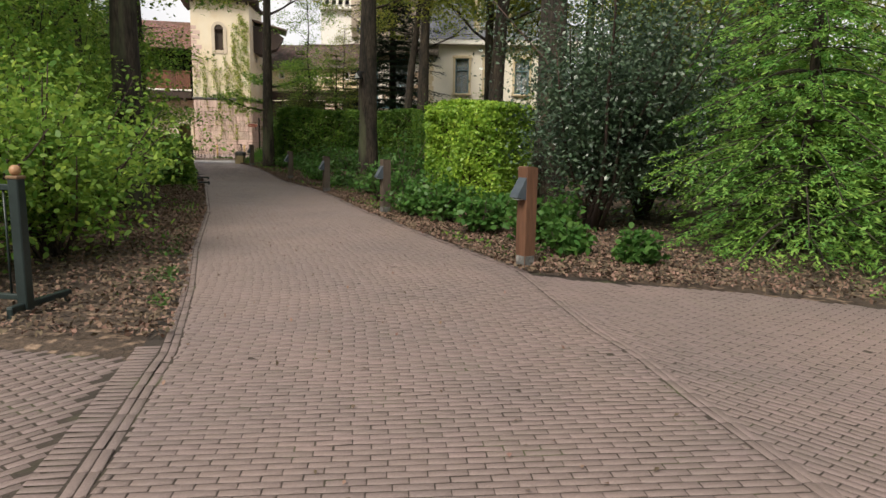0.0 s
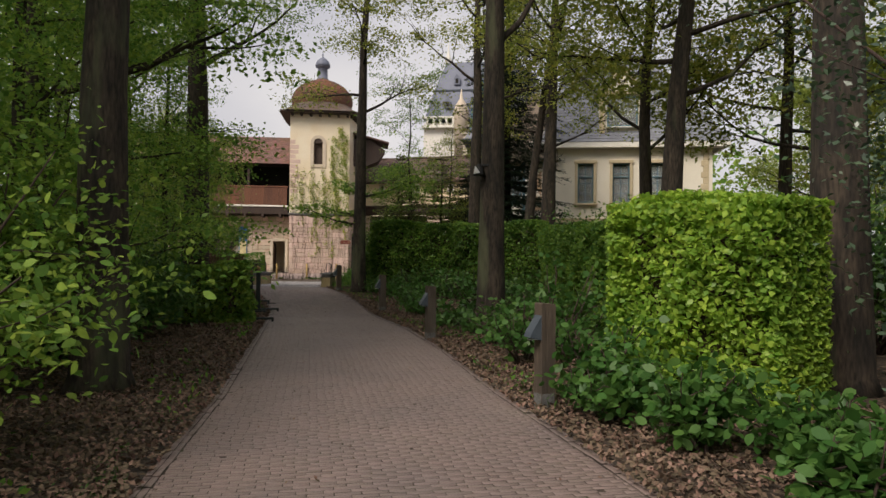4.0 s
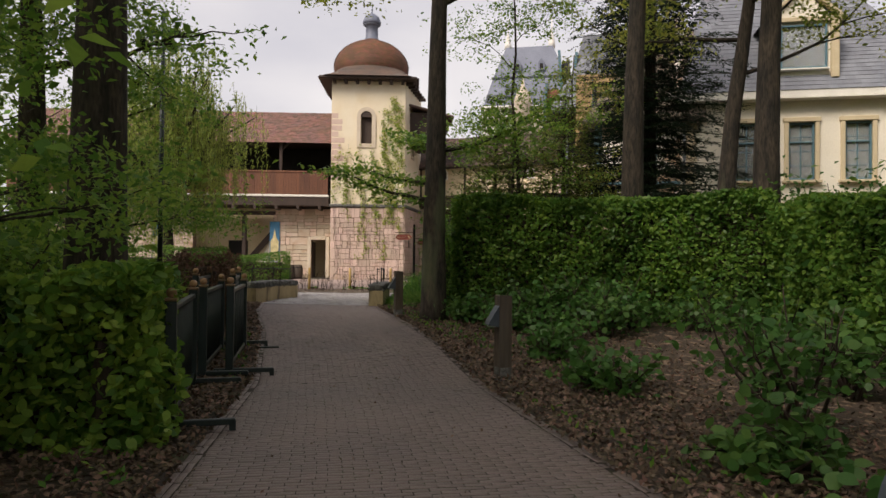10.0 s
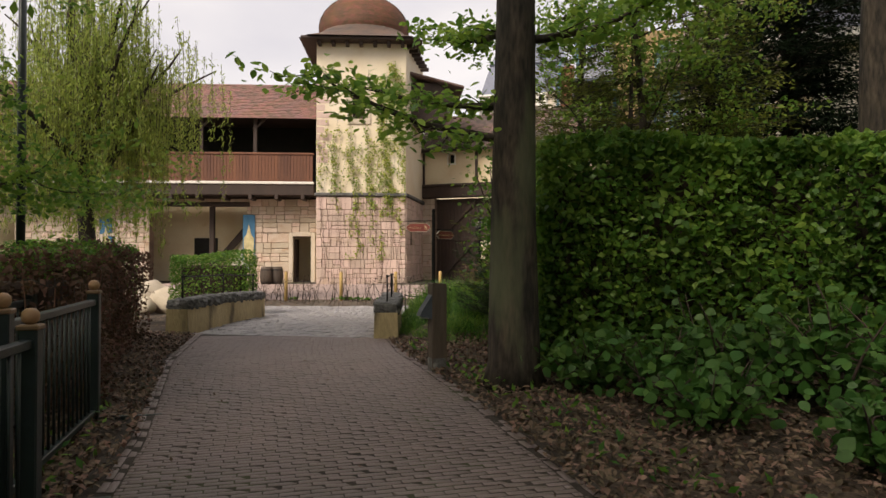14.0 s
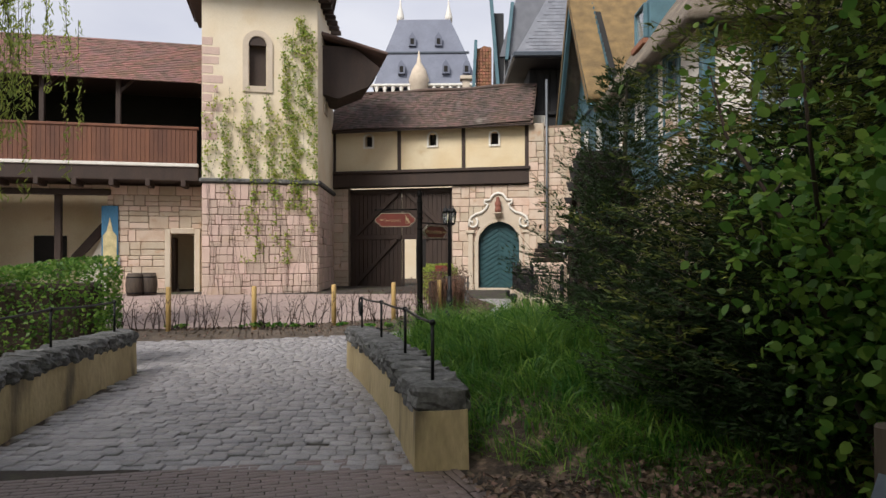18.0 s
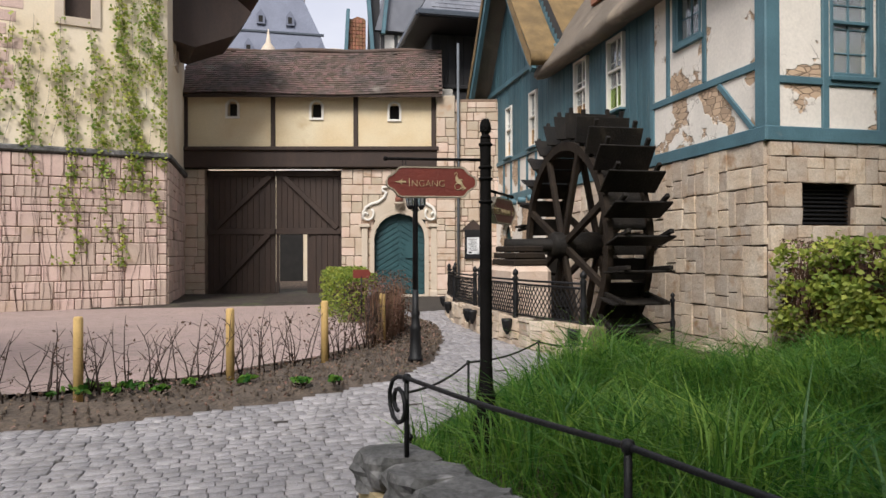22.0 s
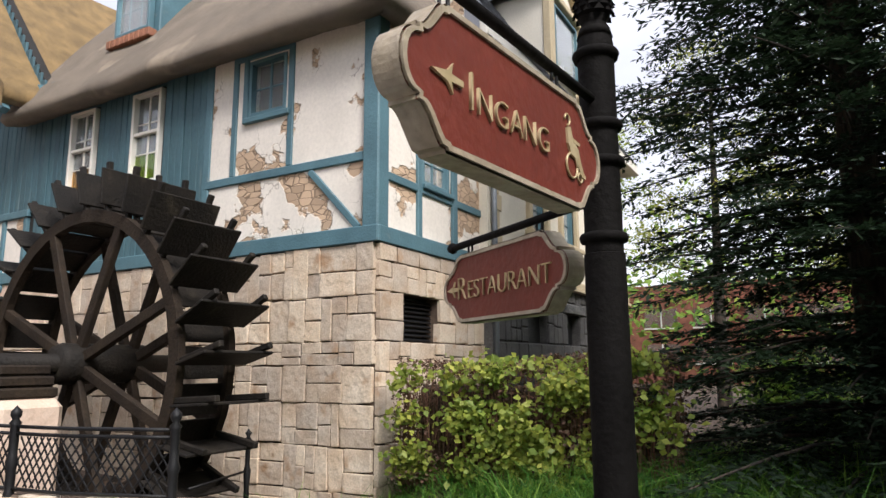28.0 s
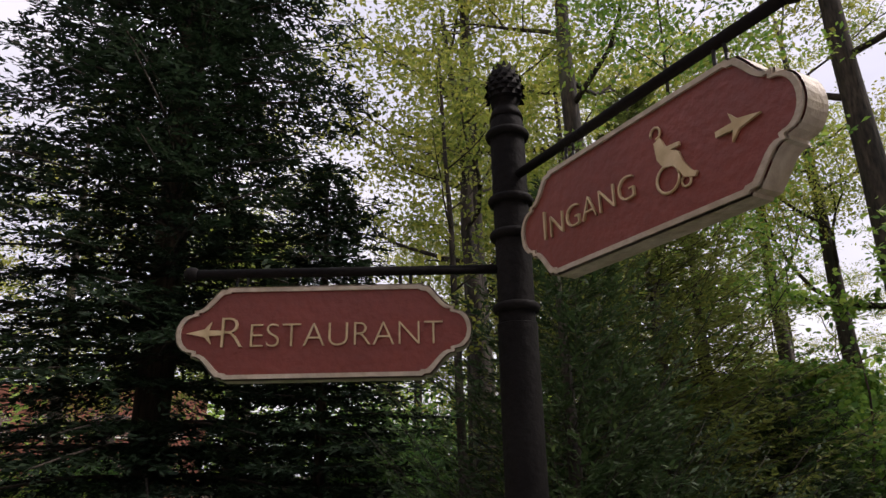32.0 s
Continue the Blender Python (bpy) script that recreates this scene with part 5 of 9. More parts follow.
def arch_frame(u0, z0, u1, z1, wide):
    """The flat ring round an arched opening, as a prism outline walk."""
    c, r = (u0 + u1) / 2, (u1 - u0) / 2
    inner = [(u1, z0)] + [(c + r * math.cos(a), z1 + r * math.sin(a)) for a in np.linspace(0, math.pi, 13)] + [(u0, z0)]
    outer = [(u1 + wide, z0 - wide)] + [(c + (r + wide) * math.cos(a), z1 + (r + wide) * math.sin(a)) for a in np.linspace(0, math.pi, 13)] + [(u0 - wide, z0 - wide)]
    n = len(inner)
    verts = [(x, y, z) for y in (-0.05, 0.06) for ring in (inner, outer) for x, z in ring]
    faces = []
    for i in range(n):
        j = (i + 1) % n
        faces += [(i, j, n + j, n + i), (2 * n + i, 3 * n + i, 3 * n + j, 2 * n + j), (n + i, n + j, 3 * n + j, 3 * n + i), (i, 2 * n + i, 2 * n + j, j)]
    return verts, faces


part("window_surround", Geo().add(*arch_frame(1.56, 7.55, 2.18, 9.02, 0.2)), STONE_TRIM, tower, "pale stone arched surround", m=TF @ pose(0, -0.02, 0))
g = Geo()
g.prism([(1.56, 9.0), (2.18, 9.0)] + [(1.87 + 0.31 * math.cos(a), 9.0 + 0.31 * math.sin(a)) for a in np.linspace(0, math.pi, 11)], 0.06)
part("window_lunette", g, BROWN_WOOD, tower, m=TF @ pose(0, -0.03, 0))
part("window_surround", Geo().add(*arch_frame(1.7, 7.2, 2.2, 8.95, 0.16)), STONE_TRIM, tower, m=TR @ pose(0, -0.02, 0))
part("ledge", Geo().box((1.97, -0.03, 4.2), (4.1, 0.2, 0.16), 0.04), CAPSTONE, tower, "grey-violet stone ledge", m=TF)
part("ledge", Geo().box((2.3, -0.03, 4.2), (4.5, 0.2, 0.16), 0.04), CAPSTONE, tower, m=TR)
rnd = random.Random(9)
for k in range(11):
    w = rnd.uniform(0.35, 0.75)
    part("quoin", Geo().box((w / 2, 0.0, 5.75 + k * 0.33), (w, 0.06, 0.29), 0.02), TOWER_STONE, tower, m=TF)
part("eave", Geo().box((1.97, 2.0, 11.02), (5.2, 5.2, 0.14), 0.03), BROWN_WOOD, tower, "dark brown eaves", m=TF)
for k in range(7):
    part("corbel", Geo().box((0.15 + k * 0.61, -0.22, 10.86), (0.16, 0.42, 0.18), 0.02), BROWN_WOOD, tower, m=TF)
    part("corbel", Geo().box((0.15 + k * 0.61, -0.22, 10.86), (0.16, 0.42, 0.18), 0.02), BROWN_WOOD, tower, m=TR)
TC = TF @ pose(1.97, 2.0, 0)
skirt = Geo()
rings = [(2.72, 11.09), (2.45, 11.3), (2.2, 11.55), (2.02, 11.85)]
verts = []
for k, (r, z) in enumerate(rings):
    for i in range(32):
        a = 2 * math.pi * (i + 0.5) / 32
        sq = 1 / max(abs(math.cos(a)), abs(math.sin(a)))
        mix_ = 1 + (sq - 1) * (1 - k / 3)
        verts.append((r * math.cos(a) * mix_, r * math.sin(a) * mix_, z))
skirt.add(verts, [(k * 32 + i, k * 32 + (i + 1) % 32, (k + 1) * 32 + (i + 1) % 32, (k + 1) * 32 + i) for k in range(3) for i in range(32)])
part("skirt_roof", skirt, ROOF_TILE, tower, "brown tiled skirt roof", m=TC)
dome_prof = [(1.98, 11.75), (2.08, 12.0), (2.1, 12.25), (2.04, 12.55), (1.88, 12.85), (1.62, 13.15), (1.28, 13.4), (0.9, 13.58), (0.55, 13.7), (0.4, 13.8)]
dome = part("dome", Geo(True).lathe(dome_prof, 48), DOME_TILE, tower, "rust-brown shingled onion dome", m=TC)
g = Geo()
zs_ = np.linspace(11.8, 13.62, 22)
dr = lambda z: float(np.interp(z, [p[1] for p in dome_prof], [p[0] for p in dome_prof]))
for k in range(21):
    n_ = 56
    for i in range(n_):
        a0, a1 = 2 * math.pi * (i + (k % 2) / 2) / n_, 2 * math.pi * (i + 0.9 + (k % 2) / 2) / n_
        z0, z1 = zs_[k], zs_[k] + (zs_[1] - zs_[0]) * 1.15
        r0, r1 = dr(z0) + 0.035, dr(z1) + 0.006
        g.add([(r0 * math.cos(a0), r0 * math.sin(a0), z0), (r0 * math.cos(a1), r0 * math.sin(a1), z0), (r1 * math.cos(a1), r1 * math.sin(a1), z1), (r1 * math.cos(a0), r1 * math.sin(a0), z1)], [(0, 1, 2, 3)])
part("shingle", g, DOME_TILE, dome, m=TC, kind="stuff")
part("lantern", Geo(True).lathe([(0.42, 13.75), (0.42, 13.85), (0.36, 13.9), (0.34, 14.55), (0.42, 14.62), (0.5, 14.68)], 12), LEAD, tower, "grey lantern drum", m=TC)
part("lantern_cap", Geo(True).lathe([(0.5, 14.68), (0.52, 14.85), (0.42, 15.1), (0.22, 15.28), (0.06, 15.36), (0.03, 15.5), (0.06, 15.55), (0.03, 15.62), (0.01, 15.9)], 16), LEAD, tower, "small onion cap with finial", m=TC)
# jettied hoist beside the tower
hoist = part("hoist_hood", Geo().prism([(0.0, 8.3), (0.9, 8.1), (2.0, 8.6), (2.5, 9.35), (1.5, 10.1), (0.0, 10.1)], 2.0), BROWN_WOOD, tower, "dark brown jettied wooden hood", m=TF @ pose(3.9, 1.2, -0.55))
part("hood_roof", Geo().box((1.3, 1.0, 10.02), (3.0, 2.6, 0.12), 0.03, ry=14), ROOF_TILE, tower, m=TF @ pose(3.9, 1.2, -0.35))

# ---- gallery wing ----
gallery = thing("gallery_wing", pose(-24, 49, 0.2), "long two-storey wing with red-brown timber gallery and tiled roof", "house")
GL = pose(-34.0, 46.4, 0, 0, 0, 14)
GW = 17.0
DOORG = (15.95, 0.15, 16.75, 2.36)
ARC1, ARC2, DOORW = (9.5, 0.15, 13.85, 3.75), (1.0, 0.15, 3.6, 3.0), (7.5, 0.15, 8.0, 2.36)
gw = wall_with_holes("wall", GL, GW, 0.0, 4.1, 0.5, [DOORG, DOORW, ARC1, ARC2], MORTAR_PALE, gallery, "sandstone ground floor")
stone_run(gw, GL, stone_layout(GW, 0.0, 4.08, [(15.75, 0.15, 16.95, 2.55), (7.35, 0.15, 8.15, 2.5), ARC1, ARC2], 0.28, 0.46, 60), SANDSTONE_RUN, 61)
part("door_surround", Geo().box((15.85, -0.03, 1.35), (0.2, 0.2, 2.4), 0.02).box((16.85, -0.03, 1.35), (0.2, 0.2, 2.4), 0.02).box((16.35, -0.03, 2.47), (0.8, 0.2, 0.2), 0.02), STONE_TRIM, gallery, m=GL)
part("door_surround", Geo().box((7.42, -0.03, 1.3), (0.14, 0.2, 2.3), 0.02).box((8.08, -0.03, 1.3), (0.14, 0.2, 2.3), 0.02).box((7.75, -0.03, 2.43), (0.52, 0.2, 0.14), 0.02), STONE_TRIM, gallery, m=GL)
part("side_door", Geo().box((7.75, 0.15, 1.25), (0.5, 0.06, 2.2), 0.01), TEAL, gallery, "faded grey-teal plank door", m=GL)
part("arch_post", Geo().box((12.2, 0.3, 2.0), (0.22, 0.22, 3.6), 0.02), BROWN_WOOD, gallery, "dark timber post in the recess", m=GL)
part("stair_stringer", Geo().box((13.05, 1.0, 2.1), (2.6, 0.12, 0.32), 0.02, ry=-50), BROWN_WOOD, gallery, "dark stair stringer", m=GL)
part("stair_wall", Geo().prism([(12.4, 0.1), (13.85, 0.1), (13.85, 3.0), (13.75, 3.0)], 0.2), VILLA_WALL, gallery, "pale wall under the stair", m=GL @ pose(0, 1.1, 0))
# window drawn solid near-black; the unlit interior is in its colour
part("recess_window", Geo().box((11.4, 2.12, 1.85), (1.1, 0.08, 1.0), 0.01), SHADE_BLACK, gallery, "dark window at the back of the recess", m=GL)
part("lintel_beam", Geo().box((11.68, -0.02, 3.82), (4.6, 0.2, 0.2), 0.02), BROWN_WOOD, gallery, m=GL)
part("passage", Geo().box((8.5, 2.2, 2.0), (17.0, 0.1, 4.2), 0.01), OCHRE, gallery, "ochre wall inside the arches", m=GL)
part("door_leaf", Geo().box((16.0, 0.62, 1.2), (0.06, 0.9, 2.1), 0.01), BROWN_WOOD, gallery, m=GL)
part("gallery_floor", Geo().box((8.5, 0.1, 4.42), (17.0, 2.2, 0.5), 0.03), BROWN_WOOD, gallery, "dark gallery floor beam", m=GL)
# near-black sheet paints the deep shade at the back of the gallery
part("gallery_back", Geo().box((8.5, 1.9, 6.4), (17.0, 0.1, 3.6), 0.01), SHADE_BLACK, gallery, m=GL)
part("gallery_ceiling", Geo().box((8.5, 0.6, 7.75), (17.0, 3.0, 0.08), 0.01), BROWN_WOOD, gallery, m=GL)
for k in range(15):
    u = 0.4 + k * 1.15
    part("corbel", Geo().box((u, -0.6, 4.1), (0.16, 0.9, 0.25), 0.02), BROWN_WOOD, gallery, m=GL)
for k in range(7):
    part("gallery_post", Geo().box((0.3 + k * 2.35, -0.9, 6.2), (0.16, 0.16, 3.1), 0.015), BROWN_WOOD, gallery, m=GL)
    part("brace", Geo().box((0.55 + k * 2.35, -0.9, 7.4), (0.75, 0.1, 0.1), 0.01, ry=-45), BROWN_WOOD, gallery, m=GL)
u = 0.0
while u < GW - 0.1:
    part("balcony_board", Geo().box((u + 0.07, -0.97, 5.37), (0.132, 0.03, 1.22), 0.006), RED_WOOD, gallery, m=GL)
    u += 0.14
part("handrail", Geo().box((8.5, -0.96, 6.02), (17.0, 0.12, 0.1), 0.02), RED_WOOD, gallery, m=GL)
part("bottom_rail", Geo().box((8.5, -0.98, 4.72), (17.0, 0.14, 0.12), 0.02), WHITE, gallery, "pale sill board", m=GL)
rnd = random.Random(71)


def gal_roof(u, s):
    return None if s > 4.0 or u > 17.2 else (u - 0.1, -1.25 + s * 0.82, 7.55 + s * 0.58)


gr = part("roof", Geo().add([(-0.1, -1.25, 7.53), (17.1, -1.25, 7.53), (17.1, 2.0, 9.83), (-0.1, 2.0, 9.83), (17.1, 5.3, 7.53), (-0.1, 5.3, 7.53)], [(0, 1, 2, 3), (3, 2, 4, 5)]), RED_TILE, gallery, "red-brown tiled roof", m=GL)
part("tile", tile_rows(Geo(), gal_roof, 17.1, 3.95, 0.17, 0.19, rnd), RED_TILE, gr, m=GL, kind="stuff")
part("rear_wall", Geo().box((8.5, 4.6, 4.0), (17.0, 0.3, 8.0), 0.02), PLASTER, gallery, m=GL)
for u, dz in ((13.95, 0.0), (7.6, -0.15)):
    banner = thing("wall_banner", GL @ pose(u, -0.1, 2.1 + dz), "long blue and cream banner with a silver shield", "banner", "banners on the wing")
    local_part("cloth", Geo().prism([(-0.27, -0.9), (0.27, -0.9), (0.27, 1.25), (-0.27, 1.25)], 0.02), BLUE_CLOTH, banner)
    local_part("pale_field", Geo().prism([(-0.22, -0.88), (0.22, -0.88), (0.22, 0.2), (0.1, 0.35), (0.0, 0.85), (-0.1, 0.35), (-0.22, 0.2)], 0.012), CREAM_CLOTH, banner)
    for o in banner.children:
        if o.name.startswith("pale_field"):
            o.matrix_basis = PLACED[banner] @ pose(0, -0.016, 0)
    local_part("shield", Geo().prism([(0, -1.25)] + [(0.33, -0.85), (0.33, -0.55), (-0.33, -0.55), (-0.33, -0.85)], 0.05), SILVER, banner)

# ---- gate wing ----
gate = thing("gate_wing", pose(-9.4, 54.0, 0.1), "timber-framed gatehouse wing with brown gates and tiled roof", "gatehouse")
GT = pose(-13.5, 54.87, 0, 0, 0, -12)
gate_hole, green_hole = (0.7, 0.0, 5.2, 4.42), (6.27, 0.0, 7.97, 2.94)
wall_with_holes("wall", GT, 0.7, 0.0, 4.42, 0.5, [], MORTAR_PALE, gate, "pale squared stone jamb")
gs = wall_with_holes("wall", GT, 8.35, 0.0, 4.42, 0.5, [green_hole], MORTAR_PALE, gate, "pale squared stone wall", u0=5.2)
stone_run(gs, GT, stone_layout(8.35, 0.0, 4.40, [gate_hole, green_hole], 0.26, 0.44, 80), SANDSTONE_RUN, 81)
part("bressummer", Geo().box((4.17, 0.1, 4.72), (8.5, 0.62, 0.56), 0.02).box((4.17, 0.02, 5.05), (8.5, 0.62, 0.13), 0.02), BROWN_WOOD, gate, "dark brown beam over the gates", m=GT)
SLITS = [(1.45, 6.15, 1.78, 6.62), (4.22, 6.1, 4.55, 6.6), (6.8, 6.05, 7.12, 6.55)]
wall_with_holes("upper_wall", GT, 8.35, 5.1, 7.0, 0.4, SLITS, OCHRE, gate, "stained ochre plaster panels")
for s in SLITS:
    part("slit_surround", Geo().add(*arch_frame(s[0], s[1], s[2], s[3] - 0.14, 0.07)), WHITE, gate, "white arched slit surround", m=GT)
    # near-black sheet paints the unlit depth of the slit
    part("slit_back", Geo().box(((s[0] + s[2]) / 2, 0.3, (s[1] + s[3]) / 2), (0.5, 0.05, 0.8), 0.01), SHADE_BLACK, gate, m=GT)
for u in (0.07, 2.95, 5.68, 8.26):
    part("stud", Geo().box((u, 0.05, 6.03), (0.15, 0.2, 1.84), 0.015), BROWN_WOOD, gate, m=GT)
rnd = random.Random(91)


def gate_roof(u, s):
    return None if s > 2.75 or u > 8.75 else (u - 0.2, -0.45 + s * 0.70, 6.82 + s * 0.70 + 0.05 * math.sin(u * 0.9))


gro = part("roof", Geo().add([(-0.2, -0.45, 6.78), (8.55, -0.45, 6.78), (8.55, 1.5, 8.72), (-0.2, 1.5, 8.72), (8.55, 3.6, 6.7), (-0.2, 3.6, 6.7)], [(0, 1, 2, 3), (3, 2, 4, 5)]), ROOF_TILE, gate, "sagging roof of old grey-brown plain tiles", m=GT)
part("tile", tile_rows(Geo(), gate_roof, 8.6, 2.7, 0.135, 0.16, rnd), ROOF_TILE, gro, m=GT, kind="stuff")
part("ridge", Geo(True).tube([(u, 1.5, 8.76 + 0.03 * math.sin(u * 2)) for u in np.linspace(-0.2, 8.55, 24)], 0.09, 8), ROOF_TILE, gro, m=GT)
part("eave_board", Geo().box((4.17, -0.4, 6.76), (8.7, 0.06, 0.12), 0.01), BROWN_WOOD, gate, m=GT)
# the two brown leaves, one with a wicket standing open
for u0, u1, holes in ((0.72, 2.96, []), (2.99, 5.18, [(3.08, 0.1, 4.02, 2.25)])):
    leaf_ = wall_with_holes("gate_leaf", GT @ pose(0, 0.25, 0), u1, 0.1, 4.38, 0.08, holes, BROWN_WOOD, gate, "dark brown plank gate", u0=u0)
    for k in range(int((u1 - u0) / 0.19)):
        uu = u0 + 0.1 + k * 0.19
        if not (holes and 3.0 < uu < 4.1):
            part("gate_plank", Geo().box((uu, 0.235, 2.24), (0.18, 0.05, 4.2), 0.006), BROWN_WOOD, leaf_, m=GT)
        else:
            part("gate_plank", Geo().box((uu, 0.235, 3.32), (0.18, 0.05, 2.05), 0.006), BROWN_WOOD, leaf_, m=GT)
    g = Geo()
    g.box(((u0 + u1) / 2, 0.19, 4.28), (u1 - u0, 0.06, 0.2), 0.01).box(((u0 + u1) / 2, 0.19, 2.35), (u1 - u0, 0.06, 0.2), 0.01)
    for a, b in (((u0 + 0.25, 2.45), (u1 - 0.15, 4.2)), ((u0 + 0.15, 0.25), (u1 - 0.2, 2.25))):
        if u0 > 2:
            a, b = (a[0], b[1]), (b[0], a[1])
        if not (holes and a[1] < 2.4 and b[1] < 2.4):
            g.box(((a[0] + b[0]) / 2, 0.165, (a[1] + b[1]) / 2), (math.hypot(b[0] - a[0], b[1] - a[1]), 0.1, 0.17), 0.01, ry=-math.degrees(math.atan2(b[1] - a[1], b[0] - a[0])))
    part("gate_brace", g, BROWN_WOOD, leaf_, m=GT)
# green arched door with its carved surround
arch_out = [(6.29, 0.25), (7.95, 0.25), (7.95, 2.1)] + [(7.12 + 0.83 * math.cos(a), 2.1 + 0.83 * math.sin(a)) for a in np.linspace(0, math.pi, 17)] + [(6.29, 2.1)]
gdoor = part("green_door", Geo().prism(arch_out, 0.06), GREEN_DOOR, gate, "dark teal arched double door with chevron boards", m=GT @ pose(0, 0.2, 0))
for sgn in (-1, 1):
    for k in range(15):
        z = 0.25 + k * 0.19
        uc = 7.12 + sgn * 0.42
        top = 2.1 + math.sqrt(max(0.0, 0.83 ** 2 - 0.42 ** 2)) - 0.2
        if z < top:
            part("door_board", Geo().box((uc, 0.19, z + 0.05), (0.86, 0.03, 0.13), 0.006, ry=32 * sgn), GREEN_DOOR, gdoor, m=GT)
part("door_niche", Geo().prism([(-0.2, 0), (0.2, 0), (0.2, 0.42), (0, 0.62), (-0.2, 0.42)], 0.06), GREEN_DOOR, gdoor, m=GT @ pose(7.5, 0.12, 1.45))
part("arch_trim", Geo().add(*arch_frame(6.29, 0.25, 7.95, 2.1, 0.14)), STONE_TRIM, gate, "pale stone arch", m=GT @ pose(0, -0.05, 0))
for u in (5.98, 8.26):
    part("pilaster", Geo().box((u, -0.06, 1.3), (0.2, 0.2, 2.3), 0.015).box((u, -0.08, 2.52), (0.36, 0.28, 0.12), 0.02).box((u, -0.06, 0.25), (0.28, 0.24, 0.25), 0.02), STONE_TRIM, gate, m=GT)
crest_right = [(8.32, 2.72), (8.3, 2.95), (8.22, 3.12), (8.02, 3.24), (7.8, 3.3), (7.62, 3.45), (7.55, 3.62), (7.67, 3.67), (7.67, 3.78), (7.44, 3.8), (7.39, 3.92), (7.28, 4.03)]
crest = [(5.92, 2.72)] + crest_right + [(7.12, 4.07)] + [(14.24 - u, z) for u, z in crest_right[:0:-1]]
door_arc = [(7.12 + 0.97 * math.cos(a), 2.1 + 0.97 * math.sin(a)) for a in np.linspace(math.pi - 0.696, 0.696, 15)]
part("crest_panel", Geo().prism(crest[:1] + door_arc + crest[1:], 0.05), STONE_TRIM, gate, "curved pale gable panel", m=GT @ pose(0, -0.1, 0))
loop_pts = [(u, -0.13, z) for u, z in crest[1:]] + [(5.92, -0.13, 2.72)]
part("crest_moulding", Geo(True).tube(loop_pts, 0.055, 8), WHITE, gate, "raised white scroll moulding", m=GT)
for u, sg in ((6.05, 1), (8.2, -1)):
    part("scroll", Geo(True).tube([(u + sg * 0.02 * k * math.cos(k * 0.55) , -0.14, 2.88 + 0.02 * k * math.sin(k * 0.55)) for k in range(14)], 0.04, 8), WHITE, gate, m=GT)
part("niche_statue", Geo(True).lathe([(0.0, 3.28), (0.12, 3.3), (0.14, 3.42), (0.10, 3.46), (0.12, 3.55), (0.14, 3.66), (0.08, 3.74), (0.08, 3.84), (0.05, 3.9), (0.0, 3.92)], 12, pose(7.12, -0.24, 0)), RED_BRICK, gate, "small red-brown statuette", m=GT)
part("bracket", Geo(True).lathe([(0.0, 3.06), (0.06, 3.1), (0.13, 3.2), (0.18, 3.24), (0.18, 3.28), (0.0, 3.28)], 12, pose(7.12, -0.24, 0)), STONE_TRIM, gate, m=GT)
# stone pier and wall between gate and mill
pier = thing("stone_pier", pose(-4.3, 52.9, 0.2), "sandstone wall and pier between gatehouse and mill", "wall")
PM = pose(-5.34, 53.08, 0, 0, 0, -14)
pw = wall_with_holes("wall", PM, 2.35, 0.0, 6.7, 0.5, [], MORTAR_PALE, pier)
stone_run(pw, PM, stone_layout(2.35, 0.0, 6.6, [], 0.22, 0.42, 95), SANDSTONE_RUN, 96)
stone_run(pw, PM @ pose(0, -0.12, 0), stone_layout(0.62, 0.0, 6.8, [], 0.28, 0.42, 97), SANDSTONE_RUN, 98)
part("downpipe", Geo(True).tube([(0.72, -0.16, 0.2), (0.72, -0.16, 8.5)], 0.045, 8), GREY_PIPE, pier, m=PM)
notice = thing("notice_box", PM @ pose(1.2, -0.1, 1.9), "black gabled notice case with a white sheet", "notice board")
local_part("case", Geo().box((0, 0, 0), (0.56, 0.12, 0.95), 0.015), IRON, notice)
local_part("gable", Geo().prism([(-0.4, 0.46), (0.4, 0.46), (0.0, 0.82)], 0.2), BROWN_WOOD, notice)
local_part("sheet", Geo().box((0.0, -0.066, -0.05), (0.4, 0.008, 0.55), 0.001), PAPER, notice)
g = Geo()
for k in range(9):
    g.box((-0.02 + 0.02 * (k % 3), -0.073, 0.15 - k * 0.045), (0.3 - 0.05 * (k % 3), 0.003, 0.012), 0.0005)
g.box((-0.1, -0.073, -0.27), (0.1, 0.003, 0.05), 0.0005)
local_part("printed_lines", g, INK, notice)

# ---- black timber house and roofs behind the gate ----
timber = thing("timber_house", pose(-4.0, 56.6, 0.2), "black boarded house with a jutting slate hip roof behind the gate", "house")
part("wall", Geo().box((-3.75, 56.9, 4.8), (2.6, 3.8, 9.4), 0.02), BLACK_BOARD, timber)
for k in range(9):
    part("board", Geo().box((-4.95 + k * 0.29, 54.96, 8.55), (0.27, 0.05, 1.9), 0.01), BLACK_BOARD, timber)
    part("board", Geo().box((-5.08, 55.2 + k * 0.4, 8.55), (0.05, 0.38, 1.9), 0.01), BLACK_BOARD, timber)
part("white_panel", Geo().box((-4.65, 54.93, 7.28), (0.62, 0.08, 0.5), 0.01), WHITE, timber)
part("beam", Geo().box((-3.75, 54.94, 7.62), (2.7, 0.14, 0.14), 0.02), BLACK_BOARD, timber)
part("beam", Geo().box((-3.75, 54.94, 6.94), (2.7, 0.14, 0.16), 0.02), BLACK_BOARD, timber)
part("eave", Geo().box((-3.6, 56.0, 9.62), (4.5, 5.1, 0.12), 0.02), BLACK_BOARD, timber, "dark boarded eaves")
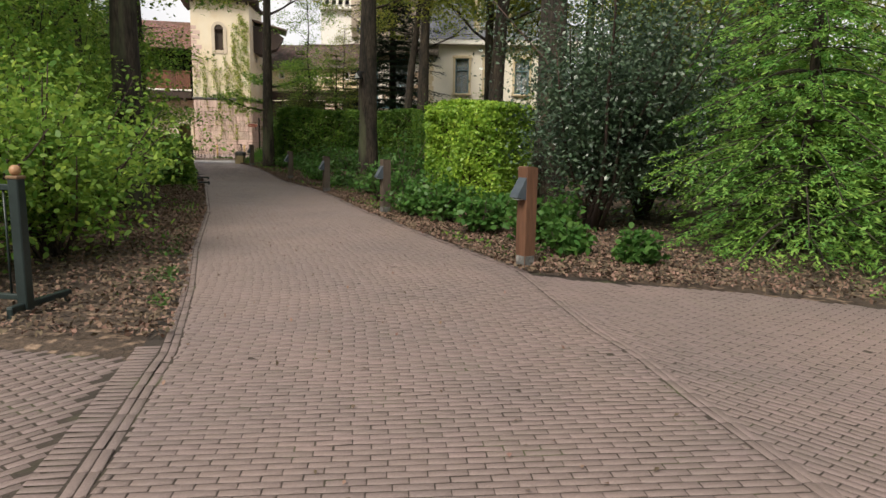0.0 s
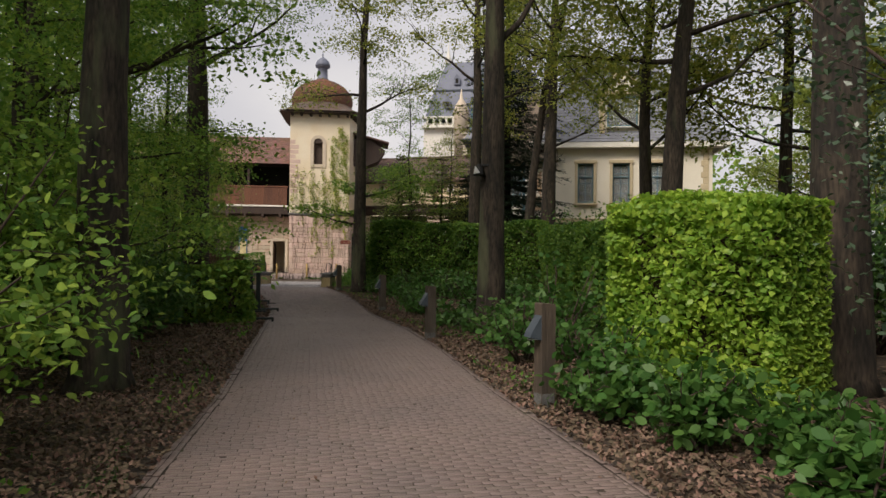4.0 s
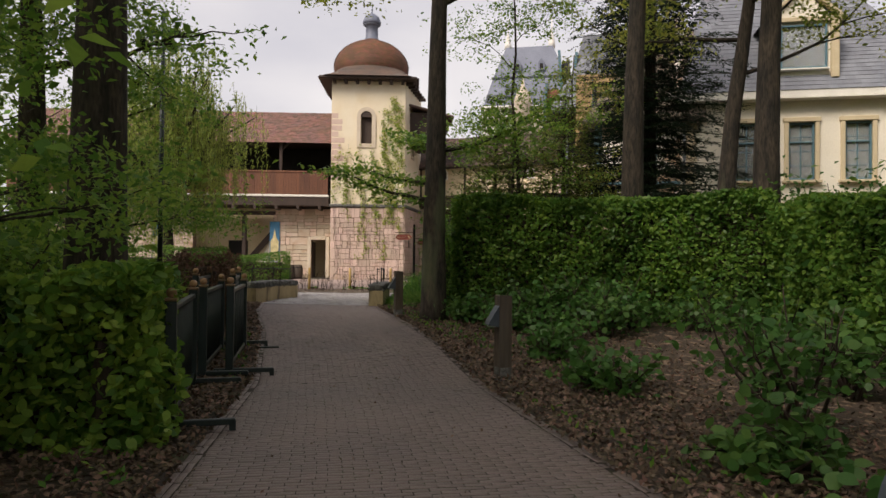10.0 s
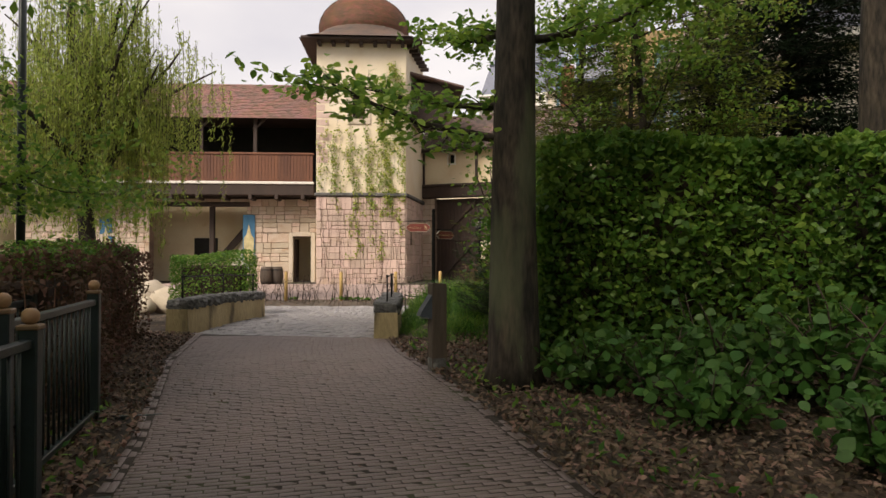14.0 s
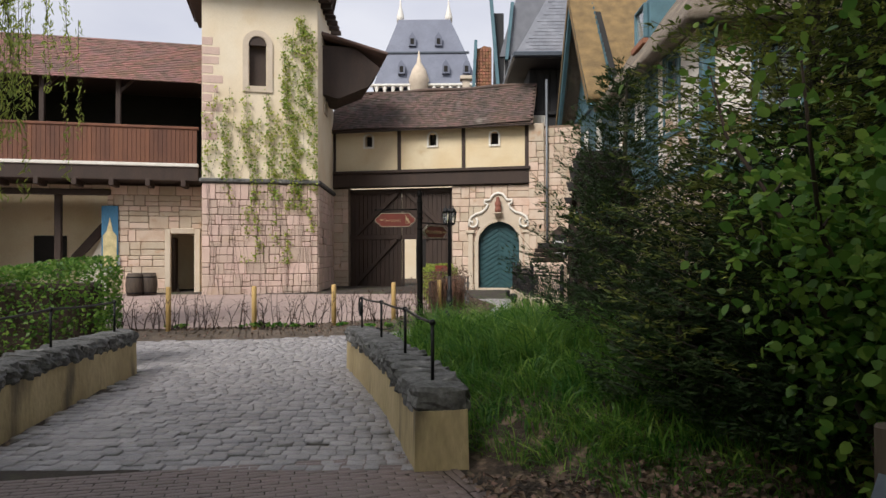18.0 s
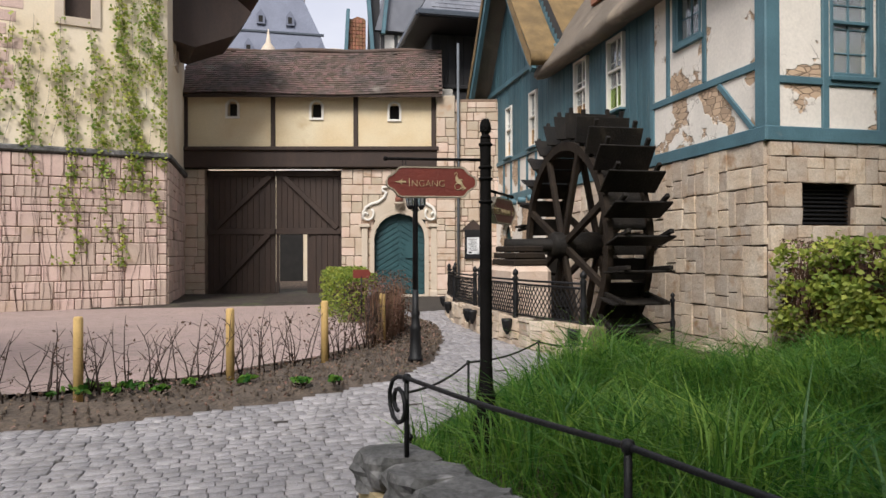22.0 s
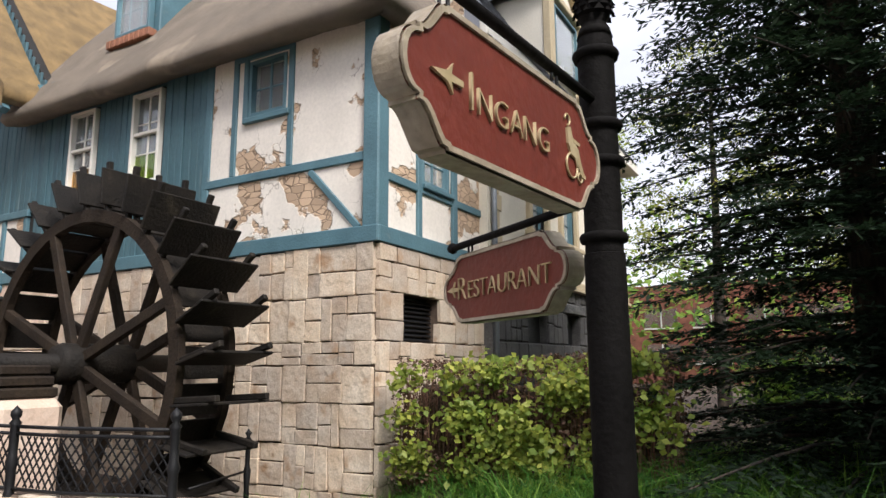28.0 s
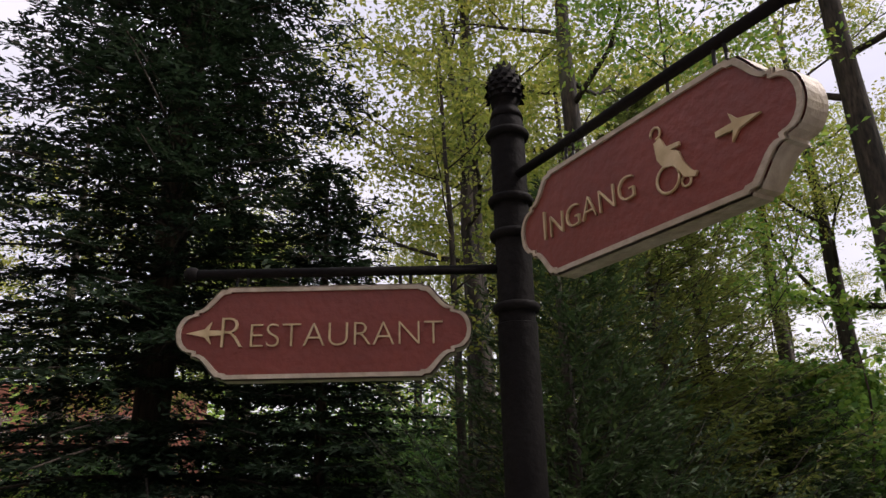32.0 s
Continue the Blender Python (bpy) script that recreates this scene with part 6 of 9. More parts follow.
part("gutter", Geo().box((-3.6, 53.42, 9.72), (4.6, 0.14, 0.22), 0.04), GREY_METAL, timber)
part("gutter", Geo().box((-5.88, 56.0, 9.72), (0.14, 5.0, 0.22), 0.04), GREY_METAL, timber)
hip_core = [(-5.8, 53.5, 9.8), (-1.4, 53.5, 9.8), (-1.4, 58.5, 9.8), (-5.8, 58.5, 9.8), (-3.9, 55.6, 13.4), (-3.3, 55.6, 13.4), (-3.3, 56.5, 13.4), (-3.9, 56.5, 13.4)]
hip_roof = part("roof", Geo().add(hip_core, [(0, 1, 5, 4), (1, 2, 6, 5), (2, 3, 7, 6), (3, 0, 4, 7), (4, 5, 6, 7)]), SLATE, timber, "grey slate hip roof")


def hip_front(u, s):
    k = s / 4.1
    lo, hi = -5.8 + 1.9 * k, -1.4 - 1.9 * k
    return None if k > 1 or not lo <= -5.8 + u <= hi else (-5.8 + u, 53.5 + 2.1 * k, 9.8 + 3.6 * k)


def hip_side(u, s):
    k = s / 4.1
    lo, hi = 53.5 + 2.1 * k, 58.5 - 2.0 * k
    return None if k > 1 or not lo <= 58.5 - u <= hi else (-5.8 + 1.9 * k, 58.5 - u, 9.8 + 3.6 * k)


for run_, wide_ in ((hip_front, 4.4), (hip_side, 5.0)):
    part("slate", tile_rows(Geo(), run_, wide_, 4.0, 0.2, 0.28, random.Random(17)), SLATE, hip_roof, kind="stuff")
half = thing("half_timber_house", pose(-4.6, 71, 0.2), "tall half-timbered house with slate and orange tile roofs", "house")
part("wall", Geo().box((-2.6, 74, 7.4), (4.4, 6, 14.8), 0.02), WHITE, half)
for k in range(6):
    part("timber", Geo().box((-4.7 + k * 0.8, 70.95, 13.0), (0.2, 0.1, 3.6), 0.01), BLACK_BOARD, half)
for z in (11.6, 13.2, 14.7):
    part("timber", Geo().box((-2.6, 70.93, z), (4.5, 0.14, 0.22), 0.01), BLACK_BOARD, half)
part("roof", Geo().prism([(-5.2, 14.7), (0.2, 14.7), (-1.2, 19.6), (-3.8, 19.6)], 6), SLATE, half, "steep slate roof", m=pose(0, 70.6, 0))
for a_, b_ in (((-5.75, 18.4), (-5.3, 12.4)), ((-4.35, 18.2), (-4.75, 14.4))):
    part("barge_board", Geo().box(((a_[0] + b_[0]) / 2, 70.4, (a_[1] + b_[1]) / 2), (0.22, 0.3, math.hypot(a_[0] - b_[0], a_[1] - b_[1])), 0.02, ry=-math.degrees(math.atan2(b_[0] - a_[0], a_[1] - b_[1]))), TEAL_BEAM, half, "grey-blue barge board")
part("gable_wall", Geo().prism([(-5.7, 4.0), (-4.9, 4.0), (-4.9, 17.6), (-5.55, 17.6)], 0.3), BLACK_BOARD, half, m=pose(0, 70.7, 0))
tiled = part("roof", Geo().prism([(-6.75, 4.0), (-5.75, 4.0), (-5.75, 15.4), (-6.2, 15.5), (-6.75, 15.2)], 0.4), ORANGE_TILE, half, "orange pantile slope", m=pose(0, 70.9, 0))
tg = Geo()
for k in range(5):
    for j in range(16):
        tg.box((-6.6 + k * 0.2, 70.86, 11.9 + j * 0.22), (0.18, 0.08, 0.24), 0.03, rx=-8)
part("tile", tg, ORANGE_TILE, tiled, kind="stuff")
part("barge_board", Geo().box((-6.85, 70.7, 13.9), (0.2, 0.4, 3.8), 0.02, ry=3), TEAL_BEAM, half, "grey-blue barge board")
part("chimney", Geo().box((-7.4, 71.2, 6.6), (0.5, 0.5, 13.4), 0.03).box((-7.4, 71.2, 13.4), (0.8, 0.8, 0.25), 0.04), STONE_TRIM, half)
court_wall = thing("courtyard_house", pose(-9, 68, 0.1), "cream courtyard wall with a dark doorway seen through the wicket", "house")
part("wall", Geo().box((-10, 68, 3), (14, 0.4, 6), 0.02), PLASTER, court_wall)
# doorway is a near-black sheet; the shade inside is painted
part("doorway", Geo().box((-10.0, 67.78, 1.5), (1.2, 0.06, 2.8), 0.01), SHADE_BLACK, court_wall)

# ---- castle far behind ----
castle = thing("castle", pose(-11.5, 120, 0.2), "far white castle with a steep blue-grey mansard roof", "castle")
part("wall", Geo().box((-11.7, 124.0, 12.0), (14.5, 14, 23.4), 0.1), WHITE, castle)
base_, top_ = [(-18.9, 117), (-4.5, 117), (-4.5, 131), (-18.9, 131)], [(-15.6, 120.2), (-8.4, 120.2), (-8.4, 127.5), (-15.6, 127.5)]
mans = Geo().add([(x, y, 24.2) for x, y in base_] + [(x * 0.55 + xt * 0.45, y * 0.55 + yt * 0.45, 29.4) for (x, y), (xt, yt) in zip(base_, top_)] + [(x, y, 34.6) for x, y in top_],
                 [(j * 4 + i, j * 4 + (i + 1) % 4, (j + 1) * 4 + (i + 1) % 4, (j + 1) * 4 + i) for j in range(2) for i in range(4)] + [(8, 9, 10, 11)])
part("mansard_roof", mans, LEAD, castle)
part("roof_band", Geo().box((-11.7, 118.4, 29.4), (11.8, 0.3, 0.3), 0.05), GREY_METAL, castle)
for x, z, yy in ((-15, 26.2, 117.2), (-9, 26.2, 117.2), (-13.6, 30.4, 118.6), (-10.0, 30.4, 118.6), (-6.2, 26.2, 117.2)):
    d_ = part("dormer", Geo().prism([(-0.5, 0), (0.5, 0), (0.5, 1.1), (0, 1.9), (-0.5, 1.1)], 2.2), LEAD, castle, m=pose(x, yy - 0.2, z))
    # dormer panes are near-black boxes with the unlit interior painted in
    part("pane", Geo().box((0, -0.02, 0.6), (0.5, 0.05, 0.8), 0.02), SHADE_BLACK, d_, m=pose(x, yy - 0.2, z))
for x in (-15.4, -8.6):
    part("finial", Geo(True).lathe([(0.5, 34.4), (0.55, 35.2), (0.3, 36.2), (0.12, 37), (0.05, 39.5)], 10, pose(x, 121, 0)), WHITE, castle)
for k in range(13):
    part("baluster", Geo(True).lathe([(0.22, 22.9), (0.34, 23.2), (0.2, 23.8), (0.34, 24.3)], 8, pose(-18.3 + k * 1.1, 116.5, 0)), WHITE, castle)
part("parapet", Geo().box((-11.7, 116.5, 22.9), (15, 0.8, 0.4), 0.05).box((-11.7, 116.5, 24.45), (15, 0.8, 0.3), 0.05), WHITE, castle)
part("turret", Geo(True).lathe([(1.1, 18), (1.2, 24.6), (1.4, 25.0), (0.9, 26.5), (0.3, 27.4), (0.05, 29)], 12, pose(-12.6, 116.2, 0)), STONE_TRIM, castle)

# ---- far red-brick block seen past the hedge ----
block = thing("apartment_building", pose(46, 44, 0), "far red-brick block with white balcony bands", "building")
part("wall", Geo().box((50, 44, 4), (8, 46, 8), 0.05), RED_BRICK, block)
for k in range(11):
    for z in (1.8, 4.6):
        w_ = part("window", Geo().box((45.97, 24 + k * 3.8, z + 0.7), (0.08, 2.6, 1.5), 0.01), PANE, block)
        part("window_frame", Geo().box((45.93, 24 + k * 3.8, z - 0.1), (0.1, 2.8, 0.12), 0.01).box((45.93, 24 + k * 3.8, z + 0.7), (0.1, 0.1, 1.5), 0.01), WHITE, w_)

# pale boulders beyond the bridge
for k, (x, y, w) in enumerate(((-15.0, 35.2, 0.8), (-15.9, 35.6, 1.0), (-14.5, 35.7, 0.6), (-16.6, 35.2, 0.7), (-15.4, 34.7, 0.5))):
    rock, v = Geo(True), []
    for i in range(11):
        for j in range(16):
            t_, b_ = math.pi * i / 10, 2 * math.pi * j / 16
            px_, py_, pz_ = math.sin(t_) * math.cos(b_), math.sin(t_) * math.sin(b_), math.cos(t_)
            wob = 1 + 0.35 * noise.noise((px_ * 1.4 + k * 3, py_ * 1.4, pz_ * 1.4)) + 0.12 * noise.noise((px_ * 4 + k, py_ * 4, pz_ * 4))
            v.append((px_ * wob * w * 0.6, py_ * wob * w * 0.5, pz_ * wob * w * 0.42))
    rock.add(v, [(i * 16 + j, (i + 1) * 16 + j, (i + 1) * 16 + (j + 1) % 16, i * 16 + (j + 1) % 16) for i in range(10) for j in range(16)])
    part("boulder", rock, STONE_TRIM, label="pale rounded boulder beside the hedge", m=pose(x, y, float(ground_z(x, y)) + w * 0.25, 0, 0, 40 * k), category="boulder", group="boulders by the bridge")

# bench by the wing
bench = thing("garden_bench", GL @ pose(5.9, -0.7, 0.2), "slatted varnished wooden bench by the wing", "bench")
for k in range(4):
    local_part("seat_slat", Geo().box((0, -0.2 + k * 0.12, 0.45), (1.1, 0.09, 0.03), 0.005), STAKE_WOOD, bench)
for k in range(3):
    local_part("back_slat", Geo().box((0, 0.24, 0.6 + k * 0.13), (1.1, 0.03, 0.09), 0.005), STAKE_WOOD, bench)
for x in (-0.5, 0.5):
    for y in (-0.2, 0.22):
        local_part("leg", Geo().box((x, y, 0.22), (0.06, 0.06, 0.44), 0.006), STAKE_WOOD, bench)
    local_part("back_post", Geo().box((x, 0.26, 0.66), (0.06, 0.03, 0.5), 0.006), STAKE_WOOD, bench)


# ---- plants ----
def branch_points(start, direction, length, n, bend, rnd_):
    """A crooked line outwards from start."""
    p, d, out = Vector(start), Vector(direction).normalized(), [Vector(start)]
    for _ in range(n):
        d = (d + Vector((rnd_.gauss(0, bend), rnd_.gauss(0, bend), rnd_.gauss(0, bend) + 0.04))).normalized()
        p = p + d * (length / n)
        out.append(p.copy())
    return out


def broadleaf(name, x, y, height, radius, label, leaf_mat, count, first, spread, leaf_len=0.1, lean=(0, 0), seed=1, limbs=9, group="", bark=None, clump=0.55, flat=0.5, fuller=1.35):
    """A tree: tapered trunk, limbs with side branches, and a crown of many leaves in loose clumps."""
    rnd_ = random.Random(seed)
    z0 = float(ground_z(x, y)) - 0.05
    t = thing(name, pose(x, y, z0), label, "tree", group)
    pts = [(lean[0] * k * k + rnd_.gauss(0, 0.05) * k, lean[1] * k * k + rnd_.gauss(0, 0.05) * k, height * k) for k in np.linspace(0, 1, 9)]
    radii = [radius * (1.35 if k == 0 else 1.0 - 0.8 * k / 8) for k in range(9)]
    pts.insert(1, (pts[0][0], pts[0][1], 0.25))
    radii.insert(1, radius * 1.06)
    local_part("trunk", Geo(True).tube(pts, radii, 14), bark or BARK, t)
    tips = []
    for i in range(limbs):
        z = first + (height * 0.97 - first) * (i + rnd_.random() * 0.6) / limbs
        k = z / height
        base = Vector((np.interp(z, [p[2] for p in pts], [p[0] for p in pts]), np.interp(z, [p[2] for p in pts], [p[1] for p in pts]), z))
        a = i * 2.4 + rnd_.random()
        reach = spread * rnd_.uniform(0.65, 1.1) * (1.0 - 0.45 * max(0, (k - 0.5)) * 2 * 0.8)
        line = branch_points(base, (math.cos(a), math.sin(a), rnd_.uniform(0.1, 0.65)), reach, 6, 0.16, rnd_)
        r0 = radius * 0.3 * (1.1 - k * 0.7)
        g = Geo(True).tube(line, [r0 * (1 - 0.85 * j / 6) for j in range(7)], 7)
        tips += line[3:]
        for j in (2, 3, 4, 5):
            sub = branch_points(line[j], (line[j] - base).normalized() + Vector((rnd_.gauss(0, 0.7), rnd_.gauss(0, 0.7), rnd_.gauss(0.1, 0.4))), reach * 0.45, 4, 0.22, rnd_)
            g.tube(sub, [r0 * 0.35 * (1 - 0.8 * q / 4) for q in range(5)], 5)
            tips += sub[1:]
        local_part("limb", g, bark or BARK, t)
    tips = np.array([tuple(p) for p in tips])
    count = int(count * fuller)
    heads = tips[rng.integers(0, len(tips), max(8, count // 42))] + rng.normal(size=(max(8, count // 42), 3)) * [clump, clump, clump * flat]
    c = heads[rng.integers(0, len(heads), count)] + rng.normal(size=(count, 3)) * np.array([1, 1, 0.4]) * leaf_len * 2.2
    local_part("crown", quad_cloud("crown", leaves(c, leaf_len)), leaf_mat, t)
    return t


def conifer(name, x, y, height, radius, label, mat, whorls, per, quads, seed=1, droop=0.25, first=0.4, needle=0.13, z0=None, group="", thin=0.22, limb=0.014):
    """A conifer: straight trunk, drooping branches in whorls, side shoots set with needles."""
    rnd_ = random.Random(seed)
    z0 = float(ground_z(x, y)) - 0.05 if z0 is None else z0
    t = thing(name, pose(x, y, z0), label, "tree", group)
    local_part("trunk", Geo(True).tube([(0, 0, 0), (0, 0, height * 0.5), (0.05, 0, height)], [height * 0.009 + 0.03, height * 0.006 + 0.02, 0.01], 10), BARK, t)
    wood, centres, dirs = Geo(True), [], []
    for i in range(whorls):
        k = (i + rnd_.random() * 0.5) / whorls
        z = first + (height - first) * k
        for j in range(per):
            a = 2 * math.pi * (j + rnd_.random() * 0.7) / per + i * 1.1
            ln = radius * (1 - k) ** 0.85 * rnd_.uniform(0.5, 1.2) + 0.12
            line = []
            for q in range(6):
                s = q / 5
                line.append((math.cos(a) * ln * s, math.sin(a) * ln * s, z + ln * (0.12 * s - droop * s * s + 0.1 * s ** 3)))
            wood.tube(line, [limb * (0.35 + (1 - k) * (1 - q / 5)) for q in range(6)], 5)
            n = max(6, int(quads * (0.25 + ln / radius) * (1.15 - 0.75 * k)))
            m = max(4, int(ln / 0.06))
            at = np.concatenate([rng.uniform(0.08, 0.98, m), [0.55, 0.8, 0.9]])
            reach = np.concatenate([ln * (0.12 + 0.42 * (1 - at[:m])) * rng.uniform(0.5, 1.2, m), [ln * 0.45, ln * 0.2, ln * 0.15]])
            hand = np.concatenate([rng.choice([-1.0, 1.0], m) * rng.uniform(0.6, 1.1, m), [0.0, 0.0, 0.0]])
            out, side_ = np.array([math.cos(a), math.sin(a), 0.12 - droop]), np.array([-math.sin(a), math.cos(a), 0.0])
            shoot = unit(out * 0.85 + side_ * hand[:, None] + rng.normal(size=(m + 3, 3)) * 0.10 - np.array([0, 0, 0.18]) * max(droop, 0))
            root = np.stack([np.interp(at, np.linspace(0, 1, 6), [q[d] for q in line]) for d in range(3)], 1)
            pick = rng.choice(m + 3, n, p=reach / reach.sum())
            along = rng.uniform(0, 1, (n, 1)) ** 0.8 * reach[pick][:, None]
            sag = np.array([0, 0, 1.0]) * along ** 2 * -0.35 * max(droop, 0)
            centres.append(root[pick] + shoot[pick] * along + sag + rng.normal(size=(n, 3)) * needle * 0.12)
            dirs.append(unit(shoot[pick] + np.cross(shoot[pick], [0, 0, 1.0]) * rng.choice([-1.0, 1.0], (n, 1)) * 0.75 + rng.normal(size=(n, 3)) * 0.3))
    c, d = np.concatenate(centres), np.concatenate(dirs)
    n = len(c)
    ln = needle * rng.uniform(0.6, 1.3, (n, 1))
    c = c + d * ln * 0.45
    nrm = unit(np.array([0, 0, 1.0]) + rng.normal(size=(n, 3)) * 0.4)
    sd = unit(np.cross(d, nrm)) * ln * thin
    q = np.stack([c - d * ln * 0.5, c + sd, c + d * ln * 0.5, c - sd], 1)
    part("branch_frame", wood, BARK, t, m=PLACED[t], kind="stuff")
    local_part("needles", quad_cloud("needles", q), mat, t)
    return t


def shrub(name, x, y, height, radius, label, mat, count, leaf_len=0.09, seed=1, stems=9, z0=None, droop=0.3, hollow=0.5, group="", width=0.55):
    """Many-stemmed bush with an uneven leafy outline."""
    rnd_ = random.Random(seed)
    z0 = float(ground_z(x, y)) - 0.03 if z0 is None else z0
    t = thing(name, pose(x, y, z0), label, "bush", group)
    g, tips = Geo(True), []
    for i in range(stems):
        a = 2.4 * i + rnd_.random()
        line = branch_points((rnd_.gauss(0, 0.08), rnd_.gauss(0, 0.08), 0), (math.cos(a) * radius * 0.8, math.sin(a) * radius * 0.8, height * rnd_.uniform(0.6, 1.1)), math.hypot(height, radius * 0.6) * rnd_.uniform(0.6, 1.0), 6, 0.14, rnd_)
        g.tube(line, [0.022 * (1 - 0.8 * k / 6) * (0.6 + height / 4) for k in range(7)], 5)
        tips += line[2:]
        for k in (2, 3, 4):
            sub = branch_points(line[k], (rnd_.gauss(0, 1), rnd_.gauss(0, 1), rnd_.uniform(0.0, 0.8)), radius * 0.55, 3, 0.2, rnd_)
            g.tube(sub, [0.009, 0.007, 0.005, 0.003], 4)
            tips += sub[1:]
    local_part("stem_frame", g, TWIG, t)
    tips = np.array([tuple(p) for p in tips])
    c = tips[rng.integers(0, len(tips), count)] + rng.normal(size=(count, 3)) * [radius * 0.22, radius * 0.22, height * 0.07]
    c[:, 2] = np.maximum(c[:, 2], 0.06)
    local_part("leaves", quad_cloud("leaves", (oval if count < 12000 and name != "woodland_bush" else np.asarray)(leaves(c, leaf_len, width, droop))), mat, t)
    return t


def hedge(name, line, depth, z0, z1, label, mat, density, leaf_len=0.06, core=0.24, top_bump=0.07, back=True, group="", twigs=0, fade=0.0, stem_mat=None, rounded=False):
    """A clipped hedge along the line of its front face, grown to the right-hand side of it... leaf skin over a dark twiggy core."""
    t = thing(name, pose(line[0][0], line[0][1], z0), label, "hedge", group)
    pts, nrm = [], []
    core_g = Geo()
    stem_g = Geo()
    for (ax, ay), (bx, by) in zip(line, line[1:]):
        ln = math.hypot(bx - ax, by - ay)
        d = np.array([(bx - ax) / ln, (by - ay) / ln, 0])
        out = np.array([d[1], -d[0], 0])
        zg = float(ground_z((ax + bx) / 2, (ay + by) / 2)) + z0
        h = z1 - z0

        def scatter(n, kind):
            u = rng.uniform(0, ln, n)
            if kind == "front" or kind == "rear":
                w = np.abs(rng.normal(size=n)) * 0.18 - 0.08
                z = rng.uniform(0.03, h, n) if not fade else h * rng.uniform(0.0, 1, n) ** (1 - fade)
                o = -w if kind == "front" else -depth + w
                normal = out if kind == "front" else -out
            else:
                o = -rng.uniform(0, depth, n)
                z = h + 0.05 - np.abs(rng.normal(size=n)) * 0.11 + top_bump * np.sin(u * 2.1 + ax)
                normal = np.array([0, 0, 1.0])
            wob = 0.07 * np.sin(u * 1.7 + z * 2.3 + ay) + 0.06 * np.sin(u * 4.3 - z * 3.1) + 0.07 * np.sin(u * 9.1 + z * 7.7) * np.sin(z * 5.3 - u * 2)
            p = np.array([ax, ay, zg]) + d * u[:, None] + out * (o + wob * (kind != "top"))[:, None] + np.array([0, 0, 1.0]) * z[:, None]
            pts.append(p)
            nrm.append(np.repeat(normal[None], n, 0))
        scatter(int(ln * h * density), "front")
        scatter(int(ln * depth * density), "top")
        if back:
            scatter(int(ln * h * density * 0.35), "rear")
        m_ = np.array([(ax + bx) / 2, (ay + by) / 2, zg + h * 0.47]) - out * depth / 2
        core_g.box(tuple(m_), (ln - 0.3, max(0.1, depth - 2 * core), h * 0.9 - core), 0.05, rz=math.degrees(math.atan2(d[1], d[0])))
        for k in range(int(ln * twigs)):
            b = np.array([ax, ay, zg - 0.05]) + d * rng.uniform(0, ln) - out * rng.uniform(0.04, min(0.3, depth))
            top = b + np.array([0, 0, h * rng.uniform(0.7, 1.0)]) + d * rng.normal() * 0.12 + out * rng.normal() * 0.05
            stem_g.tube([b, (b + top) / 2 + d * rng.normal() * 0.04, top], [0.011, 0.008, 0.004], 4)
    for (px_, py_), nx in ((line[0], -1), (line[-1], 1)):
        a, b = (line[0], line[1]) if nx < 0 else (line[-2], line[-1])
        ln = math.hypot(b[0] - a[0], b[1] - a[1])
        d = np.array([(b[0] - a[0]) / ln, (b[1] - a[1]) / ln, 0])
        out = np.array([d[1], -d[0], 0])
        n = int(depth * (z1 - z0) * density)
        p = np.array([px_, py_, float(ground_z(px_, py_)) + z0]) - out * rng.uniform(0, depth, n)[:, None] + d * nx * (0.02 - np.abs(rng.normal(size=n)) * 0.05)[:, None] + np.array([0, 0, 1.0]) * rng.uniform(0.03, z1 - z0, n)[:, None]
        pts.append(p)
        nrm.append(np.repeat((d * nx)[None], n, 0))
    part("twig_core", core_g, TWIG, t)
    if stem_g.v:
        part("stem_frame", stem_g, stem_mat or TWIG, t, kind="stuff")
    q = leaves(np.concatenate(pts), leaf_len, 0.62, 0.35, np.concatenate(nrm) * 0.75 + [0, 0, 0.45], 0.7)
    part("leaves", quad_cloud("leaves", oval(q) if rounded else q), mat, t)
    return t


# clipped hedges
hedge("clipped_hedge", [(-0.15, 13.85), (1.2, 12.35)], 0.9, 0.0, 2.05, "bright green clipped hornbeam hedge beside the road", LIME_HEDGE, 1900, 0.085)
hedge("clipped_hedge", [(-6.35, 28.0), (-3.5, 28.1), (-0.6, 27.6)], 1.0, 0.0, 2.3, "tall clipped hornbeam hedge closing the bed", HEDGE_LEAF, 1150, 0.10)
hedge("clipped_hedge", [(-0.65, 27.4), (-0.5, 24.8), (-0.2, 21.7), (0.43, 17.6), (0.7, 15.5), (0.85, 14.3)], 1.0, 0.0, 2.12, "tall clipped hornbeam hedge along the bed", HEDGE_LEAF, 1100, 0.10)
hedge("low_hedge", [(-8.5, 18.95), (-6.85, 19.3), (-7.25, 20.1)], 0.6, 0.0, 1.22, "low clipped hedge block at the road's edge", LEAF, 1100, 0.095, rounded=True)
hedge("low_hedge", [(-8.5, 20.9), (-9.2, 22.6), (-10.5, 25.4)], 0.8, 0.0, 0.95, "low clipped hedge behind the railings", HEDGE_LEAF, 900, 0.06)
brown = hedge("brown_hedge", [(-9.75, 25.7), (-10.9, 27.7), (-11.75, 29.4)], 0.9, 0.0, 1.2, "low beech hedge still in brown winter leaf", DRY_LEAF, 900, 0.055, twigs=30, stem_mat=DRY_TWIG)
n = 5200
uu = rng.uniform(0, 1, n)
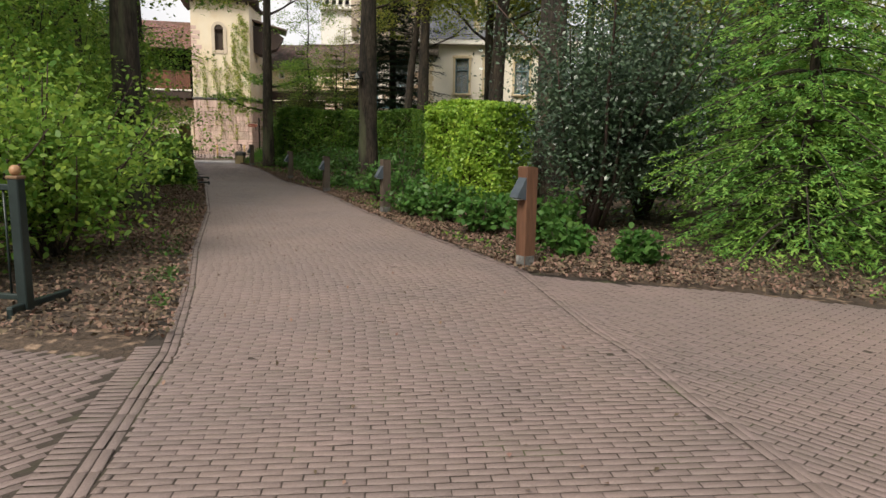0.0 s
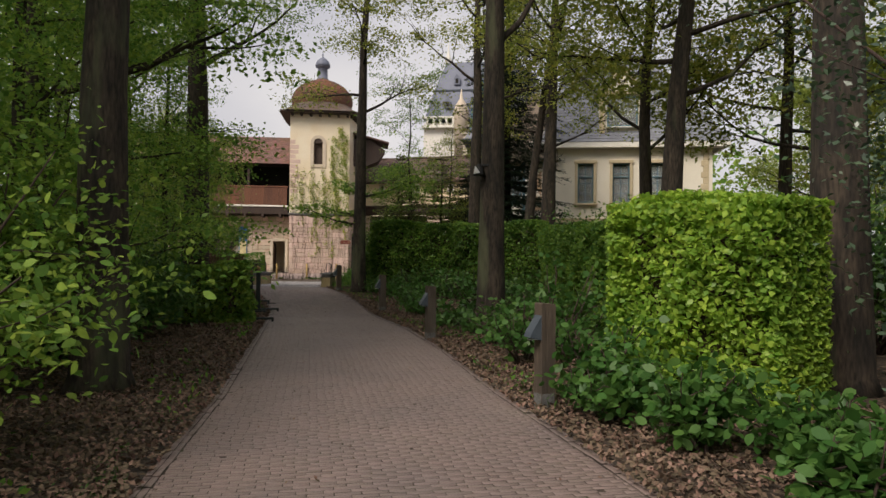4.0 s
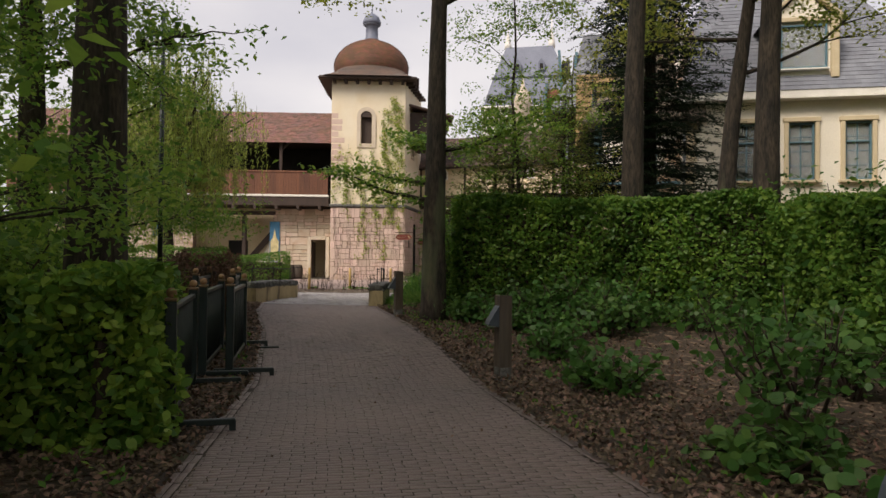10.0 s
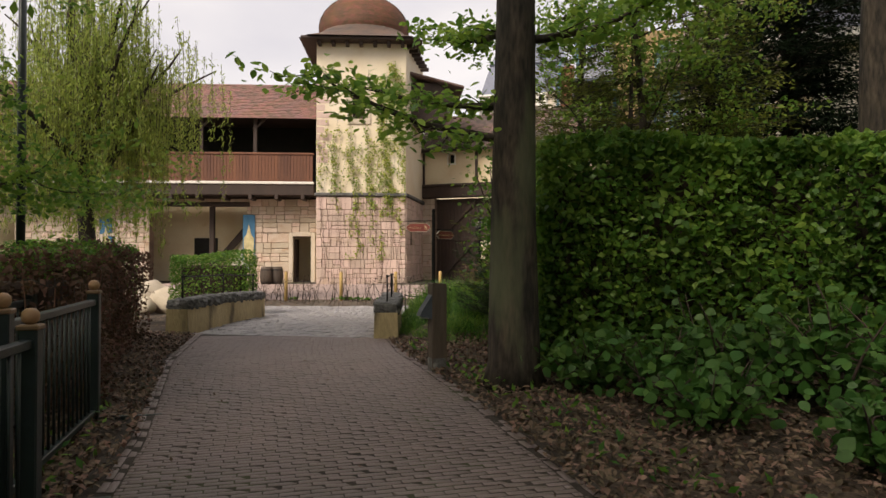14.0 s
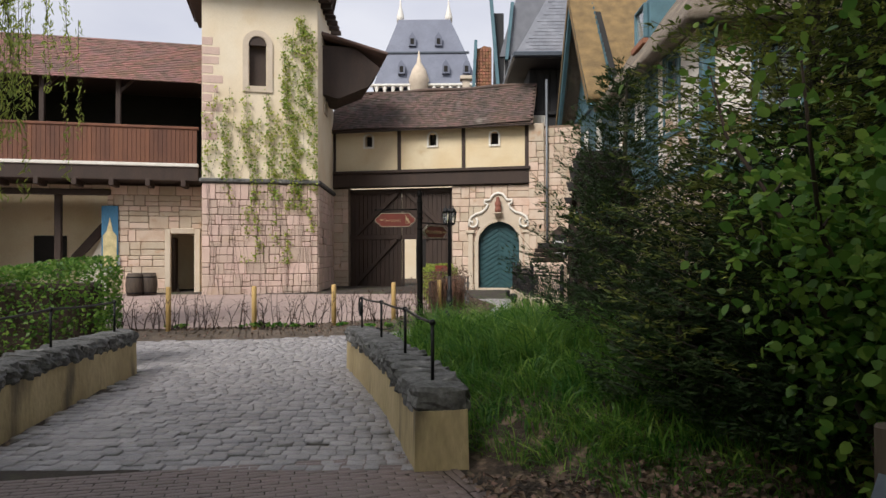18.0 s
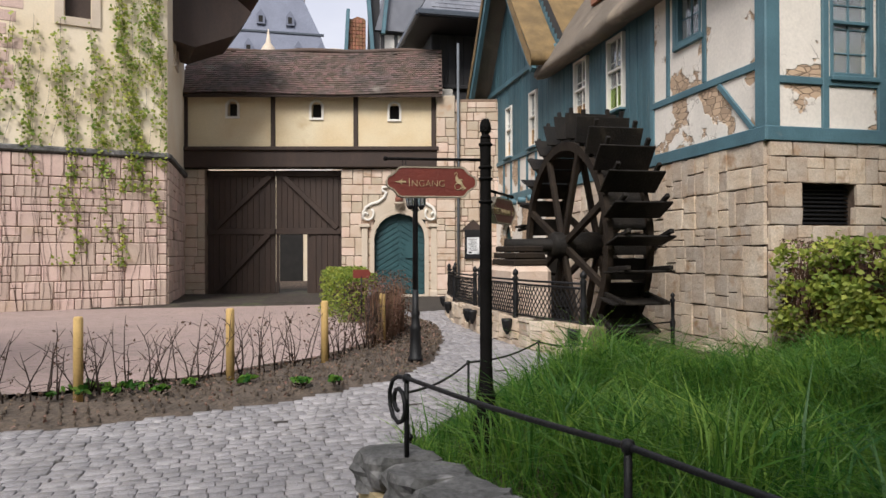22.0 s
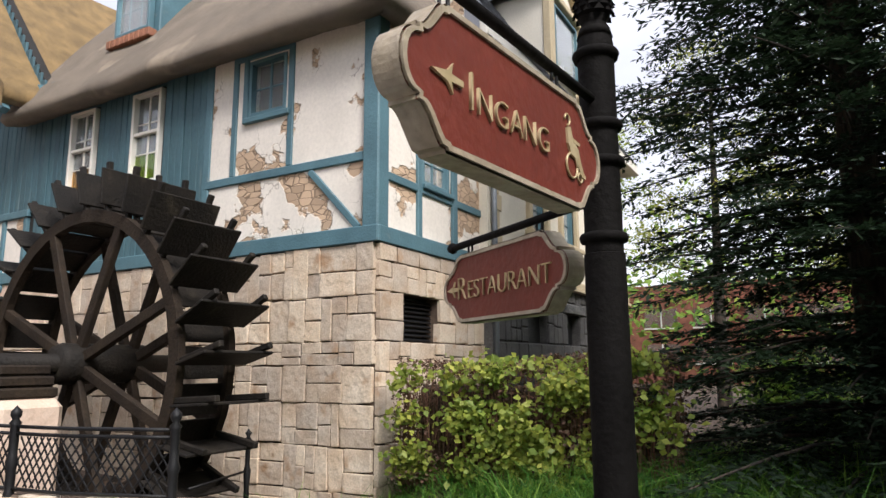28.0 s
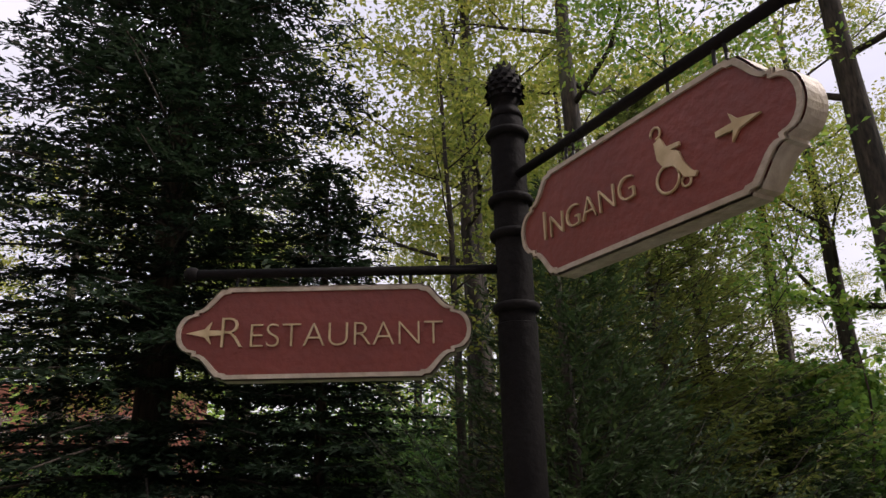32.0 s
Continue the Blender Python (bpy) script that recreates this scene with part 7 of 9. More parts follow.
c = np.stack([np.interp(uu, [0, 0.53, 1], [-9.85, -11.0, -11.85]), np.interp(uu, [0, 0.53, 1], [25.75, 27.75, 29.45]), 1.2 + np.interp(uu, [0, 1], [0.17, 0.27]) + rng.normal(size=n) * 0.06], 1)
c[:, 0] -= rng.uniform(0, 0.75, n)
part("green_shoot", quad_cloud("green_shoot", leaves(c, 0.055)), HEDGE_LEAF, brown, "fresh green shoots", kind="stuff")
hedge("low_hedge", [(-14.3, 33.95), (-12.75, 34.3)], 1.0, 0.0, 1.25, "clipped green hedge beyond the bridge", HEDGE_LEAF, 1000, 0.06)
hedge("low_hedge", [(-24, 30.5), (-13.2, 30.6)], 0.8, 0.0, 1.3, "low hedge under the willow", HEDGE_LEAF, 500, 0.07)
mill_hedge = hedge("mill_hedge", [(-3.5, 39.35), (-3.6, 36.3)], 1.0, 0.0, 1.3, "patchy hedge of brown twigs and lime-green shoots", DRY_LEAF, 950, 0.045, twigs=80, core=0.3, stem_mat=DRY_TWIG)
mh = []
for _ in range(34):
    c0 = np.array([-3.64 + rng.normal() * 0.07, 36.3 + 3.0 * rng.beta(0.9, 1.5), rng.uniform(0.55, 1.75)])
    mh.append(c0 + rng.normal(size=(115, 3)) * [0.05, 0.13, 0.085])
mh.append(np.stack([rng.uniform(-3.65, -2.7, 700), rng.uniform(36.3, 38.6, 700), 1.70 + rng.normal(size=700) * 0.05], 1))
part("green_shoot", quad_cloud("green_shoot", leaves(np.concatenate(mh), 0.085, 0.7, 0.3, np.array([-0.7, -0.2, 0.4]), 0.5)), IVY_LEAF, mill_hedge, "lime-green leaf shoots", kind="stuff")
hedge("door_hedge", [(-8.35, 44.9), (-8.5, 48.3)], 0.8, 0.0, 1.0, "short bright green hedge by the forecourt", IVY_LEAF, 900, 0.07)

# trees by the road
T = broadleaf
T("oak_tree", -5.55, 12.6, 13, 0.29, "tall straight oak with pale grey-brown bark", OAK_LEAF, 7000, 6.0, 4.0, 0.11, (0.1, 0.2), 11)
T("oak_tree", -9.4, 22.0, 14, 0.36, "dark oak trunk behind the low hedge", LEAF, 20000, 6.2, 3.6, 0.075, (-0.1, 0.1), 12, limbs=14)
T("oak_tree", -1.75, 18.5, 14, 0.27, "oak trunk carrying a small lamp", OAK_LEAF, 19000, 5.4, 4.4, 0.095, (0.1, 0.1), 13, limbs=12)
BRIDGE_OAK = T("oak_tree", -6.55, 27.30, 13, 0.23, "slender dark oak beside the bridge", OAK_LEAF, 7000, 5.6, 2.3, 0.10, (0.25, 0.1), 14)
T("oak_tree", -2.93, 28.7, 13, 0.25, "oak rising from behind the hedge", OAK_LEAF, 6500, 6.0, 3.3, 0.11, (0.1, 0.0), 15)
T("oak_tree", -0.45, 28.9, 13, 0.29, "straight oak rising from behind the hedge", OAK_LEAF, 8000, 6.2, 4.6, 0.12, (0.3, 0.0), 16, limbs=10)
T("oak_tree", -1.15, 29.4, 11, 0.21, "crooked oak with wide low limbs", OAK_LEAF, 5000, 4.6, 3.8, 0.10, (1.5, -0.4), 116, limbs=8)
T("oak_tree", 1.77, 20.3, 13, 0.26, "leaning oak trunk over the hedge", OAK_LEAF, 21000, 4.8, 4.6, 0.11, (1.2, 0.0), 17, limbs=14)
T("oak_tree", 2.4, 14.0, 14, 0.34, "thick oak trunk behind the holly", OAK_LEAF, 6000, 6.5, 4.0, 0.11, (0.0, 0.2), 18)
T("slim_tree", -4.2, 32.0, 6.0, 0.06, "slim young tree with airy foliage", OAK_LEAF, 3200, 1.8, 1.5, 0.07, (0.1, 0.1), 19, limbs=14, clump=0.35)
T("slim_tree", -5.2, 29.4, 7.4, 0.06, "slim young tree with airy foliage", LEAF, 7500, 1.6, 1.8, 0.075, (-0.2, 0.1), 20, limbs=14, clump=0.35)
T("maple_tree", 9.8, 30.0, 8.5, 0.22, "pale yellow-green maple beside the villa", WILLOW_LEAF, 12000, 2.5, 3.4, 0.13, (0, 0), 21, limbs=12)
T("maple_tree", 14.5, 44.0, 11, 0.22, "pale yellow-green maple beyond the villa", WILLOW_LEAF, 12000, 2.5, 4.0, 0.15, (0, 0), 22, limbs=12)
for k, (x, y, h) in enumerate(((-8.3, 14.6, 9.0), (-9.3, 18.3, 9.5), (-7.7, 10.6, 8.0), (-12.0, 20.2, 9.5), (-14.2, 23.5, 9.0))):
    T("beech_tree", x, y, h, 0.12, "young beech with low spreading leafy limbs", LEAF, 22000, 1.1, 3.2, 0.09, (0.2, 0.1), 150 + k, limbs=18, group="young beeches by the road", clump=0.45)
T("beech_tree", -12.7, 26.3, 9.5, 0.11, "young beech with low spreading leafy limbs", LEAF, 18000, 1.4, 1.7, 0.085, (0.0, 0.1), 160, limbs=18, group="young beeches by the road", clump=0.4)


def low_limb(tree, z, angle, length, mat, count, leaf_len, seed, rise=0.12):
    """One more limb with flat leafy sprays, out of a tree's trunk."""
    rnd_ = random.Random(seed)
    a = radians(angle)
    line = branch_points((0, 0, z), (math.cos(a), math.sin(a), rise), length, 7, 0.08, rnd_)
    g, tips_ = Geo(True).tube(line, [0.045 * (1 - 0.85 * j / 7) for j in range(8)], 7), []
    for j in range(1, 8):
        for side_ in (-1, 1):
            sub = branch_points(line[j], (math.cos(a + side_ * 0.9), math.sin(a + side_ * 0.9), rnd_.gauss(0, 0.12)), length * 0.3 * rnd_.uniform(0.6, 1.1), 4, 0.15, rnd_)
            g.tube(sub, [0.012, 0.009, 0.007, 0.005, 0.003], 4)
            tips_ += sub[1:]
    limb = local_part("limb", g, BARK, tree)
    tips_ = np.array([tuple(p) for p in tips_])
    c_ = tips_[rng.integers(0, len(tips_), count)] + rng.normal(size=(count, 3)) * [0.13, 0.13, 0.045]
    part("leaf_spray", quad_cloud("leaf_spray", oval(leaves(c_, leaf_len, 0.6, 0.15, None, 0.35))), mat, limb, m=PLACED[tree], kind="stuff")


for z, angle, length, count, rise in ((2.3, 188, 1.9, 620, -0.06), (2.6, 165, 1.6, 460, -0.02), (3.2, 20, 2.0, 800, 0.0), (3.3, 120, 1.6, 600, 0.0)):
    low_limb(BRIDGE_OAK, z, angle, length, LEAF, count, 0.095, int(angle), rise)
# thin grass and moss along the road's edge
n = 2600
yy = 5.2 + 8.0 * rng.beta(1.3, 2.2, n)
c = np.stack([left_x(yy) - 0.07 - np.abs(rng.normal(size=n)) * 0.16, yy, np.zeros(n)], 1)
keep = np.array([noise.noise((p[0] * 2.2, p[1] * 1.3, 5.0)) > -0.05 for p in c])
c = c[keep]
c[:, 2] = ground_z(c[:, 0], c[:, 1]) + 0.03
verge = thing("verge_grass", pose(float(c[0][0]), float(c[0][1]), float(c[0][2])), "thin patchy grass along the road's edge", "grass", kind="stuff")
part("blades", quad_cloud("blades", leaves(c, 0.05, 0.3, -0.4)), SHRUB_LEAF, verge, kind="stuff")
# bushes by the start
shrub("holly_bush", 2.55, 10.7, 4.6, 1.5, "tall dark glossy holly", DARK_LEAF, 26000, 0.075, 31, 16)
shrub("holly_bush", 3.9, 12.3, 4.2, 1.6, "tall dark glossy holly", DARK_LEAF, 15000, 0.08, 32, 14)
conifer("hemlock_tree", 4.75, 8.6, 5.6, 2.15, "bright green hemlock with drooping sprays", LARCH, 26, 9, 330, 33, 0.5, 0.3, 0.07, thin=0.17)
conifer("hemlock_tree", 6.6, 6.6, 6.5, 2.6, "bright green hemlock with drooping sprays", LARCH, 24, 8, 220, 34, 0.5, 0.4, 0.085, thin=0.17)
conifer("hemlock_tree", 5.6, 11.5, 7.5, 2.6, "bright green hemlock with drooping sprays", LARCH, 20, 8, 90, 35, 0.45, 0.6, 0.15, thin=0.16)
for k, (x, y, r) in enumerate(((0.75, 9.9, 0.4), (1.35, 9.1, 0.42), (0.2, 11.2, 0.42), (-0.3, 12.1, 0.4), (1.7, 8.1, 0.3), (2.35, 7.5, 0.26), (1.9, 9.9, 0.45), (0.95, 11.0, 0.5))):
    shrub("hydrangea", x, y, 0.5 + 0.25 * (r > 0.38), r, "low hydrangea with broad fresh green leaves", HYDRANGEA_LEAF, 760, 0.098, 40 + k, 9, group="hydrangeas along the road", width=0.6)
shrub("leafy_bush", -4.25, 7.5, 2.2, 0.95, "airy bush with light green leaves", LEAF, 6500, 0.08, 60, 16)
shrub("leafy_bush", -4.7, 5.9, 2.4, 1.2, "airy bush with light green leaves", LEAF, 6500, 0.08, 61, 16)
shrub("leafy_bush", -5.4, 9.6, 2.6, 1.3, "airy bush with light green leaves", LEAF, 7500, 0.08, 62, 16)
shrub("leafy_bush", -6.9, 12.2, 3.6, 1.7, "tall airy woodland bush", LEAF, 11000, 0.085, 63, 16)
shrub("leafy_bush", -6.4, 7.2, 3.8, 1.7, "tall airy woodland bush", LEAF, 11000, 0.085, 64, 16)
shrub("rhododendron", -7.9, 16.6, 1.6, 1.25, "dark rhododendron with long leaves", SHRUB_LEAF, 4200, 0.14, 65, 12, width=0.34)
shrub("rhododendron", -8.9, 18.2, 1.7, 1.3, "dark rhododendron with long leaves", SHRUB_LEAF, 4200, 0.14, 66, 12, width=0.34)
shrub("rhododendron", -7.2, 14.4, 1.3, 1.1, "dark rhododendron with long leaves", SHRUB_LEAF, 3600, 0.14, 67, 12, width=0.34)
for k, (x, y, h, r) in enumerate(((-1.5, 16.9, 0.9, 0.6), (-1.2, 15.3, 1.1, 0.6), (-0.6, 15.6, 1.5, 0.7), (-2.6, 19.9, 0.5, 0.5), (-3.6, 22.3, 0.5, 0.6), (-4.2, 24.0, 0.5, 0.6), (-2.0, 18.6, 0.6, 0.5), (-5.0, 26.2, 0.6, 0.6), (-2.2, 21.0, 1.3, 0.7), (-5.9, 27.2, 0.6, 0.5), (-1.1, 19.6, 1.0, 0.7), (-0.6, 17.6, 1.2, 0.7), (-1.2, 22.6, 0.9, 0.7), (-3.0, 27.2, 0.7, 0.8), (-4.2, 27.2, 0.7, 0.8), (-1.9, 27.0, 0.8, 0.9), (-0.35, 13.2, 0.9, 0.5), (-1.6, 24.6, 0.9, 0.7), (-4.7, 27.0, 1.0, 0.6), (-4.1, 26.5, 1.05, 0.6), (-5.35, 26.9, 0.75, 0.55), (-3.5, 26.0, 0.95, 0.6), (-4.2, 25.5, 0.55, 0.45), (-3.3, 26.9, 1.15, 0.6))):
    shrub("hazel_shoots", x, y, h, r, "young hazel shoots with broad leaves before the hedge", HYDRANGEA_LEAF if k % 3 else SHRUB_LEAF, 430, 0.098, 80 + k, 10, group="shoots before the hedge", width=0.75)
for k, (x, y, h, first) in enumerate(((5.2, 23.6, 13, 4.5), (9.5, 20.0, 13, 3.5), (1.9, 24.0, 13, 4.0))):
    T("oak_tree", x, y, h, 0.2, "oak in young yellow-green leaf behind the hedge", OAK_LEAF, 9000, first, 4.2, 0.15, (0.2, 0.1), 170 + k, limbs=13, group="oaks behind the hedge")
# dark evergreens round the bank
conifer("young_yew", -6.75, 33.0, 3.0, 1.15, "young dark yew with feathery branches", YEW, 30, 8, 190, 101, -0.45, 0.12, 0.06, thin=0.13, limb=0.004)
conifer("young_yew", -6.25, 32.1, 2.1, 1.15, "bushy dark yew with feathery branches", YEW, 24, 9, 190, 119, -0.3, 0.1, 0.06, thin=0.13, limb=0.004)
conifer("young_yew", -5.9, 31.0, 4.8, 1.6, "dark yew with feathery branches", BANK_SPRAY, 34, 9, 230, 102, -0.1, 0.15, 0.07, thin=0.14, limb=0.007)
conifer("spruce_tree", -2.05, 34.5, 19, 2.75, "tall dark spruce with layered branches", NEEDLE, 62, 10, 590, 103, 0.3, 0.2, 0.10, thin=0.15, limb=0.018)
conifer("young_spruce", -3.7, 33.3, 4.4, 1.55, "young dark spruce beneath the tall one", NEEDLE, 28, 9, 260, 120, 0.2, 0.15, 0.085, thin=0.15, limb=0.01)
conifer("hemlock_tree", -4.3, 30.4, 4.6, 1.9, "soft green conifer with drooping sprays", BANK_SPRAY, 26, 9, 190, 106, 0.2, 0.3, 0.08, thin=0.15, limb=0.009)
conifer("young_yew", -6.5, 30.1, 2.0, 0.95, "low dark yew beside the bridge", YEW, 20, 9, 150, 117, -0.1, 0.1, 0.06, thin=0.14, limb=0.006)
conifer("young_yew", -7.0, 30.6, 1.1, 0.5, "low dark yew beside the bridge", YEW, 14, 8, 90, 118, -0.1, 0.05, 0.06, thin=0.14, limb=0.005)
shrub("viburnum_bush", -6.35, 29.1, 2.7, 0.75, "bush with round fresh green leaves", HEDGE_LEAF, 9000, 0.062, 110, 14, width=0.75)
conifer("hemlock_tree", -5.35, 29.5, 4.0, 1.2, "soft green conifer with drooping sprays", BANK_SPRAY, 24, 8, 150, 111, 0.2, 0.3, 0.07, thin=0.15, limb=0.007)
# woods on both sides
rnd = random.Random(77)
woods = [(-11.5, 10), (-13, 16), (-16, 21), (-14.5, 5.5), (-18, 12), (-13.5, 25.5), (-20, 27), (-22, 18), (-9.5, 16.5), (-19, 3), (-25, 9), (-27, 24), (-17, -5), (-22, -10),
         (6.5, 15), (9, 10.5), (8, 19), (12, 15), (5.8, 22.5), (10, 22), (14, 9), (16, 20), (13, 29), (17, 4), (18, 27), (15, 34), (13, 38), (18, 32), (4, -22), (-9, -24), (20, -16), (20, 12), (6.5, -8), (10, -7.5), (13.5, -6.5), (3.5, -9.5), (8.5, -10)]
for k, (x, y) in enumerate(woods):
    h = rnd.uniform(10.5, 15)
    T("woodland_tree", x, y, h, rnd.uniform(0.17, 0.32), "woodland tree in fresh leaf" if x < 0 else "woodland oak in young yellow-green leaf", LEAF if x < 0 else OAK_LEAF, 5400, rnd.uniform(2.2, 4.5), rnd.uniform(3.2, 4.6), 0.13, (rnd.gauss(0, 0.4), rnd.gauss(0, 0.4)), 200 + k, limbs=10, group="woods round the road", clump=0.5)
for k, (x, y, h) in enumerate(((-9.8, 13.5, 3.2), (-11.5, 19, 3.4), (-12.0, 22.5, 3.0), (-10.2, 8.5, 3.5), (-8.6, 10.5, 3.0), (-13.5, 12.5, 4), (-15.5, 17, 4), (-8.5, 5.0, 3.2), (-12, 2, 4), (7.5, 12.5, 4), (6.5, 9.5, 3.5), (9.5, 14, 4), (6.2, 17.5, 3.5), (4.2, 17.2, 3.2), (5.0, 27, 3.5), (1.4, 28.5, 3.0), (8.5, 2.5, 3), (11, 5, 4), (-17, 24.5, 3.4), (-15.0, 28.0, 2.2), (2.2, 25.0, 3.0), (-0.9, 31.8, 2.5), (3.6, 35.5, 2.2), (7.0, 33.5, 2.4))):
    shrub("woodland_bush", x, y, h, h * 0.5, "dense woodland bush in fresh leaf", SHRUB_LEAF if k % 2 else LEAF, 6000, 0.12, 300 + k, 12, group="undergrowth round the road")
# far belt of trees that closes the horizon
belt = thing("far_woods", pose(0, 70, 0), "belt of far trees round the grounds", "woods", kind="stuff")
centres = []
for k in range(150):
    a = 2 * math.pi * k / 150 + rng.normal() * 0.01
    d = rng.uniform(46, 75)
    x, y = -6 + d * math.cos(a), 22 + d * math.sin(a)
    if -40 < x < 6 and y > 60:
        continue
    h = rng.uniform(8, 14)
    p = rng.normal(size=(330, 3)) * [2.6, 2.6, h * 0.26] + [x, y, h * 0.55]
    centres.append(p)
centres = np.concatenate(centres)
centres = centres[centres[:, 2] > 0.2]
part("crowns", quad_cloud("crowns", leaves(centres, 0.75)), LEAF, belt, kind="stuff")

# willow before the wing
willow = thing("weeping_willow", pose(-17.8, 35.8, 0.15), "weeping willow with long yellow-green hanging twigs", "tree")
rnd = random.Random(55)
local_part("trunk", Geo(True).tube([(0, 0, 0), (0.1, 0, 1.5), (-0.1, 0.1, 3.0), (0.1, 0.1, 4.8), (0.2, 0.0, 6.2)], [0.26, 0.2, 0.17, 0.13, 0.08], 12), BARK, willow)
hang, drops = Geo(True), []
for i in range(20):
    a = i * 2.4
    high = i / 20
    line = branch_points((0.05, 0.05, 3.0 + high * 2.6), (math.cos(a), math.sin(a), 0.9 + high), rnd.uniform(3.4, 5.2) * (1 - 0.35 * high), 7, 0.13, rnd)
    local_part("limb", Geo(True).tube(line, [0.12 * (1 - 0.86 * k / 7) for k in range(8)], 7), BARK, willow)
    for j in range(44):
        b = line[rnd.randint(2, 7)] + Vector((rnd.gauss(0, 0.45), rnd.gauss(0, 0.45), rnd.gauss(0.1, 0.25)))
        ln = rnd.uniform(0.9, 3.6) * min(1.0, (b.z - 1.2) / 3.5)
        if ln < 0.3:
            continue
        sway = Vector((rnd.gauss(0, 0.15), rnd.gauss(0, 0.15), 0))
        pts = [b + sway * s * s - Vector((0, 0, ln * s)) for s in (0, 0.35, 0.7, 1.0)]
        hang.tube(pts, [0.006, 0.005, 0.004, 0.002], 3, cap=False)
        n = int(ln * 26)
        s = rng.uniform(0, 1, n)
        drops.append(np.stack([np.interp(s, (0, 0.35, 0.7, 1.0), [p[d] for p in pts]) for d in range(3)], 1) + rng.normal(size=(n, 3)) * 0.04)
local_part("hanging_twig", hang, TWIG, willow)
local_part("leaves", quad_cloud("leaves", leaves(np.concatenate(drops), 0.14, 0.22, 1.6)), WILLOW_LEAF, willow)

# climber on the tower
climber = thing("wall_climber", TF @ pose(2.2, -0.1, 0.2), "yellow-green climber on strings up the tower", "climbing plant")
stems_g, pts_ = Geo(True), []
rnd = random.Random(6)
for k in range(30):
    u = 0.18 + k * 0.125 + rnd.gauss(0, 0.04)
    tall_ = 6.9 + 0.6 * math.sin(k * 1.3) if u < 2.6 else 8.4 + 1.8 * math.sin((u - 2.6) * 1.9)
    lo = rnd.choice((1.3, 2.4, 3.2, 4.3)) if u > 1.3 else rnd.choice((3.2, 4.2, 4.8))
    sway = [(u + 0.10 * math.sin(z * 0.9 + k) + rnd.gauss(0, 0.04), -0.07, z) for z in np.linspace(0.2, tall_, 14)]
    stems_g.tube(sway, 0.0045, 4)
    n = int((tall_ - lo) * (34 if u < 2.5 else 60))
    z = rng.uniform(lo, tall_, n)
    keep = np.sin(z * 3.1 + k * 2.4) + 0.7 * np.sin(z * 7.3 + k) + rng.normal(size=n) * 0.5 > -0.15
    z = z[keep]
    uu = np.interp(z, [p[2] for p in sway], [p[0] for p in sway]) + rng.normal(size=len(z)) * 0.085
    pts_.append(np.stack([np.clip(uu, 0.02, 3.92), -0.09 - np.abs(rng.normal(size=len(z))) * 0.05, z], 1))
part("stem_frame", stems_g, TWIG, climber, m=TF)
part("leaves", quad_cloud("leaves", oval(leaves(np.concatenate(pts_), 0.085, 0.8, 0.5, np.array([0, -1.0, 0.35]), 0.45))), IVY_LEAF, climber, m=TF)

# grass bank: tufts of long bent blades over a short sward
n = 210000
tx, ty = rng.uniform(-9.7, 1.0, 5200), rng.uniform(29.5, 39.6, 5200)
pick_ = rng.integers(0, 5200, n)
loose = rng.uniform(size=n) < 0.4
gxs = np.where(loose, rng.uniform(-9.7, 1.0, n), tx[pick_] + rng.normal(size=n) * 0.05)
gys = np.where(loose, rng.uniform(29.5, 39.6, n), ty[pick_] + rng.normal(size=n) * 0.05)
keep = (grass_depth(gxs, gys) > 0.04) & (rng.uniform(size=n) < np.clip(1.25 - (gxs + 9) * 0.12, 0.25, 1))
gxs, gys, pick_, loose = gxs[keep], gys[keep], pick_[keep], loose[keep]
n = len(gxs)
base = np.stack([gxs, gys, ground_z(gxs, gys) - 0.03], 1)
tuft = rng.uniform(0.45, 1.35, 5200)[pick_]
tall = np.where(loose, 0.16, (0.20 + 0.26 * np.clip(0.5 + 0.5 * np.sin(gxs * 2.1 + gys * 1.3), 0, 1)) * tuft) * rng.uniform(0.6, 1.3, n) * np.clip(0.5 + grass_depth(gxs, gys), 0.5, 1)
lean_ = rng.normal(size=(n, 2)) * 0.45 + (rng.normal(size=(5200, 2)) * 0.35)[pick_]
flat_ = np.concatenate([lean_ * tall[:, None], np.zeros((n, 1))], 1)
tip = base + flat_ * 1.5 + np.stack([0 * tall, 0 * tall, tall * (1 - 0.12 * np.hypot(lean_[:, 0], lean_[:, 1]))], 1)
mid = base + flat_ * 0.35 + np.stack([0 * tall, 0 * tall, tall * 0.62], 1)
ang = rng.uniform(0, math.pi, n)
wd = np.stack([np.cos(ang), np.sin(ang), np.zeros(n)], 1) * (0.003 + 0.006 * rng.uniform(size=(n, 1)) ** 2)
part("grass", quad_cloud("grass", np.stack([base, mid + wd, tip, mid - wd], 1)[tip[:, 0] > -9.55]), GRASS, label="lush uncut grass on the stream bank", category="grass", kind="stuff")
# fallen leaves on the verges
n = 125000
ly = 2 + 28 * rng.uniform(0, 1, n) ** 1.35
sd = rng.uniform(size=n) < 0.5
off = np.abs(rng.normal(size=n)) * 1.9 - 0.05
lx = np.where(sd, left_x(ly) - off, right_x(ly) + off)
far_edge = np.interp(lx, [0.9, 1.86, 2.83, 3.84, 9], [6.95, 6.45, 6.2, 5.6, 3.5])
keep = ~((lx < -1) & (ly < 8) & (rng.uniform(size=n) < 0.6)) & ~((lx > 0.6) & (ly < far_edge + 0.02)) & ~((ly < 4.4) & (lx < -1))
lx, ly = lx[keep], ly[keep]
n = len(lx)
c = np.stack([lx, ly, ground_z(lx, ly) + 0.03 + rng.uniform(0, 0.03, n)], 1)
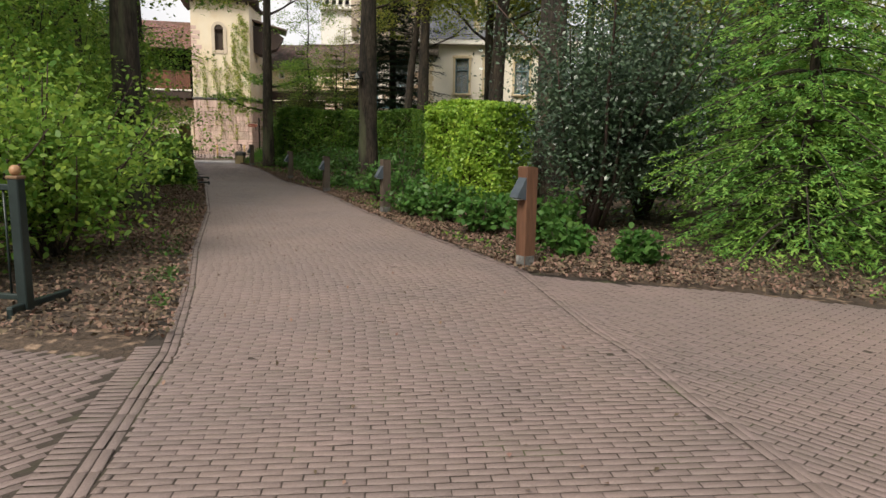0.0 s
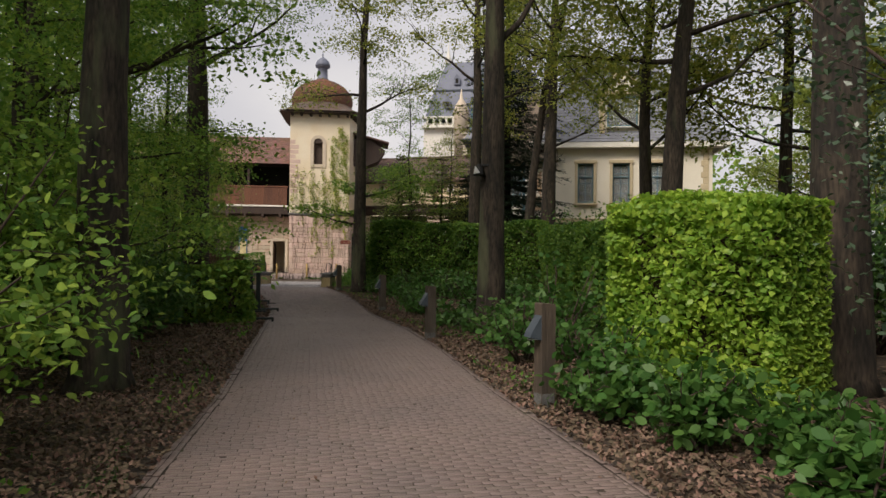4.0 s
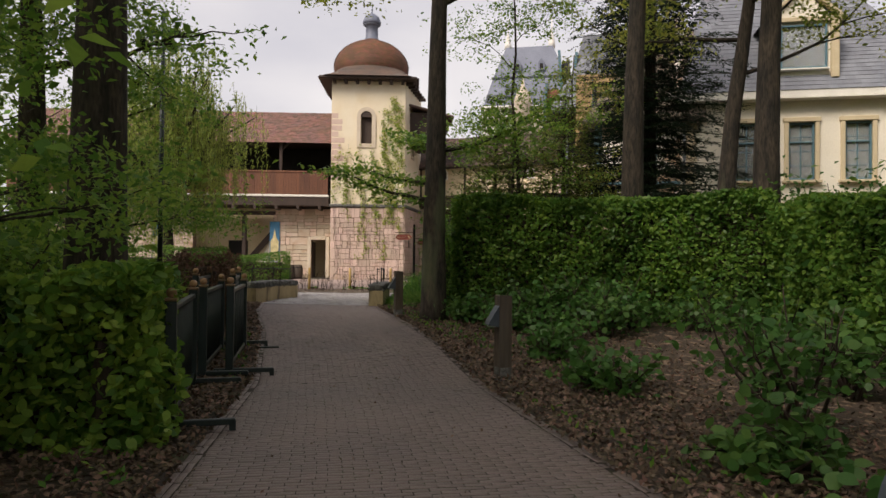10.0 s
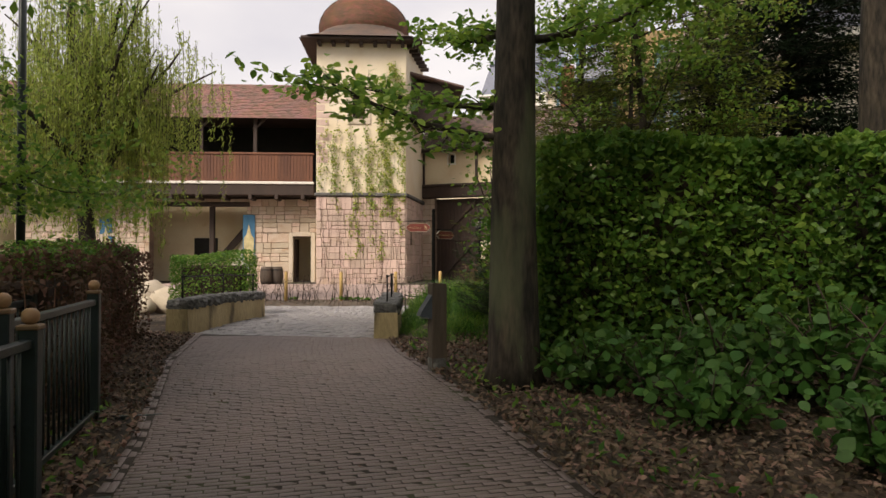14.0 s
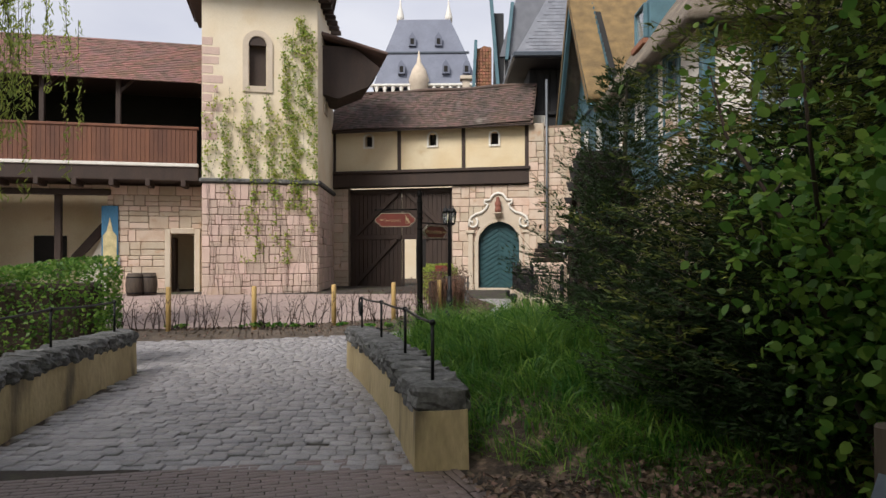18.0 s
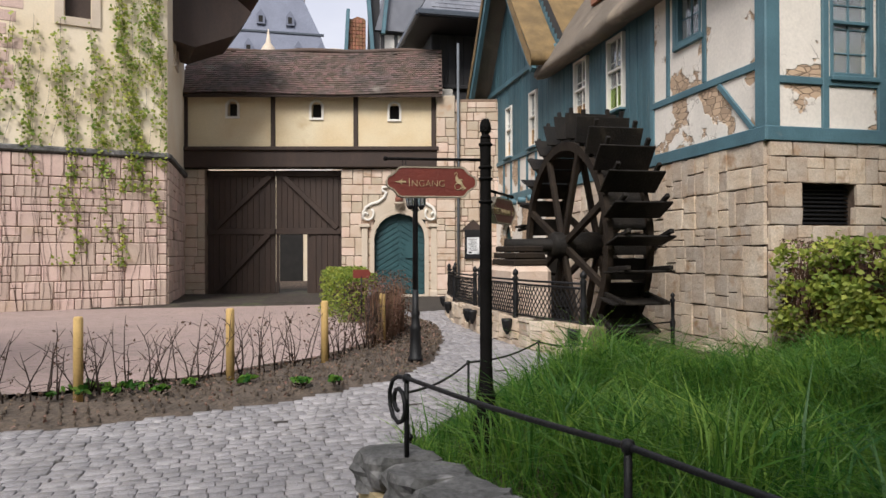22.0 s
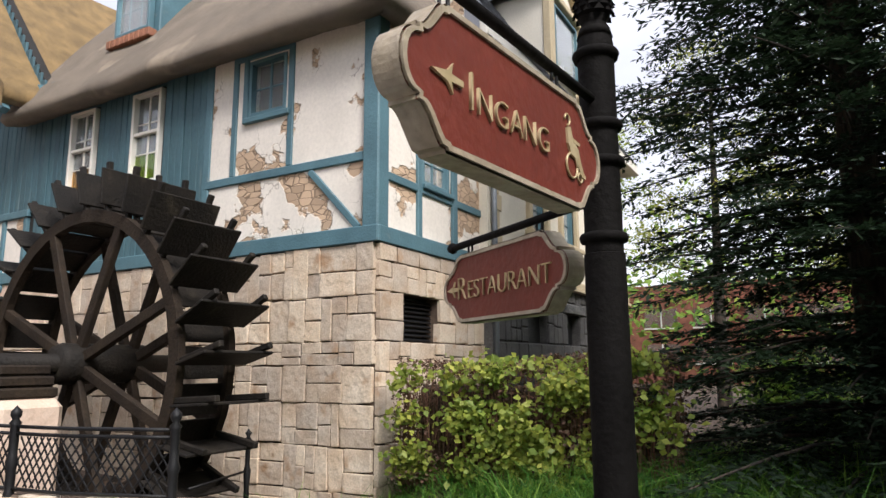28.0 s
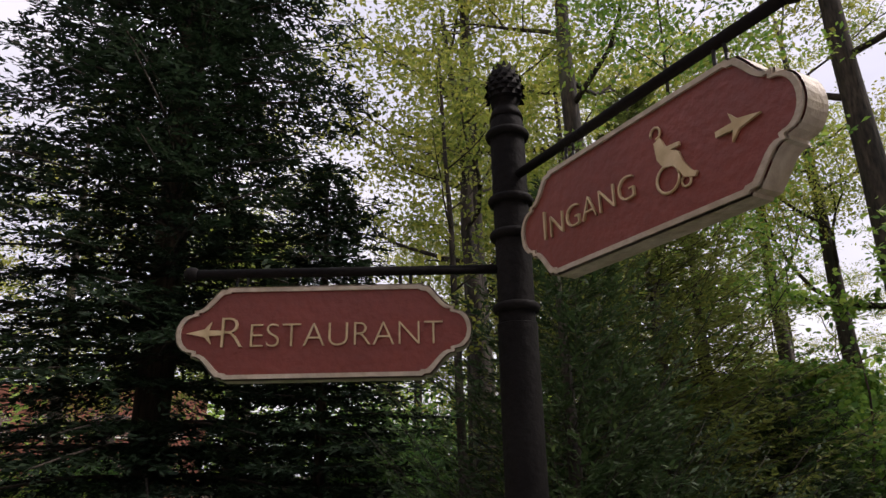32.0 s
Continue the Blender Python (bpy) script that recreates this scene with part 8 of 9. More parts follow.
q = leaves(c, 0.052, 0.6, 0.0, None, 0.35)
part("fallen_leaves", quad_cloud("fallen_leaves", q), FALLEN, label="brown fallen leaves along the road's edges", category="leaves", kind="stuff")
n = 500
ly, uu = rng.uniform(1.5, 29, n), rng.uniform(0.02, 0.98, n)
lx = left_x(ly) + (right_x(ly) - left_x(ly)) * uu
part("scattered_leaves", quad_cloud("scattered_leaves", leaves(np.stack([lx, ly, road_z(ly) + 0.016], 1), 0.035, 0.6, 0.0, None, 0.12)), FALLEN, label="scattered leaf scraps on the bricks", category="leaves", kind="stuff")
# small weeds
n = 2600
ly = rng.uniform(3, 30, n)
lx = np.where(rng.uniform(size=n) < 0.6, right_x(ly) + 0.12 + np.abs(rng.normal(size=n)) * 0.5, left_x(ly) - 0.1 - np.abs(rng.normal(size=n)) * 0.4)
keep = (ly > 7.3) & (np.sin(lx * 3 + ly * 2.2) > 0.1)
lx, ly = lx[keep], ly[keep]
part("weeds", quad_cloud("weeds", leaves(np.stack([lx, ly, ground_z(lx, ly) + 0.05 + rng.uniform(0, 0.06, len(lx))], 1), 0.07, 0.45, -0.8)), GRASS, label="sparse green weeds along the brick edge", category="weeds", kind="stuff")


# ---- street furniture ----
def bollard(x, y, height, turn, wood, words):
    b = thing("wooden_bollard", pose(x, y, float(ground_z(x, y)) - 0.03, 0, 0, turn), words, "bollard", "bollards along the road")
    local_part("post", Geo().prism([(-0.075, 0), (0.075, 0), (0.075, height - 0.022), (0.066, height - 0.01), (-0.066, height), (-0.075, height - 0.01)], 0.15, pose(0, -0.075, 0)), wood, b)
    local_part("foot_stain", Geo().box((0, 0, 0.09), (0.154, 0.154, 0.18), 0.012), CAPSTONE, b)
    box = Geo().prism([(-0.075, height - 0.12), (-0.075, height - 0.36), (-0.2, height - 0.33), (-0.18, height - 0.28)], 0.13, pose(0, -0.065, 0))
    lamp = local_part("lamp_box", box, GREY_METAL, b, "slanted blue-grey lamp box")
    part("lamp_pane", Geo().box((-0.13, 0, height - 0.352), (0.09, 0.1, 0.006), 0.001), PAPER, lamp, m=PLACED[b])
    return b


for x, y, h, turn in ((1.03, 7.3, 1.14, 35), (-0.88, 12.65, 1.05, 30), (-2.75, 17.6, 0.98, 30), (-4.75, 22.75, 0.98, 30), (-7.36, 27.8, 0.92, 30)):
    fresh = y < 8
    bollard(x, y, h, turn, RED_POST if fresh else POST_WOOD, "squared red-brown stained post with a slanted lamp box" if fresh else "squared weathered grey wooden post with a slanted lamp box")


def railing(x, y, turn, length=1.9, group="movable railings"):
    r = thing("crowd_railing", pose(x, y, float(road_z(y)), 0, 0, turn), "dark green movable railing with wooden ball finials", "railing", group)
    for u in (0, length):
        p = local_part("railing_post", Geo().box((u, 0, 0.54), (0.085, 0.085, 1.0), 0.008), FENCE_GREEN, r)
        part("collar", Geo().box((u, 0, 1.045), (0.098, 0.098, 0.026), 0.006), COPPER, p, m=PLACED[r])
        part("ball_finial", Geo(True).lathe([(0.0, 1.058), (0.02, 1.06), (0.036, 1.074), (0.041, 1.096), (0.036, 1.118), (0.02, 1.133), (0.0, 1.136)], 16), BALL_WOOD, p, m=PLACED[r] @ pose(u, 0, 0))
        local_part("foot", Geo().box((u, -0.16, 0.075), (0.05, 0.66, 0.05), 0.006).box((u, -0.47, 0.04), (0.05, 0.05, 0.1), 0.006).box((u, 0.15, 0.04), (0.05, 0.05, 0.1), 0.006), FENCE_GREEN, r)
    for z in (0.97, 0.14):
        local_part("rail", Geo().box((length / 2, 0, z), (length - 0.085, 0.05, 0.045), 0.006), FENCE_GREEN, r)
    for k in range(1, int(length / 0.11)):
        local_part("bar", Geo(True).tube([(k * 0.11, 0, 0.16), (k * 0.11, 0, 0.95)], 0.009, 6), FENCE_GREEN, r)
    return r


for x, y, turn in ((-7.02, 19.87, 117), (-8.0, 21.95, 114), (-7.80, 22.18, 113.5), (-8.76, 23.97, 116), (-9.3, 23.9, 115)):
    railing(x, y, turn)
railing(-3.08, 5.05, 172)

# lamp on the oak, tall mast with floodlights
tl = thing("tree_lamp", pose(-1.98, 18.3, 2.95), "small dark lamp fixed to the oak trunk", "lamp")
local_part("hood", Geo(True).lathe([(0.0, 0.22), (0.05, 0.2), (0.12, 0.02), (0.11, 0.0), (0.0, 0.0)], 12), IRON, tl)
local_part("bracket", Geo().box((0.12, 0.02, 0.2), (0.3, 0.04, 0.04), 0.005), IRON, tl)
local_part("lamp_face", Geo().prism([(-0.09, 0.02), (0.03, 0.04), (-0.06, 0.17)], 0.03, pose(0, -0.15, 0)), PAPER, tl, "pale lamp face")
mast = thing("floodlight_mast", pose(-13.5, 29.2, 0.1), "tall dark green mast with two floodlights", "lamp post")
local_part("mast", Geo(True).tube([(0, 0, 0), (0, 0, 7.0)], [0.06, 0.045], 12), FENCE_GREEN, mast)
local_part("crossbar", Geo().box((0, 0, 6.5), (0.9, 0.06, 0.12), 0.01).box((0, 0, 6.15), (0.8, 0.05, 0.05), 0.01), FENCE_GREEN, mast)
for s in (-0.32, 0.32):
    local_part("floodlight", Geo(True).lathe([(0.0, 0), (0.13, 0.02), (0.13, 0.3), (0.07, 0.36), (0.0, 0.36)], 12, pose(s, -0.1, 6.1, 60, 0, 20 * s)), IRON, mast)


# ---- bridge parapets ----
def parapet(name, line, seed, caps_until):
    p = thing(name, pose(line[0][0], line[0][1], float(road_z(line[0][1]))), "low yellow rendered parapet with rough grey capstones", "wall", "bridge parapets")
    grid_a, n = [], 18
    total = np.concatenate([[0], np.cumsum([math.hypot(b[0] - a[0], b[1] - a[1]) for a, b in zip(line, line[1:])])])
    at = lambda s: (float(np.interp(s, total, [q[0] for q in line])), float(np.interp(s, total, [q[1] for q in line])))
    rnd_ = random.Random(seed)
    g = Geo()
    for s in np.linspace(0, total[-1], n):
        x, y = at(s)
        x2, y2 = at(min(s + 0.1, total[-1]))
        x1, y1 = at(max(s - 0.1, 0))
        d = Vector((x2 - x1, y2 - y1, 0)).normalized()
        o = Vector((d.y, -d.x, 0)) * 0.16
        z = float(road_z(y))
        grid_a.append([(x + o.x * 1.1, y + o.y * 1.1, z - 0.5), (x + o.x, y + o.y, z + 0.36), (x - o.x, y - o.y, z + 0.36), (x - o.x * 1.1, y - o.y * 1.1, z - 0.5)])
    g.sheet(grid_a)
    g.add(grid_a[0], [(0, 1, 2, 3)]).add(grid_a[-1], [(3, 2, 1, 0)])
    part("rendered_wall", g, RENDER, p, "stained yellow render")
    s = 0.0
    while s < total[-1] - 0.1:
        w = rnd_.uniform(0.2, 0.36)
        x, y = at(s + w / 2)
        x2, y2 = at(min(s + w / 2 + 0.1, total[-1]))
        a = math.degrees(math.atan2(y2 - y, x2 - x))
        stone, v, f = Geo(), [], []
        for i in range(13):
            for j in range(18):
                t, b = i / 12 * math.pi, j / 18 * 2 * math.pi
                px_, py_, pz_ = math.sin(t) * math.cos(b), math.sin(t) * math.sin(b), math.cos(t)
                k = 1 / max(abs(px_), abs(py_), abs(pz_)) ** 0.84
                wob = 1 + 0.22 * noise.noise((px_ * 1.6 + s * 3, py_ * 1.6 + seed, pz_ * 1.6)) + 0.10 * noise.noise((px_ * 4 + s * 5, py_ * 4, pz_ * 4))
                v.append((px_ * k * wob * w * 0.485, py_ * k * wob * 0.185, pz_ * k * wob * 0.085))
        for i in range(12):
            for j in range(18):
                f.append((i * 18 + j, (i + 1) * 18 + j, (i + 1) * 18 + (j + 1) % 18, i * 18 + (j + 1) % 18))
        stone.add(v, f)
        part("capstone", stone, CAPSTONE, p, m=pose(x, y, float(road_z(y)) + 0.42, rnd_.uniform(-4, 4), rnd_.uniform(-5, 5), a + rnd_.uniform(-5, 5)))
        s += w
    return at, total[-1]


R_LINE = [(-8.56, 30.2), (-8.86, 31.6), (-9.22, 33.0), (-9.62, 34.45)]
L_LINE = [(-11.75, 30.2), (-12.0, 31.8), (-12.3, 33.9)]
at_r, len_r = parapet("bridge_parapet", R_LINE, 3, 0)
at_l, len_l = parapet("bridge_parapet", L_LINE, 4, 0)


def twisted_rail(name, posts, top, extra, label, sag=0.012):
    """Iron posts with ball heads that carry one sagging bar."""
    r = thing(name, pose(*posts[0]), label, "railing")
    for x, y, z in posts:
        p = part("railing_post", Geo(True).tube([(x, y, z - 0.05), (x, y, z + top)], 0.012, 8), IRON, r)
        part("ball_head", Geo(True).lathe([(0.0, -0.022), (0.016, -0.016), (0.022, 0), (0.016, 0.016), (0.0, 0.022)], 10, pose(x, y, z + top)), IRON, p)
    line = []
    for (ax, ay, az), (bx, by, bz) in zip(posts, posts[1:]):
        line += [(ax + (bx - ax) * t, ay + (by - ay) * t, az + top + (bz - az) * t - sag * math.sin(math.pi * t)) for t in np.linspace(0, 1, 7)[:-1]]
    line.append((posts[-1][0], posts[-1][1], posts[-1][2] + top))
    part("bar", Geo(True).tube(line + extra, 0.0105, 8), IRON, r)
    return r


cap_z = lambda y: float(road_z(y)) + 0.5
rp = [(*at_r(s), cap_z(at_r(s)[1])) for s in (0.3, 1.5, 2.8, 4.2)]
ex, ey, ez = rp[-1]
scroll = []
for k in range(16):
    ang, r = math.pi / 2 - k * 0.62, 0.12 * (1 - k / 22)
    scroll.append((ex - 0.03 - 0.24 * r * math.cos(ang), ey + 0.05 + 0.97 * r * math.cos(ang), ez + 0.24 + r * math.sin(ang)))
twisted_rail("parapet_rail", rp, 0.36, scroll, "black iron rail with ball-headed posts on the parapet")
lp = [(*at_l(s), cap_z(at_l(s)[1])) for s in (0.2, 1.9, 3.5)]
twisted_rail("parapet_rail", lp, 0.34, [], "black iron rail with ball-headed posts on the parapet")
gp = [(x, y, float(ground_z(x, y)) - 0.02) for x, y in ((-9.45, 34.9), (-9.25, 36.2), (-8.45, 37.4), (-7.35, 38.45), (-6.35, 39.25))]
twisted_rail("bank_rail", gp, 0.45, [], "low black iron rail along the grass bank", 0.05)

# ---- signpost ----
SP = (-8.915, 35.235)
post = thing("signpost", pose(*SP, 0.42), "charcoal cast-iron signpost with a pine-cone finial", "signpost")
prof = [(0.10, 0.0), (0.10, 0.04), (0.085, 0.06), (0.08, 0.16), (0.06, 0.2), (0.055, 0.3), (0.06, 0.33), (0.045, 0.36), (0.038, 0.5), (0.0365, 1.46), (0.0365, 1.478), (0.0365, 1.48)]
local_part("shaft", Geo(True).lathe(prof, 24), POLE, post)
local_part("upper_shaft", Geo(True).lathe([(0.034, 1.48), (0.034, 1.482), (0.034, 1.87), (0.034, 1.88), (0.030, 1.90), (0.028, 1.91)], 24), POLE, post)
for z in (1.51, 1.65, 1.72, 1.86):
    local_part("ring", Geo(True).lathe([(0.035, z - 0.010), (0.041, z - 0.009), (0.044, z), (0.041, z + 0.006), (0.035, z + 0.008)], 24, cap=False), POLE, post)
local_part("finial_neck", Geo(True).lathe([(0.034, 1.895), (0.03, 1.91), (0.022, 1.925), (0.03, 1.935)], 20), POLE, post)
cone = Geo(True).lathe([(0.02, 1.925), (0.034, 1.945), (0.036, 1.965), (0.03, 1.99), (0.018, 2.01), (0.0, 2.02)], 16)
for k in range(7):
    for j in range(10):
        a = 2 * math.pi * (j + (k % 2) / 2) / 10
        z = 1.94 + k * 0.0115
        r = 0.036 * math.sqrt(max(0.05, 1 - ((z - 1.955) / 0.068) ** 2))
        cone.add([(r * math.cos(a - 0.28), r * math.sin(a - 0.28), z), ((r + 0.007) * math.cos(a), (r + 0.007) * math.sin(a), z - 0.004), (r * math.cos(a + 0.28), r * math.sin(a + 0.28), z), (r * 0.97 * math.cos(a), r * 0.97 * math.sin(a), z + 0.014)], [(0, 1, 2, 3)])
local_part("pine_cone", cone, POLE, post, "cast pine-cone finial")


def sign_outline(half_w, half_h):
    """The cartouche: straight long sides and waisted, rounded ends."""
    ogee = [(half_w - 0.082 + 0.052 * t, half_h * (1 - 0.50 * (t * t * (3 - 2 * t)) - 0.06 * math.sin(math.pi * t))) for t in np.linspace(0, 1, 8)]
    lobe = [(half_w - 0.026 + 0.026 * math.cos(a), half_h * 0.41 * math.sin(a)) for a in np.linspace(math.pi / 2, 0, 7)]
    right = [(half_w - 0.088, half_h), (half_w - 0.085, half_h * 0.96)] + ogee[1:] + [(half_w - 0.031, half_h * 0.43)] + lobe
    right += [(x, -z) for x, z in right[-2::-1]]
    return right + [(-x, z) for x, z in right[::-1]]


def raised_text(words, m, parent, mat=None):
    """Lettering with Blender's own font, as a raised mesh."""
    for body, size, x, z in words:
        cu = bpy.data.curves.new("lettering", "FONT")
        cu.body, cu.size, cu.extrude, cu.align_x = body, size, 0.0022, "LEFT"
        cu.offset = -0.022 * size
        tmp = bpy.data.objects.new("lettering", cu)
        scene.collection.objects.link(tmp)
        bpy.context.view_layer.update()
        me = bpy.data.meshes.new_from_object(tmp.evaluated_get(bpy.context.evaluated_depsgraph_get()))
        bpy.data.objects.remove(tmp)
        me.materials.clear()
        part("lettering", me, GOLD, parent, m=m @ pose(x, 0, z, 90, 0, 0))


def hanging_sign(name, angle, half_w, half_h, z, bar_z, reach, gap, words, arrow, label, figure=False):
    sg = thing(name, pose(*SP, z, 0, 0, angle), label, "sign", "signs on the post")
    o, thick = sign_outline(half_w, half_h), 0.038
    cx = gap + half_w
    bd = local_part("board", Geo().prism(o, thick, pose(cx, -thick / 2, 0)), SIGN_RED, sg)
    for y0 in (-thick / 2 - 0.004, thick / 2 - 0.006):
        rim = Geo()
        n = len(o)
        inner = [(x * (1 - 0.0075 / half_w), zz * (1 - 0.0075 / half_h)) for x, zz in o]
        v = [(x + cx, y, zz) for y in (y0, y0 + 0.01) for ring in (o, inner) for x, zz in ring]
        f = []
        for i in range(n):
            j = (i + 1) % n
            f += [(i, j, n + j, n + i), (2 * n + i, 3 * n + i, 3 * n + j, 2 * n + j), (i, 2 * n + i, 2 * n + j, j), (n + i, n + j, 3 * n + j, 3 * n + i)]
        part("rim", rim.add(v, f), SIGN_EDGE, bd, "ivory raised rim", m=PLACED[sg])
    band, n = Geo(), len(o)
    grow = [(x * (1 + 0.003 / half_w), zz * (1 + 0.003 / half_h)) for x, zz in o]
    band.add([(x + cx, y, zz) for y in (-thick / 2, thick / 2) for x, zz in grow], [(i, n + i, n + (i + 1) % n, (i + 1) % n) for i in range(n)])
    part("edge_band", band, SIGN_EDGE, bd, "ivory edge", m=PLACED[sg])
    # each side reads the right way round: its arrow points away from the post
    for flip in (0, 1):
        m = PLACED[sg] @ pose(cx, 0, 0, 0, 0, 180 if flip else 0) @ pose(0, -thick / 2 - 0.0025, 0)
        left = bool(flip)
        raised_text(words[flip], m, bd)
        ax = arrow if left else -arrow
        s = 1 if left else -1
        star = [(ax - s * 0.036, 0.0), (ax - s * 0.004, 0.007), (ax + s * 0.008, 0.02), (ax + s * 0.004, 0.005), (ax + s * 0.03, 0.004), (ax + s * 0.03, -0.004), (ax + s * 0.004, -0.005), (ax + s * 0.008, -0.02), (ax - s * 0.004, -0.007)]
        part("arrow", Geo().prism(star if left else star[::-1], 0.004, pose(0, -0.002, 0)), GOLD, bd, "gilt arrow", m=m)
        if figure:
            f0 = 0.16 if left else 0.07
            g = Geo(True).tube([(f0 + 0.02 * math.cos(a), 0, -0.026 + 0.02 * math.sin(a)) for a in np.linspace(0, 2 * math.pi, 17)], 0.0022, 6)
            part("wheel_mark", g, GOLD, bd, m=m)
            q = Geo().prism([(f0 - 0.016, 0.034), (f0 - 0.004, 0.038), (f0 + 0.006, 0.016), (f0 + 0.024, 0.006), (f0 + 0.03, -0.012), (f0 + 0.042, -0.03), (f0 + 0.05, -0.034), (f0 + 0.046, -0.04), (f0 + 0.028, -0.034), (f0 + 0.016, -0.012), (f0 - 0.004, -0.008), (f0 - 0.014, 0.008)], 0.004, pose(0, -0.002, 0))
            q.prism([(f0 + 0.004, 0.02), (f0 + 0.028, 0.018), (f0 + 0.028, 0.012), (f0 + 0.006, 0.013)], 0.004, pose(0, -0.0025, 0))
            part("caster_mark", Geo(True).tube([(f0 + 0.03 + 0.008 * math.cos(a), 0, -0.04 + 0.008 * math.sin(a)) for a in np.linspace(0, 2 * math.pi, 11)], 0.0018, 5), GOLD, bd, m=m)
            part("curl_mark", Geo(True).tube([(f0 - 0.012 + 0.009 * math.cos(a), 0, 0.048 + 0.009 * math.sin(a)) for a in np.linspace(-1.6, 3.4, 11)], 0.002, 5), GOLD, bd, m=m)
            part("wheelchair_mark", q, GOLD, bd, "small gilt wheelchair sign", m=m)
    arm = thing("sign_arm", pose(*SP, bar_z, 0, 0, angle), "thin iron arm that carries a hanging sign", "bracket")
    local_part("bar", Geo(True).tube([(0.02, 0, 0), (reach, 0, 0)], 0.009, 10).lathe([(0.0, -0.016), (0.012, -0.01), (0.015, 0), (0.012, 0.01), (0.0, 0.016)], 10, pose(reach, 0, 0, 0, 90, 0)), POLE, arm)
    for x in (gap + half_w * 0.45, gap + half_w * 1.6):
        h = bar_z - z - half_h
        ring = [(x + 0.010 * math.cos(a), 0.0, -0.5 * h + (0.5 * h + 0.006) * math.sin(a)) for a in np.linspace(0, 2 * math.pi, 13)]
        local_part("hook", Geo(True).tube(ring, 0.003, 6), IRON, arm)


hanging_sign("entrance_sign", 174.5, 0.274, 0.092, 2.045, 2.185, 0.61, 0.06, [[("I", 0.078, -0.215, -0.028), ("NGANG", 0.056, -0.195, -0.028)], [("I", 0.078, -0.145, -0.028), ("NGANG", 0.056, -0.125, -0.028)]], -0.185,
             "oxide-red sign with ivory rim and gilt word INGANG", True)
hanging_sign("restaurant_sign", 56, 0.262, 0.082, 1.89, 2.005, 0.60, 0.085, [[("R", 0.080, -0.232, -0.027), ("ESTAURANT", 0.060, -0.180, -0.027)], [("R", 0.082, -0.19, -0.027), ("ESTAURANT", 0.0625, -0.136, -0.027)]], -0.208,
             "oxide-red sign with ivory rim and gilt word RESTAURANT")

# ---- street lamp ----
lamp = thing("street_lamp", pose(-8.52, 39.75, 0.25), "black cast-iron street lamp with three lanterns", "street lamp")
local_part("base", Geo(True).lathe([(0.098, 0), (0.098, 0.03), (0.082, 0.05), (0.066, 0.38), (0.078, 0.42), (0.058, 0.45), (0.052, 0.56), (0.062, 0.60), (0.042, 0.64), (0.039, 0.9)], 16), IRON, lamp)
local_part("shaft", Geo(True).lathe([(0.038, 0.9), (0.033, 1.95), (0.05, 1.97), (0.03, 2.02), (0.018, 2.12)], 14), IRON, lamp)
for a in (90, 210, 330):
    ca, sa = 0.085 * math.cos(radians(a)), 0.085 * math.sin(radians(a))
    ln_ = local_part("lantern", Geo(True).lathe([(0.022, 1.92), (0.045, 1.96), (0.05, 1.97)], 6, pose(ca, sa, 0)), IRON, lamp)
    part("lantern_cap", Geo(True).lathe([(0.075, 2.17), (0.045, 2.25), (0.012, 2.27), (0.016, 2.3), (0.0, 2.33)], 6, pose(ca, sa, 0)), IRON, ln_, m=PLACED[lamp])
    part("lantern_glass", Geo().lathe([(0.042, 1.97), (0.062, 2.17)], 6, pose(ca, sa, 0)), PANE, ln_, m=PLACED[lamp])
    for k in range(6):
        b = 2 * math.pi * k / 6
        part("lantern_bar", Geo().tube([(ca + 0.045 * math.cos(b), sa + 0.045 * math.sin(b), 1.97), (ca + 0.066 * math.cos(b), sa + 0.066 * math.sin(b), 2.17)], 0.006, 4), IRON, ln_, m=PLACED[lamp])
    local_part("lamp_arm", Geo(True).tube([(0, 0, 2.05), (ca * 0.5, sa * 0.5, 1.9), (ca, sa, 1.93)], 0.01, 6), IRON, lamp)

# ---- water wheel ----
wheel = thing("water_wheel", pose(-4.7, 43.0, 1.75), "black wooden overshot water wheel with paddles", "water wheel")
WX, R0, R1 = 0.36, 1.85, 2.46
for x in (-WX, WX):
    ring = Geo()
    n = 40
    for i in range(n):
        a0, a1 = 2 * math.pi * i / n, 2 * math.pi * (i + 1) / n
        ring.add([(x + dx, r * math.cos(a), r * math.sin(a)) for a in (a0, a1) for r in (R0 - 0.08, R0 + 0.08) for dx in (-0.05, 0.05)], [(0, 1, 3, 2), (4, 6, 7, 5), (0, 4, 5, 1), (2, 3, 7, 6), (0, 2, 6, 4), (1, 5, 7, 3)])
    local_part("rim", ring, WHEEL_RIM, wheel)
    for k in range(8):
        a = math.pi * k / 4 + 0.39
        local_part("spoke", Geo().box((0, 0, (R0 + 0.12) / 2), (0.09, 0.13, R0 - 0.16), 0.01, pose(x + (0.004 if k % 2 else -0.004), 0, 0, -math.degrees(a), 0, 0)), WHEEL_RIM, wheel)
